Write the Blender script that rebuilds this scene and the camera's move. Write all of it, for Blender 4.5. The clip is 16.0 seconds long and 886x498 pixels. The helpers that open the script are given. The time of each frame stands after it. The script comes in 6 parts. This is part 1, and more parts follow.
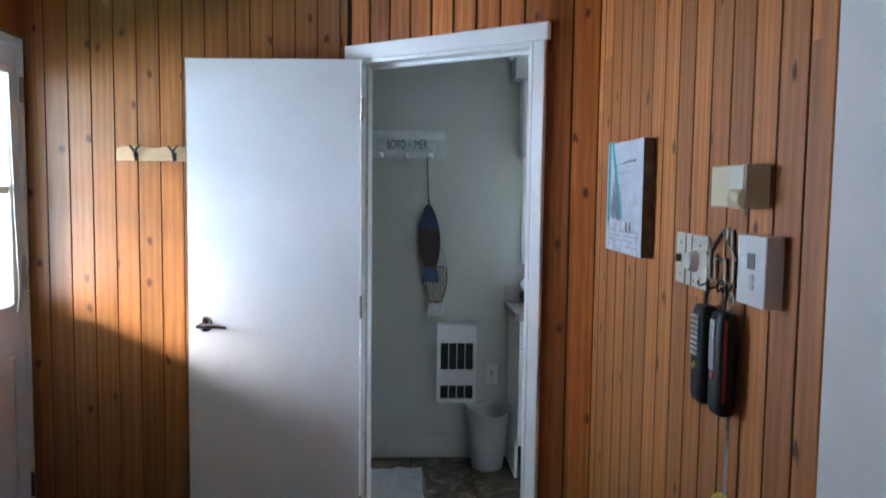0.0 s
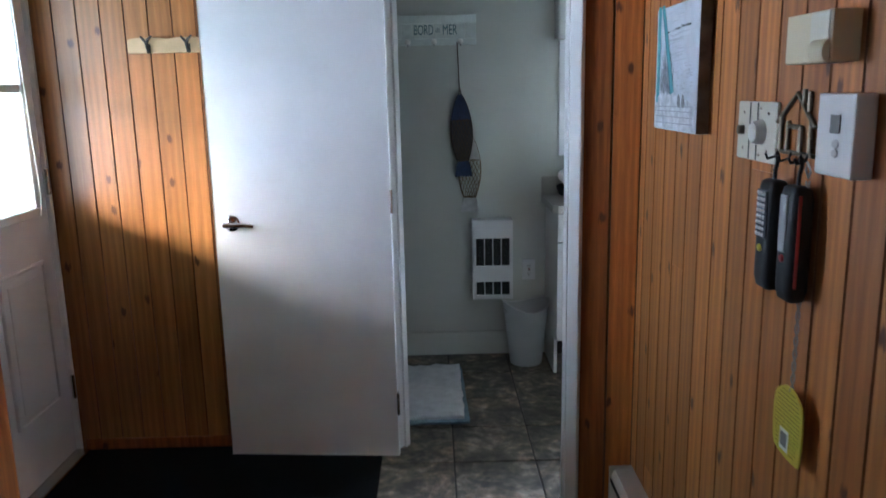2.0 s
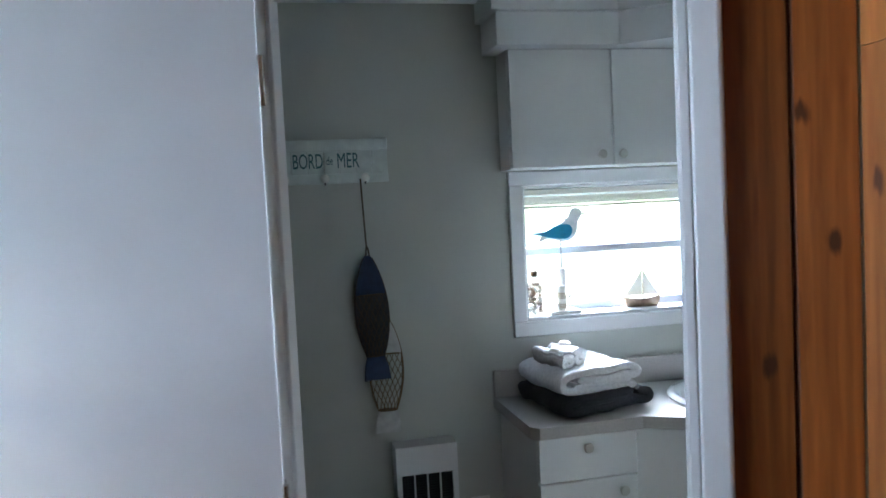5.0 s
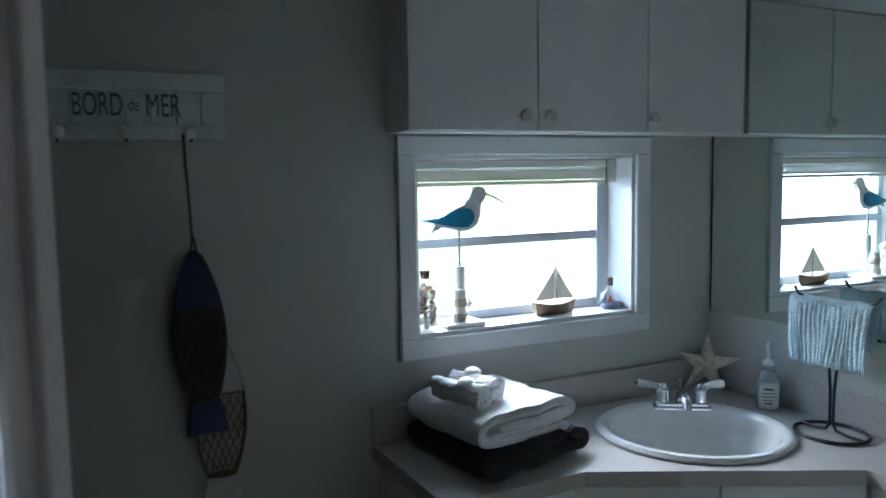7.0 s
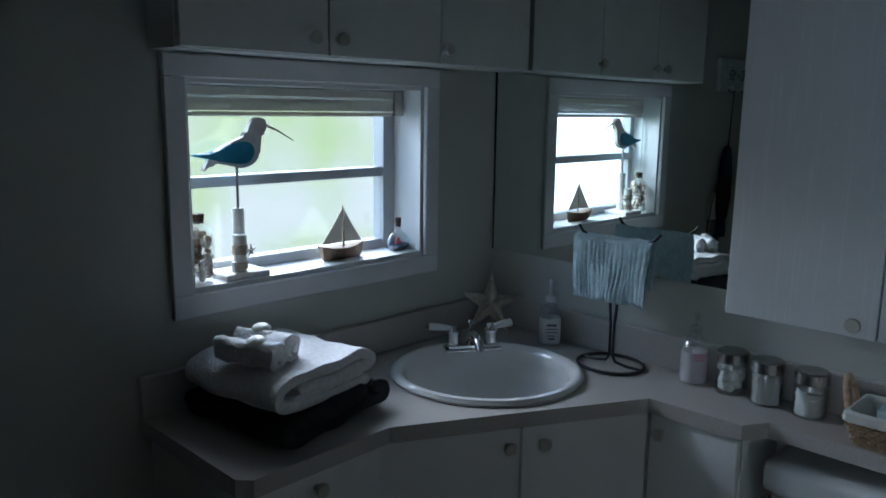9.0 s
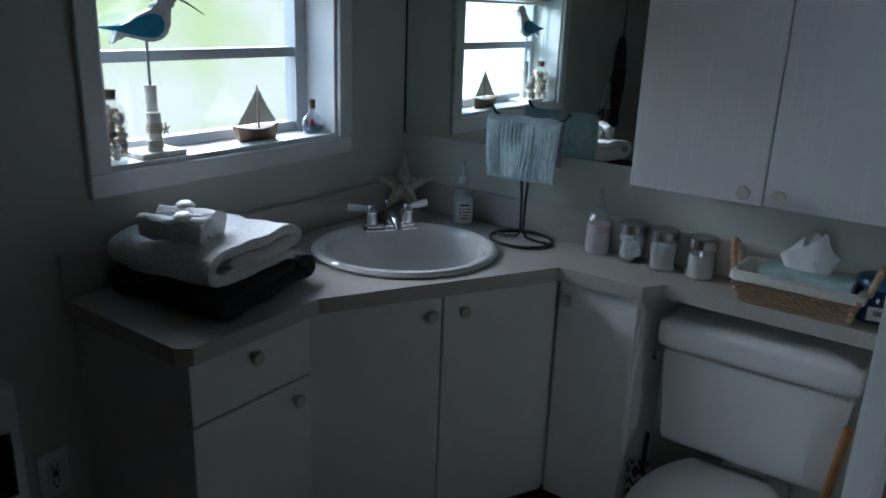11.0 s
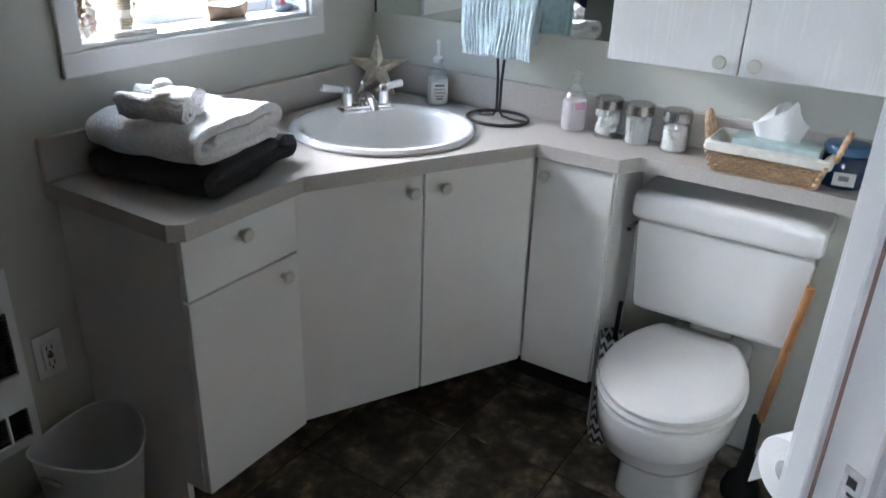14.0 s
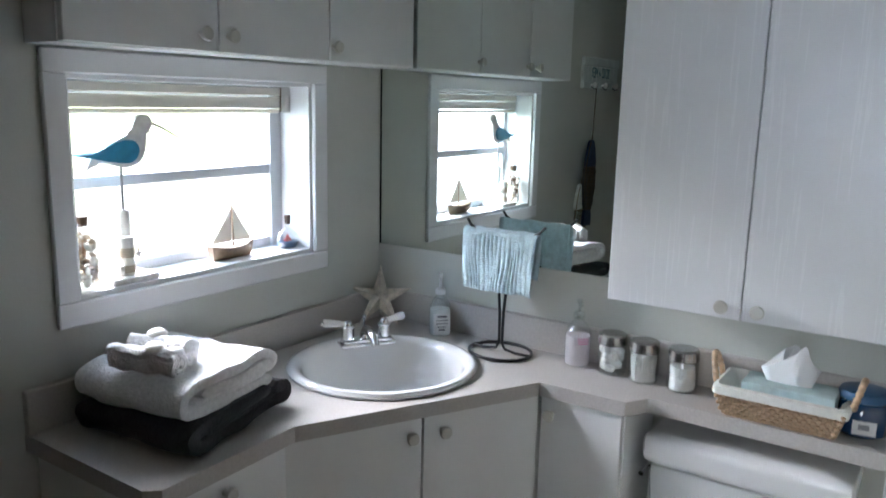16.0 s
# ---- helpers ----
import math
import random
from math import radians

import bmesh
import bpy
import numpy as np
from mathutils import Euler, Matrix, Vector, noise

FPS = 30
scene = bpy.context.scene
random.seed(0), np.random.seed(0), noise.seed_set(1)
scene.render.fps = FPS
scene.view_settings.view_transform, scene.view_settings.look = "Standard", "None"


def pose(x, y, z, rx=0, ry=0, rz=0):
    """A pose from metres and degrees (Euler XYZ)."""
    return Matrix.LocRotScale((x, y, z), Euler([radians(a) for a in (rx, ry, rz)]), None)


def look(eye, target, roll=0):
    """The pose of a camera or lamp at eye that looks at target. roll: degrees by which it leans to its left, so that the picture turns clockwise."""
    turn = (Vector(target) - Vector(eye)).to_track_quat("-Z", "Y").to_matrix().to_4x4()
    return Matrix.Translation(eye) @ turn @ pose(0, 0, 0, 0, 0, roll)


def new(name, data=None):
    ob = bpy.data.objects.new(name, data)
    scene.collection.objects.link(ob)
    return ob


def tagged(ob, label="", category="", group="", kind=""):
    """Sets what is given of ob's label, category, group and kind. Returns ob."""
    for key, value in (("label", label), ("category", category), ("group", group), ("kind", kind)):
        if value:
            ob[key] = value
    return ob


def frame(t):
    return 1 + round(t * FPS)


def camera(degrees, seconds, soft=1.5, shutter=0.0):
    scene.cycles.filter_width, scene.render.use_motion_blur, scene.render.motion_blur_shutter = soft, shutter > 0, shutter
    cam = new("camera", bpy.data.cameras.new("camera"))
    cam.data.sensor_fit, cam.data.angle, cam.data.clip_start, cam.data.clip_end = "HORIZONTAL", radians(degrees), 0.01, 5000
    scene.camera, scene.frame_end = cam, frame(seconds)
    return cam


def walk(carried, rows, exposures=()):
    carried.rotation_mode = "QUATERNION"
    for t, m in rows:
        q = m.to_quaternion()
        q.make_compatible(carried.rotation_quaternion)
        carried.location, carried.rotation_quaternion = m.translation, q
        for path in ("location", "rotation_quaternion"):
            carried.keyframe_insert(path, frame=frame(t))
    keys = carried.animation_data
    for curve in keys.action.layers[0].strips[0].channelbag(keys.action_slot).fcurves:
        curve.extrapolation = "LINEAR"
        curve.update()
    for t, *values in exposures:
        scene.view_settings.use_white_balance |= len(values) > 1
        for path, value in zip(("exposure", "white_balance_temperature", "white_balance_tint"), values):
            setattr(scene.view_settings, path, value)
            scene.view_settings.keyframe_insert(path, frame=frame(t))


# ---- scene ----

cam = camera(60.0, 16.0, soft=1.6, shutter=0.4)
PATH = [
    (0, (0.206, 0.404, 1.525), (0.315, 2.395, 1.372), 0.7),
    (0.5, (0.195, 0.403, 1.494), (0.283, 2.376, 1.178), 0.1),
    (1, (0.2, 0.408, 1.476), (0.264, 2.359, 1.042), 0.1),
    (1.5, (0.205, 0.43, 1.47), (0.25, 2.377, 1.016), -0.1),
    (2, (0.212, 0.551, 1.47), (0.231, 2.509, 1.063), -1.2),
    (2.5, (0.218, 0.718, 1.492), (0.226, 2.699, 1.219), -2.0),
    (3, (0.207, 0.943, 1.499), (0.202, 2.934, 1.306), -0.7),
    (3.5, (0.136, 1.203, 1.505), (0.261, 3.196, 1.387), -1.4),
    (6, (0.047, 2.464, 1.634), (0.667, 4.362, 1.514), -1.5),
    (6.5, (0.039, 2.631, 1.618), (0.807, 4.467, 1.421), -0.6),
    (7, (0.091, 2.831, 1.606), (0.976, 4.614, 1.415), -1.0),
    (7.5, (0.126, 2.955, 1.616), (1.165, 4.653, 1.421), 0.7),
    (8, (0.124, 3.037, 1.617), (1.38, 4.578, 1.395), 0.7),
    (10.5, (0.02, 3.067, 1.556), (1.499, 4.295, 1.005), 2.5),
    (11, (-0.01, 3.074, 1.549), (1.542, 4.186, 0.95), 2.1),
    (11.5, (-0.047, 3.085, 1.54), (1.543, 4.11, 0.891), 1.6),
    (12, (-0.07, 3.094, 1.528), (1.503, 4.072, 0.773), 2.0),
    (12.5, (-0.084, 3.099, 1.512), (1.465, 4.062, 0.691), 1.9),
    (13, (-0.088, 3.098, 1.501), (1.442, 4.046, 0.629), 1.8),
    (13.5, (-0.085, 3.095, 1.497), (1.44, 4.044, 0.617), 1.7),
    (14, (-0.081, 3.091, 1.506), (1.456, 4.056, 0.666), 2.0),
    (14.5, (-0.072, 3.092, 1.539), (1.511, 4.068, 0.802), 1.8),
    (15, (-0.044, 3.099, 1.568), (1.579, 4.088, 0.944), 1.3),
    (15.5, (-0.012, 3.103, 1.59), (1.613, 4.158, 1.093), 1.0),
    (16, (0.014, 3.104, 1.621), (1.645, 4.198, 1.241), 1.3),
]
EXPOSURES = [(0.0, 6.0, 5620, 11), (0.5, 5.68, 5640, 11), (1.0, 5.58, 5640, 11), (1.5, 5.58, 5640, 11), (2.5, 6.02, 5660, 11), (3.5, 5.95, 5720, 11), (6.0, 4.85, 5750, 9), (7.0, 4.15, 5650, 7), (8.0, 3.25, 5520, 7), (10.5, 2.72, 5680, 8), (11.0, 3.0, 5720, 8), (11.5, 3.38, 5760, 9), (12.0, 3.48, 5880, 10), (12.5, 3.95, 6020, 14), (13.5, 4.8, 6250, 15), (14.0, 5.18, 6380, 16), (15.5, 5.40, 6400, 16), (16.0, 4.9, 6400, 16)]
walk(cam, [(t, look(eye, target, roll)) for t, eye, target, roll in PATH], EXPOSURES)

# ---- world, sun ----
world = bpy.data.worlds.new("sky")
scene.world = world
world.use_nodes = True
wn = world.node_tree.nodes
sky = wn.new("ShaderNodeTexSky")
sky.sky_type = "NISHITA"
sky.sun_disc = False
sky.sun_elevation = radians(14)
sky.sun_rotation = radians(-135)
sky.dust_density = 1.0
wn["Background"].inputs["Strength"].default_value = 0.15
world.node_tree.links.new(sky.outputs["Color"], wn["Background"].inputs["Color"])
sun = new("sun", bpy.data.lights.new("sun", "SUN"))
sun.data.energy = 0.05
sun.data.angle = radians(22)
sun.data.color = (1.0, 0.99, 0.98)
sun.matrix_world = look((-6, 1, 4), (-5, 2.0, 3.65))

# daylight at the bathroom window
lamp = new("window_daylight", bpy.data.lights.new("window_daylight", "AREA"))
lamp.data.shape = "RECTANGLE"
lamp.data.size, lamp.data.size_y = 2.6, 1.4
lamp.data.energy = 23.0
lamp.data.color = (0.98, 0.99, 1.0)
lamp.matrix_world = look((1.62, 6.40, 2.33), (1.36, 4.69, 1.40))


# ---- materials ----
def mat(name, color=(0.8, 0.8, 0.8), rough=0.5, metal=0.0, var=0.06, scale=6.0, bump=0.0, bump_scale=200.0, coat=0.0, sheen=0.0, spec=0.5):
    m = bpy.data.materials.new(name)
    m.use_nodes = True
    nt = m.node_tree
    b = nt.nodes["Principled BSDF"]
    b.inputs["Roughness"].default_value = rough
    b.inputs["Metallic"].default_value = metal
    b.inputs["Coat Weight"].default_value = coat
    b.inputs["Sheen Weight"].default_value = sheen
    b.inputs["Specular IOR Level"].default_value = spec
    co = nt.nodes.new("ShaderNodeTexCoord")
    n1 = nt.nodes.new("ShaderNodeTexNoise")
    n1.inputs["Scale"].default_value = scale
    n1.inputs["Detail"].default_value = 5.0
    nt.links.new(co.outputs["Object"], n1.inputs["Vector"])
    ramp = nt.nodes.new("ShaderNodeMapRange")
    ramp.inputs["From Min"].default_value, ramp.inputs["From Max"].default_value = 0.3, 0.7
    ramp.inputs["To Min"].default_value, ramp.inputs["To Max"].default_value = 1 - var, 1 + var
    nt.links.new(n1.outputs["Fac"], ramp.inputs["Value"])
    mul = nt.nodes.new("ShaderNodeVectorMath")
    mul.operation = "SCALE"
    mul.inputs[0].default_value = color[:3]
    nt.links.new(ramp.outputs["Result"], mul.inputs["Scale"])
    nt.links.new(mul.outputs["Vector"], b.inputs["Base Color"])
    rr = nt.nodes.new("ShaderNodeMapRange")
    rr.inputs["To Min"].default_value, rr.inputs["To Max"].default_value = rough * 0.75, min(rough * 1.25, 1)
    n2 = nt.nodes.new("ShaderNodeTexNoise")
    n2.inputs["Scale"].default_value = bump_scale if bump else scale * 7
    n2.inputs["Detail"].default_value = 4.0
    nt.links.new(co.outputs["Object"], n2.inputs["Vector"])
    nt.links.new(n2.outputs["Fac"], rr.inputs["Value"])
    nt.links.new(rr.outputs["Result"], b.inputs["Roughness"])
    if bump:
        bp = nt.nodes.new("ShaderNodeBump")
        bp.inputs["Strength"].default_value = bump
        bp.inputs["Distance"].default_value = 0.004
        nt.links.new(n2.outputs["Fac"], bp.inputs["Height"])
        nt.links.new(bp.outputs["Normal"], b.inputs["Normal"])
    return m


def pine(name, base=(0.50, 0.165, 0.037), dark=(0.24, 0.066, 0.014), spread=0.5, rough=0.38, grain_axis="Z", gloss=0.12):
    """Varnished pine: long grain along the board, dark knots, tone different from board to board."""
    m = bpy.data.materials.new(name)
    m.use_nodes = True
    nt = m.node_tree
    b = nt.nodes["Principled BSDF"]
    b.inputs["Specular IOR Level"].default_value = 0.28
    b.inputs["Coat Weight"].default_value, b.inputs["Coat Roughness"].default_value = gloss, 0.30
    co = nt.nodes.new("ShaderNodeTexCoord")
    info = nt.nodes.new("ShaderNodeObjectInfo")
    off = nt.nodes.new("ShaderNodeVectorMath")
    off.operation = "SCALE"
    off.inputs[0].default_value = (31.0, 17.0, 43.0)
    nt.links.new(info.outputs["Random"], off.inputs["Scale"])
    add = nt.nodes.new("ShaderNodeVectorMath")
    nt.links.new(co.outputs["Object"], add.inputs[0])
    nt.links.new(off.outputs["Vector"], add.inputs[1])
    mp = nt.nodes.new("ShaderNodeMapping")
    mp.inputs["Scale"].default_value = (1, 1, 0.06) if grain_axis == "Z" else (0.06, 1, 1)
    nt.links.new(add.outputs["Vector"], mp.inputs["Vector"])
    g = nt.nodes.new("ShaderNodeTexNoise")
    g.inputs["Scale"].default_value, g.inputs["Detail"].default_value, g.inputs["Distortion"].default_value = 95.0, 6.0, 0.5
    nt.links.new(mp.outputs["Vector"], g.inputs["Vector"])
    wv = nt.nodes.new("ShaderNodeTexNoise")
    wv.inputs["Scale"].default_value, wv.inputs["Detail"].default_value = 9.0, 3.0
    nt.links.new(mp.outputs["Vector"], wv.inputs["Vector"])
    cr = nt.nodes.new("ShaderNodeValToRGB")
    cr.color_ramp.elements[0].position, cr.color_ramp.elements[1].position = 0.32, 0.66
    cr.color_ramp.elements[0].color = (*dark, 1)
    cr.color_ramp.elements[1].color = (*base, 1)
    mixf = nt.nodes.new("ShaderNodeMath")
    mixf.operation = "MULTIPLY_ADD"
    mixf.inputs[1].default_value, mixf.inputs[2].default_value = 0.55, 0.0
    nt.links.new(g.outputs["Fac"], mixf.inputs[0])
    sm = nt.nodes.new("ShaderNodeMath")
    sm.operation = "MULTIPLY_ADD"
    sm.inputs[1].default_value = 0.45
    nt.links.new(wv.outputs["Fac"], sm.inputs[0])
    nt.links.new(mixf.outputs["Value"], sm.inputs[2])
    nt.links.new(sm.outputs["Value"], cr.inputs["Fac"])
    # growth rings cut lengthwise: slow bands across the board that arch along it
    rm = nt.nodes.new("ShaderNodeMapping")
    rm.inputs["Scale"].default_value = (1, 1, 0.045) if grain_axis == "Z" else (0.045, 1, 1)
    nt.links.new(add.outputs["Vector"], rm.inputs["Vector"])
    rings = nt.nodes.new("ShaderNodeTexWave")
    rings.wave_type, rings.bands_direction = "BANDS", "X"
    rings.inputs["Scale"].default_value, rings.inputs["Distortion"].default_value = 9.0, 16.0
    rings.inputs["Detail"].default_value, rings.inputs["Detail Scale"].default_value = 2.0, 0.5
    nt.links.new(rm.outputs["Vector"], rings.inputs["Vector"])
    rmul = nt.nodes.new("ShaderNodeMapRange")
    rmul.inputs["To Min"].default_value, rmul.inputs["To Max"].default_value = 0.84, 1.08
    nt.links.new(rings.outputs["Fac"], rmul.inputs["Value"])
    ringed = nt.nodes.new("ShaderNodeVectorMath")
    ringed.operation = "SCALE"
    nt.links.new(cr.outputs["Color"], ringed.inputs[0])
    nt.links.new(rmul.outputs["Result"], ringed.inputs["Scale"])
    # knots
    km = nt.nodes.new("ShaderNodeMapping")
    km.inputs["Rotation"].default_value = (radians(90), 0, 0)
    km.inputs["Scale"].default_value = (1, 1, 0.6)
    nt.links.new(add.outputs["Vector"], km.inputs["Vector"])
    bend = nt.nodes.new("ShaderNodeVectorMath")
    bend.operation = "MULTIPLY_ADD"
    bend.inputs[1].default_value = (0.03, 0.03, 0.03)
    nt.links.new(g.outputs["Color"], bend.inputs[0])
    nt.links.new(km.outputs["Vector"], bend.inputs[2])
    vo = nt.nodes.new("ShaderNodeTexVoronoi")
    vo.inputs["Scale"].default_value = 5.2
    vo.inputs["Randomness"].default_value = 1.0
    vo.voronoi_dimensions = "2D"
    nt.links.new(bend.outputs["Vector"], vo.inputs["Vector"])
    kr = nt.nodes.new("ShaderNodeMapRange")
    kr.inputs["From Min"].default_value, kr.inputs["From Max"].default_value = 0.034, 0.070
    nt.links.new(vo.outputs["Distance"], kr.inputs["Value"])
    kmix = nt.nodes.new("ShaderNodeMix")
    kmix.data_type = "RGBA"
    nt.links.new(kr.outputs["Result"], kmix.inputs["Factor"])
    kmix.inputs["A"].default_value = (0.105, 0.034, 0.012, 1)
    nt.links.new(ringed.outputs["Vector"], kmix.inputs["B"])
    # tone of each board
    hv = nt.nodes.new("ShaderNodeHueSaturation")
    tone = nt.nodes.new("ShaderNodeMapRange")
    tone.inputs["To Min"].default_value, tone.inputs["To Max"].default_value = 1 - spread / 2, 1 + spread / 2
    nt.links.new(info.outputs["Random"], tone.inputs["Value"])
    nt.links.new(tone.outputs["Result"], hv.inputs["Value"])
    nt.links.new(kmix.outputs["Result"], hv.inputs["Color"])
    nt.links.new(hv.outputs["Color"], b.inputs["Base Color"])
    rr = nt.nodes.new("ShaderNodeMapRange")
    rr.inputs["To Min"].default_value, rr.inputs["To Max"].default_value = rough - 0.06, rough + 0.16
    nt.links.new(g.outputs["Fac"], rr.inputs["Value"])
    nt.links.new(rr.outputs["Result"], b.inputs["Roughness"])
    bp = nt.nodes.new("ShaderNodeBump")
    bp.inputs["Strength"].default_value, bp.inputs["Distance"].default_value = 0.12, 0.002
    nt.links.new(g.outputs["Fac"], bp.inputs["Height"])
    nt.links.new(bp.outputs["Normal"], b.inputs["Normal"])
    return m


def stone_tile(name):
    """Grey-brown slate-look ceramic, cloudy at two scales."""
    m = bpy.data.materials.new(name)
    m.use_nodes = True
    nt = m.node_tree
    b = nt.nodes["Principled BSDF"]
    co = nt.nodes.new("ShaderNodeTexCoord")
    info = nt.nodes.new("ShaderNodeObjectInfo")
    off = nt.nodes.new("ShaderNodeVectorMath")
    off.operation = "SCALE"
    off.inputs[0].default_value = (37.0, 23.0, 11.0)
    nt.links.new(info.outputs["Random"], off.inputs["Scale"])
    add = nt.nodes.new("ShaderNodeVectorMath")
    nt.links.new(co.outputs["Object"], add.inputs[0])
    nt.links.new(off.outputs["Vector"], add.inputs[1])
    n1 = nt.nodes.new("ShaderNodeTexNoise")
    n1.inputs["Scale"].default_value, n1.inputs["Detail"].default_value, n1.inputs["Distortion"].default_value = 9.0, 9.0, 0.5
    n2 = nt.nodes.new("ShaderNodeTexNoise")
    n2.inputs["Scale"].default_value, n2.inputs["Detail"].default_value = 30.0, 6.0
    nt.links.new(add.outputs["Vector"], n1.inputs["Vector"])
    nt.links.new(add.outputs["Vector"], n2.inputs["Vector"])
    cr = nt.nodes.new("ShaderNodeValToRGB")
    cr.color_ramp.elements[0].position, cr.color_ramp.elements[0].color = 0.33, (0.054, 0.050, 0.040, 1)
    cr.color_ramp.elements[1].position, cr.color_ramp.elements[1].color = 0.74, (0.31, 0.265, 0.21, 1)
    for at, tint in ((0.46, (0.090, 0.082, 0.064, 1)), (0.54, (0.125, 0.106, 0.083, 1)), (0.62, (0.180, 0.150, 0.120, 1))):
        cr.color_ramp.elements.new(at).color = tint
    mx = nt.nodes.new("ShaderNodeMath")
    mx.operation = "MULTIPLY_ADD"
    mx.inputs[1].default_value, mx.inputs[2].default_value = 0.65, -0.325
    nt.links.new(n2.outputs["Fac"], mx.inputs[0])
    sm = nt.nodes.new("ShaderNodeMath")
    nt.links.new(mx.outputs["Value"], sm.inputs[0])
    nt.links.new(n1.outputs["Fac"], sm.inputs[1])
    nt.links.new(sm.outputs["Value"], cr.inputs["Fac"])
    # broad rust-tan and pale crusted patches
    n3 = nt.nodes.new("ShaderNodeTexNoise")
    n3.inputs["Scale"].default_value, n3.inputs["Detail"].default_value, n3.inputs["Distortion"].default_value = 5.0, 12.0, 1.1
    n3.inputs["Roughness"].default_value = 0.66
    nt.links.new(add.outputs["Vector"], n3.inputs["Vector"])
    edge = nt.nodes.new("ShaderNodeMapRange")
    edge.inputs["From Min"].default_value, edge.inputs["From Max"].default_value = 0.51, 0.57
    nt.links.new(n3.outputs["Fac"], edge.inputs["Value"])
    tan_mix = nt.nodes.new("ShaderNodeMix")
    tan_mix.data_type, tan_mix.blend_type = "RGBA", "MULTIPLY"
    tan_mix.inputs["B"].default_value = (1.72, 1.54, 1.40, 1)
    tan_mix.clamp_result = False
    nt.links.new(edge.outputs["Result"], tan_mix.inputs["Factor"])
    nt.links.new(cr.outputs["Color"], tan_mix.inputs["A"])
    nt.links.new(tan_mix.outputs["Result"], b.inputs["Base Color"])
    b.inputs["Roughness"].default_value = 0.55
    b.inputs["Specular IOR Level"].default_value = 0.3
    bp = nt.nodes.new("ShaderNodeBump")
    bp.inputs["Strength"].default_value, bp.inputs["Distance"].default_value = 0.35, 0.004
    nt.links.new(sm.outputs["Value"], bp.inputs["Height"])
    nt.links.new(bp.outputs["Normal"], b.inputs["Normal"])
    return m


def thin_cloth(m, color, fac):
    """Lets light through a thin sheet."""
    nt = m.node_tree
    tl = nt.nodes.new("ShaderNodeBsdfTranslucent")
    tl.inputs["Color"].default_value = (*color, 1)
    mixer = nt.nodes.new("ShaderNodeMixShader")
    mixer.inputs["Fac"].default_value = fac
    nt.links.new(nt.nodes["Principled BSDF"].outputs["BSDF"], mixer.inputs[1])
    nt.links.new(tl.outputs["BSDF"], mixer.inputs[2])
    nt.links.new(mixer.outputs["Shader"], nt.nodes["Material Output"].inputs["Surface"])
    return m


def clear(name, tint=(1, 1, 1), gloss=0.08):
    """Thin clear pane or glass wall."""
    m = bpy.data.materials.new(name)
    m.use_nodes = True
    nt = m.node_tree
    nt.nodes.clear()
    out = nt.nodes.new("ShaderNodeOutputMaterial")
    tr = nt.nodes.new("ShaderNodeBsdfTransparent")
    tr.inputs["Color"].default_value = (*tint, 1)
    gl = nt.nodes.new("ShaderNodeBsdfGlossy")
    gl.inputs["Roughness"].default_value = 0.02
    mx = nt.nodes.new("ShaderNodeMixShader")
    mx.inputs["Fac"].default_value = gloss
    nt.links.new(tr.outputs["BSDF"], mx.inputs[1])
    nt.links.new(gl.outputs["BSDF"], mx.inputs[2])
    nt.links.new(mx.outputs["Shader"], out.inputs["Surface"])
    return m


def glow(name, color, strength):
    m = bpy.data.materials.new(name)
    m.use_nodes = True
    b = m.node_tree.nodes["Principled BSDF"]
    b.inputs["Base Color"].default_value = (*color, 1)
    b.inputs["Emission Color"].default_value = (*color, 1)
    b.inputs["Emission Strength"].default_value = strength
    return m


M_PINE = pine("pine", spread=0.80)
M_PINE_PALE = pine("pine_honey", base=(0.56, 0.222, 0.055), dark=(0.34, 0.105, 0.022), spread=0.50, rough=0.44)
M_PINE_HALL = pine("pine_entry", base=(0.44, 0.194, 0.062), dark=(0.30, 0.112, 0.030), spread=0.25, rough=0.3, gloss=0.55)
M_PINE_CEIL = mat("aged_pine", (0.36, 0.19, 0.085), 0.5, var=0.2, scale=4)
M_PINE_RAW = mat("pale_pine", (0.62, 0.43, 0.24), 0.5, var=0.12, scale=20)
# dark tone for groove faces, standing in for shade between the boards
M_GROOVE_SHADE = mat("groove_shade", (0.19, 0.066, 0.020), 0.6, var=0.2, scale=12)
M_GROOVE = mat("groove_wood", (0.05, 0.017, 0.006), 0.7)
M_WHITE = mat("white_paint", (0.78, 0.78, 0.78), 0.42, var=0.03, bump=0.05, bump_scale=90)
M_DOOR = mat("door_paint", (0.76, 0.76, 0.78), 0.38, var=0.03, bump=0.04, bump_scale=60)
M_WALL = mat("bath_wall_paint", (0.565, 0.574, 0.522), 0.55, var=0.03, scale=3, bump=0.12, bump_scale=140)
M_CEIL = mat("ceiling_paint", (0.74, 0.75, 0.74), 0.7, bump=0.1)
M_DRYWALL = mat("drywall", (0.74, 0.72, 0.69), 0.65, var=0.03, bump=0.08)
M_CAB = mat("cabinet_white", (0.83, 0.83, 0.82), 0.36, var=0.025, bump=0.05, bump_scale=120)
M_MEDCAB = mat("cabinet_white_grain", (0.80, 0.80, 0.81), 0.26, var=0.03, bump=0.16, bump_scale=5.0)
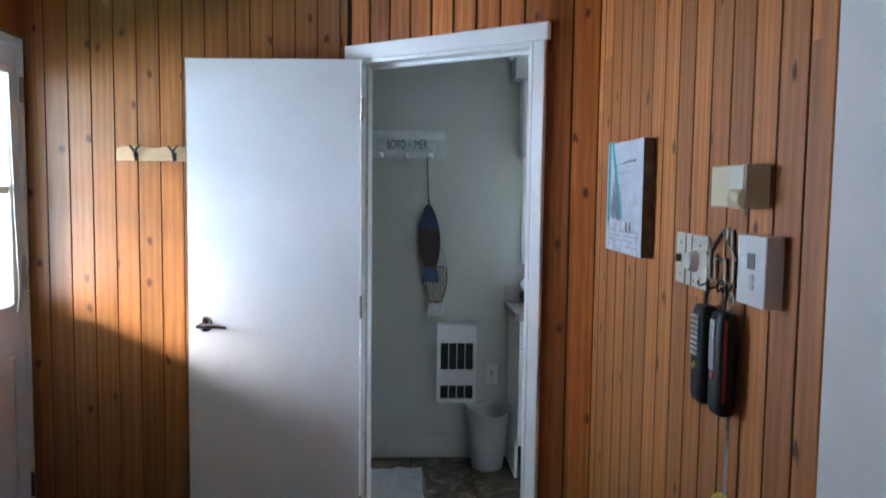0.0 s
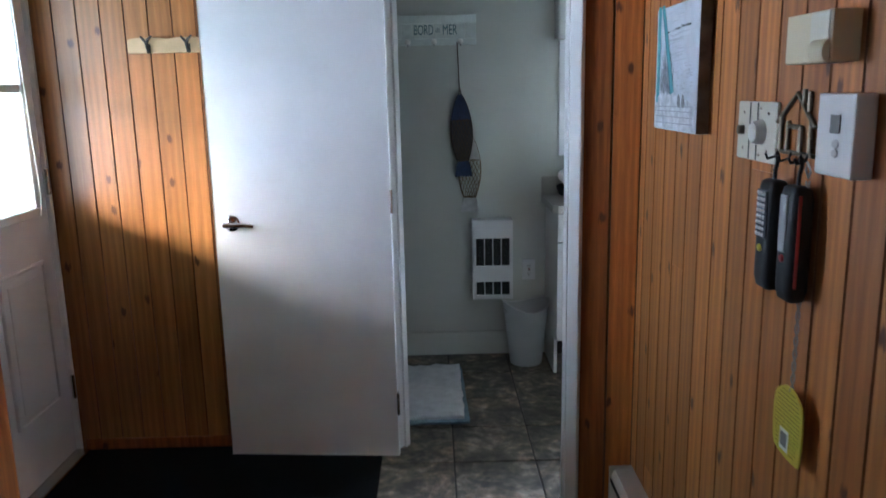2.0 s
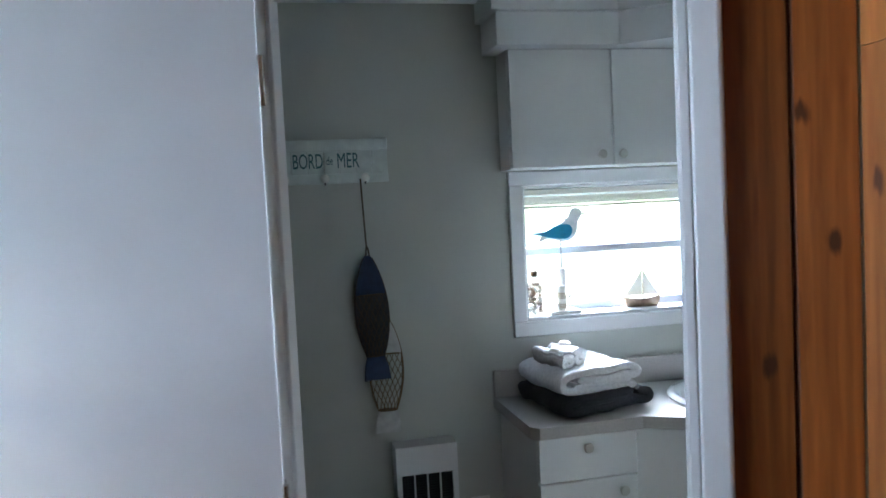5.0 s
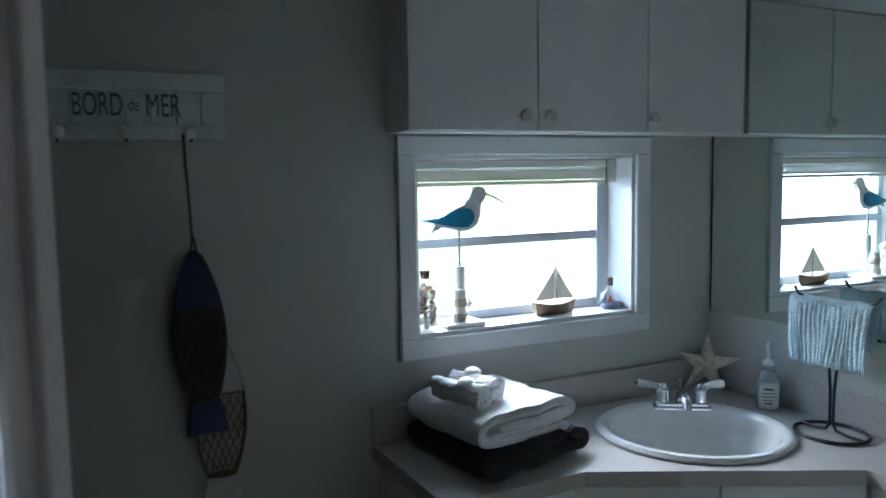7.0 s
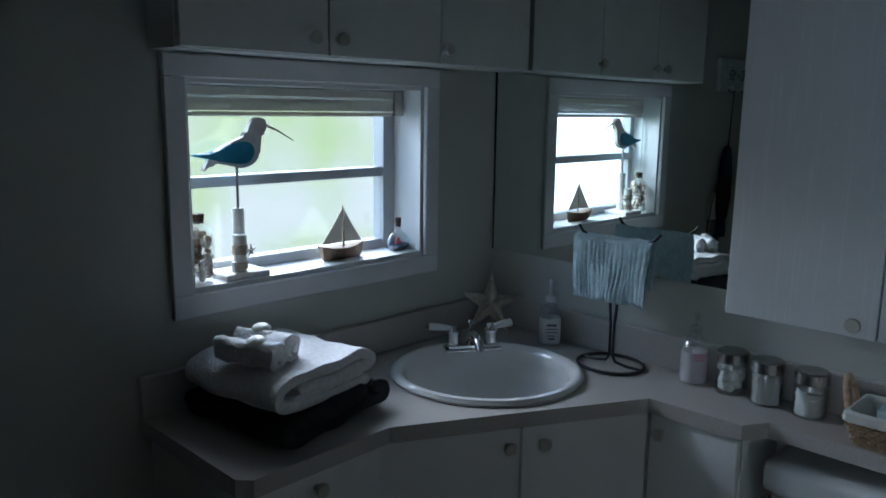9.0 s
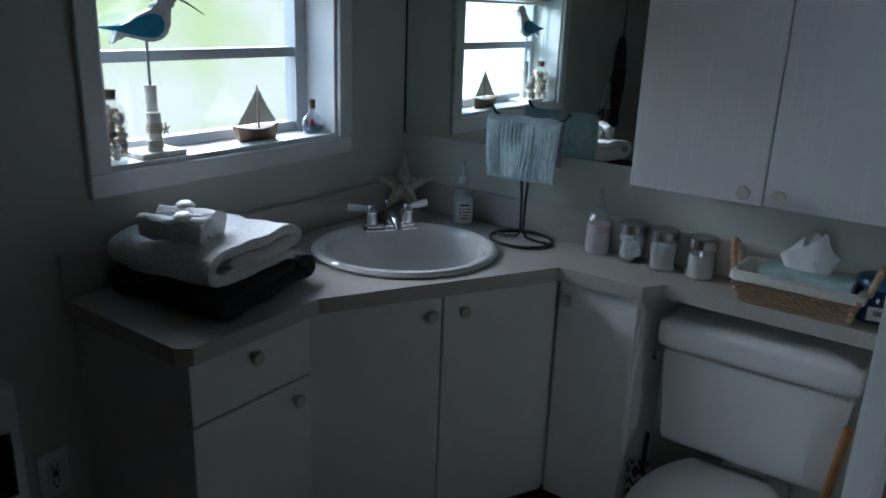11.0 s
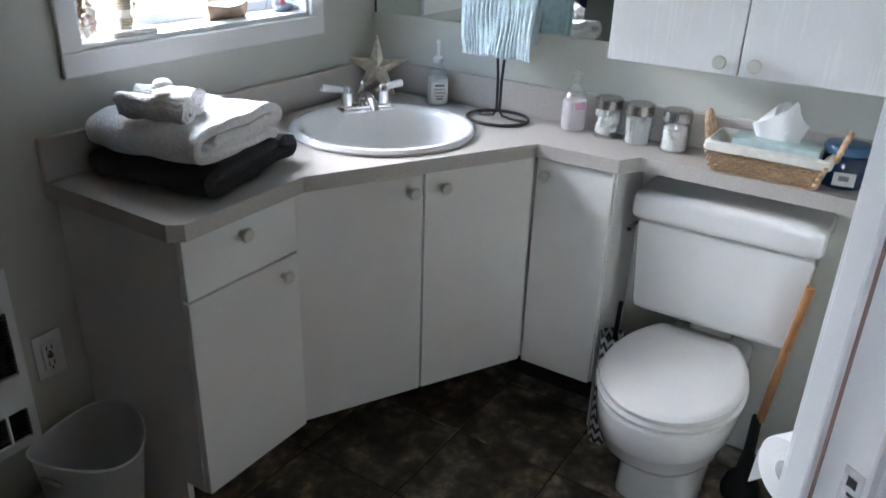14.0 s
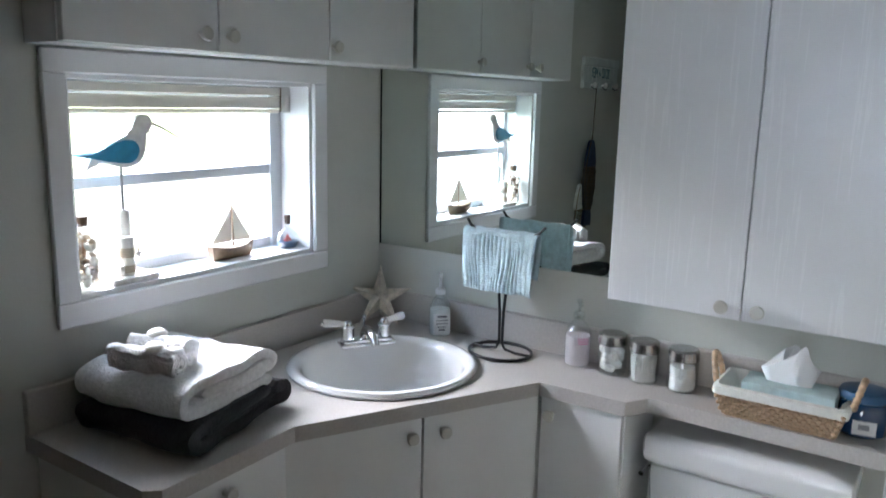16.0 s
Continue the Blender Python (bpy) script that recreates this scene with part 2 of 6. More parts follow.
for link_node in [q for q in M_MEDCAB.node_tree.nodes if q.bl_idname == "ShaderNodeTexNoise" and abs(q.inputs["Scale"].default_value - 5.0) < 0.01]:
    stretch = M_MEDCAB.node_tree.nodes.new("ShaderNodeMapping")
    stretch.inputs["Scale"].default_value = (26, 26, 0.9)
    M_MEDCAB.node_tree.links.new(M_MEDCAB.node_tree.nodes["Texture Coordinate"].outputs["Object"], stretch.inputs["Vector"])
    M_MEDCAB.node_tree.links.new(stretch.outputs["Vector"], link_node.inputs["Vector"])
M_COUNTER = mat("laminate", (0.50, 0.47, 0.44), 0.34, var=0.07, scale=160, bump=0.03)
M_TILE = stone_tile("stone_tile")
M_GROUT = mat("grout", (0.030, 0.026, 0.022), 0.9, var=0.2, scale=40, bump=0.2)
M_CERAMIC = mat("ceramic", (0.80, 0.80, 0.79), 0.1, var=0.015, coat=0.4)
M_CHROME = mat("chrome", (0.75, 0.75, 0.76), 0.08, metal=1.0)
M_NICKEL = mat("nickel", (0.55, 0.53, 0.5), 0.2, metal=1.0)
M_BLACK = mat("black_metal", (0.012, 0.012, 0.014), 0.4)
M_BLACKPL = mat("black_plastic", (0.011, 0.012, 0.014), 0.5, spec=0.3)
M_DARK = mat("dark_slot", (0.015, 0.015, 0.017), 0.6)
M_TOWEL_W = mat("white_terry", (0.87, 0.86, 0.87), 0.95, var=0.10, scale=90, bump=0.9, bump_scale=170, sheen=0.3)
M_TOWEL_D = mat("charcoal_terry", (0.018, 0.018, 0.022), 0.97, var=0.3, scale=90, bump=1.0, bump_scale=190, sheen=0.06)
M_CLOTH_B = mat("blue_cloth", (0.53, 0.66, 0.71), 0.95, var=0.14, scale=60, bump=1.0, bump_scale=220, sheen=0.2)
M_MAT = mat("black_mat", (0.006, 0.006, 0.007), 0.95, var=0.2, scale=60, bump=0.7, bump_scale=250, spec=0.04)
M_MIRROR = mat("mirror_silver", (0.80, 0.86, 0.83), 0.004, metal=1.0, var=0.0)
M_GLASS = clear("pane_glass", (1, 1, 1), 0.03)
M_GLASSJ = clear("jar_glass", (0.95, 0.97, 0.96), 0.2)
M_WICKER = mat("wicker", (0.52, 0.35, 0.22), 0.6, var=0.4, scale=70)
M_WICKER_DARK = mat("wicker_shadow", (0.10, 0.055, 0.03), 0.8, var=0.2)
M_CREAM = mat("cream_plastic", (0.72, 0.63, 0.43), 0.4, var=0.04)
M_PLASTIC = mat("white_plastic", (0.76, 0.76, 0.76), 0.35, var=0.02)
M_BASEB = mat("heater_enamel", (0.62, 0.58, 0.55), 0.35, var=0.04)


# ---- builders ----
def block(x0, y0, z0, x1, y1, z1, bevel=0.0, segs=1):
    bm = bmesh.new()
    bmesh.ops.create_cube(bm, size=1.0)
    for v in bm.verts:
        v.co = Vector(((x0 + x1) / 2 + v.co.x * (x1 - x0), (y0 + y1) / 2 + v.co.y * (y1 - y0), (z0 + z1) / 2 + v.co.z * (z1 - z0)))
    if bevel:
        bmesh.ops.bevel(bm, geom=bm.edges[:], offset=bevel, segments=segs, profile=0.5, affect="EDGES")
    return bm


def join(*bms):
    out = bmesh.new()
    for b in bms:
        me = bpy.data.meshes.new("tmp")
        b.to_mesh(me)
        out.from_mesh(me)
        bpy.data.meshes.remove(me)
        b.free()
    return out


def moved(bm, m):
    bmesh.ops.transform(bm, matrix=m, verts=bm.verts[:])
    return bm


def prism(points, z0, z1, bevel=0.0, segs=1):
    """A plate from an outline in plan, counter-clockwise."""
    bm = bmesh.new()
    low = [bm.verts.new((x, y, z0)) for x, y in points]
    top = [bm.verts.new((x, y, z1)) for x, y in points]
    n = len(points)
    bm.faces.new(list(reversed(low)))
    bm.faces.new(top)
    for i in range(n):
        bm.faces.new((low[i], low[(i + 1) % n], top[(i + 1) % n], top[i]))
    if bevel:
        bmesh.ops.bevel(bm, geom=bm.edges[:], offset=bevel, segments=segs, profile=0.5, affect="EDGES")
    return bm


def lathe(profile, segs=32, sx=1.0, sy=1.0):
    """Turns (radius, z) pairs round z."""
    bm = bmesh.new()
    rings = []
    for r, z in profile:
        if r < 1e-5:
            rings.append([bm.verts.new((0, 0, z))])
        else:
            rings.append([bm.verts.new((r * sx * math.cos(2 * math.pi * k / segs), r * sy * math.sin(2 * math.pi * k / segs), z)) for k in range(segs)])
    for a, b in zip(rings, rings[1:]):
        for k in range(segs):
            k2 = (k + 1) % segs
            if len(a) == 1 and len(b) == 1:
                continue
            if len(a) == 1:
                bm.faces.new((a[0], b[k2], b[k]))
            elif len(b) == 1:
                bm.faces.new((a[k], a[k2], b[0]))
            else:
                bm.faces.new((a[k], a[k2], b[k2], b[k]))
    bmesh.ops.recalc_face_normals(bm, faces=bm.faces[:])
    return bm


def tube(points, r, segs=10, closed=False):
    """A round bar along a polyline."""
    pts = [Vector(p) for p in points]
    bm = bmesh.new()
    rings = []
    n = len(pts)
    up = None
    for i, p in enumerate(pts):
        a = pts[(i - 1) % n] if closed or i > 0 else pts[i]
        b = pts[(i + 1) % n] if closed or i < n - 1 else pts[i]
        d = (b - a).normalized()
        if up is None:
            up = Vector((0, 0, 1)) if abs(d.z) < 0.9 else Vector((1, 0, 0))
        side = d.cross(up).normalized()
        up = side.cross(d).normalized()
        rad = r[i] if isinstance(r, (list, tuple)) else r
        rings.append([bm.verts.new(p + rad * (math.cos(2 * math.pi * k / segs) * side + math.sin(2 * math.pi * k / segs) * up)) for k in range(segs)])
    pairs = list(zip(rings, rings[1:])) + ([(rings[-1], rings[0])] if closed else [])
    for a, b in pairs:
        for k in range(segs):
            bm.faces.new((a[k], a[(k + 1) % segs], b[(k + 1) % segs], b[k]))
    if not closed:
        bm.faces.new(list(reversed(rings[0])))
        bm.faces.new(rings[-1])
    bmesh.ops.recalc_face_normals(bm, faces=bm.faces[:])
    return bm


def part(name, bm, material, parent=None, label="", smooth=False, m=None):
    me = bpy.data.meshes.new(name)
    bm.to_mesh(me)
    bm.free()
    me.materials.append(material)
    if smooth:
        for p in me.polygons:
            p.use_smooth = True
        me.set_sharp_from_angle(angle=radians(40))
    ob = new(name, me)
    if parent is not None:
        ob.parent = parent
    if m is not None:
        ob.matrix_basis = m
    if label:
        ob["label"] = label
    return ob


def thing(name, m, label, category, group="", kind=""):
    ob = new(name)
    ob.empty_display_size = 0.05
    ob.matrix_basis = m
    return tagged(ob, label, category, group, kind)


def shell(name, bm, material, label, category="", m=None):
    """A piece of the setting."""
    return tagged(part(name, bm, material, None, "", False, m), label, category, "", "structure")


def holed(w, h, t, holes):
    """A wall panel in x (0..w), z (0..h), thickness y (0..t), with rectangular holes (x0, z0, x1, z1)."""
    xs = sorted({0, w, *[v for a in holes for v in (a[0], a[2])]})
    zs = sorted({0, h, *[v for a in holes for v in (a[1], a[3])]})
    bm = bmesh.new()
    grid = {}

    def vert(i, k, y):
        key = (i, k, y)
        if key not in grid:
            grid[key] = bm.verts.new((xs[i], y, zs[k]))
        return grid[key]

    def solid(i, k):
        if not (0 <= i < len(xs) - 1 and 0 <= k < len(zs) - 1):
            return False
        cx, cz = (xs[i] + xs[i + 1]) / 2, (zs[k] + zs[k + 1]) / 2
        return not any(a[0] < cx < a[2] and a[1] < cz < a[3] for a in holes)

    for i in range(len(xs) - 1):
        for k in range(len(zs) - 1):
            if not solid(i, k):
                continue
            bm.faces.new((vert(i, k, 0), vert(i + 1, k, 0), vert(i + 1, k + 1, 0), vert(i, k + 1, 0)))
            bm.faces.new((vert(i, k, t), vert(i, k + 1, t), vert(i + 1, k + 1, t), vert(i + 1, k, t)))
            for di, dk, a, b in ((-1, 0, (i, k), (i, k + 1)), (1, 0, (i + 1, k), (i + 1, k + 1)), (0, -1, (i, k), (i + 1, k)), (0, 1, (i, k + 1), (i + 1, k + 1))):
                if not solid(i + di, k + dk):
                    bm.faces.new((vert(*a, 0), vert(*b, 0), vert(*b, t), vert(*a, t)))
    bmesh.ops.recalc_face_normals(bm, faces=bm.faces[:])
    return bm


# ---- structure ----
CEIL_B, CEIL_H = 2.31, 2.42
XR, YB, YS = 2.005, 4.695, 3.02  # bathroom: mirror wall, window wall, wall behind the toilet's side
HALL_Y = 3.60
HALL_R = 0.86
WEST = -1.31
DIAG = pose(0.0455, 3.5252, 0, 0, 0, -37.0)  # doorway wall: x along it, y into the bathroom

# bathroom walls
shell("wall_north", holed(3.4, CEIL_B, 0.15, [(2.333, 1.166, 3.078, 1.660)]), M_WALL, "pale grey-green painted bathroom wall with a window", "wall", pose(-1.4, YB, 0))
shell("wall_east", block(XR, YS - 0.1, 0, XR + 0.12, YB + 0.15, CEIL_B), M_WALL, "pale painted bathroom wall behind the counter", "wall")
shell("wall_south", block(0.95, YS - 0.1, 0, XR, YS, CEIL_B), M_WALL, "pale painted bathroom wall beside the toilet", "wall")
shell("wall_west", block(-1.5, 3.72, 0, -1.4, YB + 0.15, CEIL_B), M_WALL, "pale painted end wall of the bathroom", "wall")
shell("ceiling_bath", block(-1.4, 2.92, CEIL_B, XR + 0.12, YB + 0.15, CEIL_B + 0.02), M_CEIL, "white painted bathroom ceiling", "ceiling")
# entry walls
shell("wall_entry_north", block(WEST - 0.15, HALL_Y + 0.014, 0, -0.004, HALL_Y + 0.11, CEIL_H), M_GROOVE, "wall behind the pine boards of the entry", "wall")
shell("wall_doorway", holed(0.885, CEIL_H, 0.042, [(0.034, -0.01, 0.822, 2.04)]), M_GROOVE, "angled wall round the bathroom doorway", "wall", DIAG @ pose(-0.05, 0.014, 0))
shell("wall_doorway_lining", holed(1.13, CEIL_B, 0.012, [(0.006, -0.01, 0.794, 2.04)]), M_WALL, "painted bathroom side of the angled wall", "wall", DIAG @ pose(-0.022, 0.057, 0))
RETURN = pose(0.695, 3.034, 0, 0, 0, -23.0)  # short return between the doorway and the passage wall
shell("wall_doorway_return", block(0.0, 0.001, 0, 0.185, 0.010, CEIL_H), M_GROOVE, "wall behind the boards beside the doorway", "wall", RETURN)
shell("wall_entry_east", block(HALL_R + 0.014, -2.5, 0, HALL_R + 0.085, 2.905, CEIL_H), M_GROOVE, "wall behind the pine boards of the passage", "wall")
shell("wall_passage_white", block(HALL_R - 0.014, -2.5, 0, HALL_R + 0.012, 1.518, CEIL_H), M_DRYWALL, "off-white painted wall of the front room", "wall")
shell("wall_entry_west", holed(2.2, CEIL_H, 0.12, [(0.89, -0.01, 1.83, 2.11)]), M_GROOVE, "pine-lined wall round the outside door", "wall", pose(WEST, 1.75, 0, 0, 0, 90))
shell("wall_partition", block(WEST - 0.13, 1.66, 0, -0.512, 1.74, CEIL_H), M_GROOVE, "partition wall between the entry and the front room", "wall")
shell("ceiling_entry", block(WEST - 0.15, -2.6, CEIL_H, 1.1, 4.2, CEIL_H + 0.03), M_PINE_CEIL, "pine ceiling of the entry and front room", "ceiling")
# unseen wall; its opening is added to let fill light into the passage
shell("wall_front_room", holed(2.5, CEIL_H, 0.12, [(0.30, 1.20, 0.85, 1.75)]), M_PINE_CEIL, "unseen aged pine front-room wall with an opening added for fill light", "wall", pose(WEST - 0.15, -2.62, 0))
shell("wall_front_room_west", block(WEST - 0.15, -2.5, 0, WEST - 0.03, 1.655, CEIL_H), M_PINE_CEIL, "aged pine wall of the front room", "wall")
floor = shell("floor", block(WEST - 0.15, -2.7, -0.06, 2.2, 4.9, -0.006), M_GROUT, "grey-brown stone-look tile floor", "floor")

shell("ground", block(-40, -40, -0.62, 40, 40, -0.6), mat("grass", (0.10, 0.16, 0.05), 0.95, var=0.35, scale=3), "mown lawn outside the house", "ground")


def outdoors(name, m, w, h, strength, label, low=(0.72, 0.90, 0.52, 1), high=(0.93, 1.0, 0.95, 1)):
    ma = bpy.data.materials.new(name)
    ma.use_nodes = True
    nt = ma.node_tree
    nt.nodes.clear()
    out = nt.nodes.new("ShaderNodeOutputMaterial")
    em = nt.nodes.new("ShaderNodeEmission")
    co = nt.nodes.new("ShaderNodeTexCoord")
    no = nt.nodes.new("ShaderNodeTexNoise")
    no.inputs["Scale"].default_value, no.inputs["Detail"].default_value = 0.7, 2.0
    cr = nt.nodes.new("ShaderNodeValToRGB")
    cr.color_ramp.elements[0].position, cr.color_ramp.elements[0].color = 0.35, low
    cr.color_ramp.elements[1].position, cr.color_ramp.elements[1].color = 0.62, high
    nt.links.new(co.outputs["Object"], no.inputs["Vector"])
    nt.links.new(no.outputs["Fac"], cr.inputs["Fac"])
    nt.links.new(cr.outputs["Color"], em.inputs["Color"])
    em.inputs["Strength"].default_value = strength
    nt.links.new(em.outputs["Emission"], out.inputs["Surface"])
    shell(name, block(-w / 2, 0, 0, w / 2, 0.02, h), ma, label, "backdrop", m)


outdoors("backdrop_lawn", pose(3.0, 12.0, -0.6), 40, 3.1, 0.125, "bright overcast daylight and lawn beyond the window")
# added glowing sheet, its strength set by the light on the passage wall
outdoors("backdrop_hedge", pose(-7.0, 9.0, -0.6, 0, 0, 90), 16, 3.3, 0.52, "plain glowing sheet beyond the outside door, added to light the passage wall", (0.70, 0.84, 1.0, 1), (0.85, 0.93, 1.0, 1))
outdoors("backdrop_yard", pose(-7.0, -7.0, -0.6, 0, 0, 90), 16, 3.3, 0.33, "bright overcast sky low beyond the outside door", (0.75, 0.88, 1.0, 1), (0.85, 0.93, 1.0, 1))
# glowing sheet added outside that opening as neutral fill for the hall
outdoors("backdrop_street", pose(-1.3, -6.0, -0.6, 0, 0, 180), 14, 6.0, 0.15, "added glowing sheet behind the fill opening of the front room", (0.80, 0.90, 1.0, 1), (0.90, 0.96, 1.0, 1))

# unseen roof inferred from the light's slanting edge; cuts off the high sky
shell("roof_carport", block(WEST - 2.5, -9.0, 2.19, WEST - 0.13, 9.0, 2.27), mat("unseen_roof_white", (0.6, 0.6, 0.6), 0.6), "unseen plain white roof, inferred, keeping high sky light off the outside door", "roof")


# ---- bathroom window ----
def bath_window():
    win = thing("window_1", pose(0, YB, 0), "white painted window with raised mini blind over the towels", "window", kind="structure")
    x0, x1, z0, z1 = 0.933, 1.678, 1.166, 1.660
    for nm, b in (("trim", block(x0 - 0.052, -0.016, z1, x1 + 0.055, -0.001, z1 + 0.052, 0.003)), ("trim", block(x0 - 0.052, -0.016, z0 - 0.055, x1 + 0.055, -0.001, z0, 0.003)),
                  ("trim", block(x0 - 0.052, -0.016, z0, x0, -0.001, z1, 0.003)), ("trim", block(x1, -0.016, z0, x1 + 0.055, -0.001, z1, 0.003))):
        part(nm, b, M_WHITE, win)
    part("sill", block(x0, -0.001, z0, x1, 0.135, z0 + 0.012), M_WHITE, win)
    part("reveal", block(x0, -0.001, z0 + 0.012, x0 + 0.01, 0.135, z1 - 0.01), M_WHITE, win)
    part("reveal", block(x1 - 0.01, -0.001, z0 + 0.012, x1, 0.135, z1 - 0.01), M_WHITE, win)
    part("reveal", block(x0, -0.001, z1 - 0.01, x1, 0.135, z1), M_WHITE, win)
    alu = mat("sash_grey", (0.45, 0.47, 0.49), 0.4)
    a, b_, c, d = x0 + 0.01, x1 - 0.01, z0 + 0.012, z1 - 0.01
    zm = 1.411
    for bb in (block(a, 0.118, c, a + 0.03, 0.16, d, 0.002), block(b_ - 0.045, 0.112, c, b_, 0.16, d, 0.002), block(a + 0.03, 0.118, c, b_ - 0.045, 0.16, c + 0.028, 0.002), block(a + 0.03, 0.118, d - 0.03, b_ - 0.045, 0.16, d, 0.002)):
        part("window_frame", bb, alu, win)
    part("meeting_rail", block(a + 0.03, 0.116, zm - 0.014, b_ - 0.045, 0.15, zm + 0.014, 0.002), alu, win)
    for zz0, zz1, yy in ((c + 0.028, zm - 0.014, 0.125), (zm + 0.014, d - 0.03, 0.138)):
        g = part("pane", block(a + 0.03, yy, zz0, b_ - 0.045, yy + 0.003, zz1), M_GLASS, win)
        g.visible_shadow = False
    # raised mini blind
    bl = thing("mini_blind", pose(0, YB + 0.09, 0), "cream aluminium mini blind drawn up under the window head", "blind")
    m_bl = thin_cloth(mat("blind_cream", (0.78, 0.75, 0.68), 0.4), (0.70, 0.66, 0.55), 0.22)
    part("head_rail", block(x0 + 0.016, -0.018, 1.624, x1 - 0.045, 0.012, 1.646, 0.002), m_bl, bl)
    for i in range(9):
        part("slat", block(x0 + 0.018, -0.014, 1.588 + i * 0.0036, x1 - 0.05, 0.010, 1.5914 + i * 0.0036), m_bl, bl)
    part("bottom_rail", block(x0 + 0.018, -0.014, 1.574, x1 - 0.05, 0.010, 1.586, 0.003), m_bl, bl)
    part("bracket", block(x1 - 0.05, -0.02, 1.576, x1 - 0.011, 0.014, 1.649, 0.002), M_NICKEL, bl)
    part("wand", tube([(x0 + 0.02, -0.02, 1.63), (x0 + 0.022, -0.02, 1.30)], 0.003, 8), M_PLASTIC, bl, "clear tilt wand", True)


bath_window()


# ---- doorway: jambs, casing, open door ----
def doorway():
    d = thing("door_1", DIAG, "white casing and jambs of the bathroom doorway", "door frame", kind="structure")
    s0, s1, hz = -0.016, 0.772, 2.030
    part("jamb", block(s0 - 0.003, -0.028, 0, s0 + 0.012, 0.072, hz + 0.003, 0.002), M_WHITE, d)
    rj = part("jamb", block(s1 - 0.012, -0.028, 0, s1 + 0.003, 0.072, hz + 0.003, 0.002), M_WHITE, d)
    part("strike_plate", join(block(s1 - 0.0145, -0.024, 0.955, s1 - 0.0122, 0.000, 1.005, 0.0008)), mat("worn_strike", (0.62, 0.60, 0.60), 0.45, var=0.25, scale=90), rj, "paint-smeared strike plate")
    part("strike_hole", block(s1 - 0.0152, -0.018, 0.985, s1 - 0.0146, -0.007, 0.996), M_DARK, rj)
    part("latch_mark", block(s1 - 0.0152, -0.0235, 0.974, s1 - 0.0146, -0.010, 0.978), M_DARK, rj)
    # thin brown line down the jamb, in front of the door stop
    part("weather_strip", block(s1 - 0.0145, 0.0262, 0, s1 - 0.0122, 0.0295, 2.018), mat("seam_brown", (0.26, 0.17, 0.15), 0.8), rj, "thin brown seam")
    part("jamb", block(s0 + 0.012, -0.028, hz - 0.012, s1 - 0.012, 0.072, hz + 0.003, 0.002), M_WHITE, d)
    for b in (block(s0 + 0.012, 0.030, 0, s0 + 0.024, 0.058, hz - 0.012, 0.002), block(s1 - 0.024, 0.030, 0, s1 - 0.012, 0.058, hz - 0.012, 0.002), block(s0 + 0.024, 0.040, hz - 0.024, s1 - 0.024, 0.058, hz - 0.012, 0.002)):
        part("door_stop", b, M_WHITE, d)
    part("casing", block(s0 - 0.050, -0.030, 0, s0 - 0.004, -0.001, hz + 0.004, 0.005, 2), M_WHITE, d)
    part("casing", block(s1 + 0.004, -0.030, 0, s1 + 0.049, -0.001, hz + 0.004, 0.005, 2), M_WHITE, d)
    part("casing", block(s0 - 0.052, -0.032, hz + 0.004, s1 + 0.062, -0.001, hz + 0.064, 0.005, 2), M_WHITE, d)
    # the open door
    hx, hy = 0.044, 3.447
    ang = math.degrees(math.atan2(3.502 - hy, -0.647 - hx))
    dr = thing("interior_door", pose(hx, hy, 0.012, 0, 0, ang), "flat white hollow-core bathroom door standing wide open", "door")
    leaf = part("leaf", block(0.0, 0.0, 0, 0.691, -0.036, 2.016, 0.002), M_DOOR, dr)
    lv = part("handle", lathe([(0, 0), (0.032, 0), (0.032, 0.004), (0.026, 0.010), (0.013, 0.012), (0.012, 0.045), (0, 0.045)], 28), M_CHROME, dr, "polished lever handle", True, pose(0.622, 0.0, 0.966, -90, 0, 0))
    part("lever", tube([(0, 0, 0.042), (0.012, 0, 0.052), (-0.02, 0, 0.055), (-0.06, 0, 0.053), (-0.10, 0.004, 0.050)], [0.010, 0.010, 0.0095, 0.0085, 0.007], 12), M_CHROME, lv, "", True)
    for z in (0.18, 1.0, 1.78):
        part("hinge", join(tube([(-0.004, 0.002, z), (-0.004, 0.002, z + 0.09)], 0.006, 10), block(-0.003, -0.03, z, 0.0, 0.0, z + 0.09)), M_NICKEL, dr, "painted steel hinge", True)


doorway()


# ---- pine boards ----
def board_mesh(w, h, t=0.013, g=0.0022):
    """A tongue-and-groove board with chamfered long edges: x across, front at -y."""
    bm = bmesh.new()
    c = g + 0.0028
    prof = [(g, 0), (g, -t + c * 1.2), (c, -t), (w - c, -t), (w - g, -t + c * 1.2), (w - g, 0)]
    lo = [bm.verts.new((x, y, 0)) for x, y in prof]
    hi = [bm.verts.new((x, y, h)) for x, y in prof]
    for i in range(len(prof) - 1):
        # all but the front face take slot 1, coloured dark as groove shade
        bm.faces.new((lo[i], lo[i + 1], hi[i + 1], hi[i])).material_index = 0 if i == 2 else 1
    bm.faces.new(list(reversed(lo)))
    bm.faces.new(hi)
    bmesh.ops.recalc_face_normals(bm, faces=bm.faces[:])
    return bm


BOARDS = []


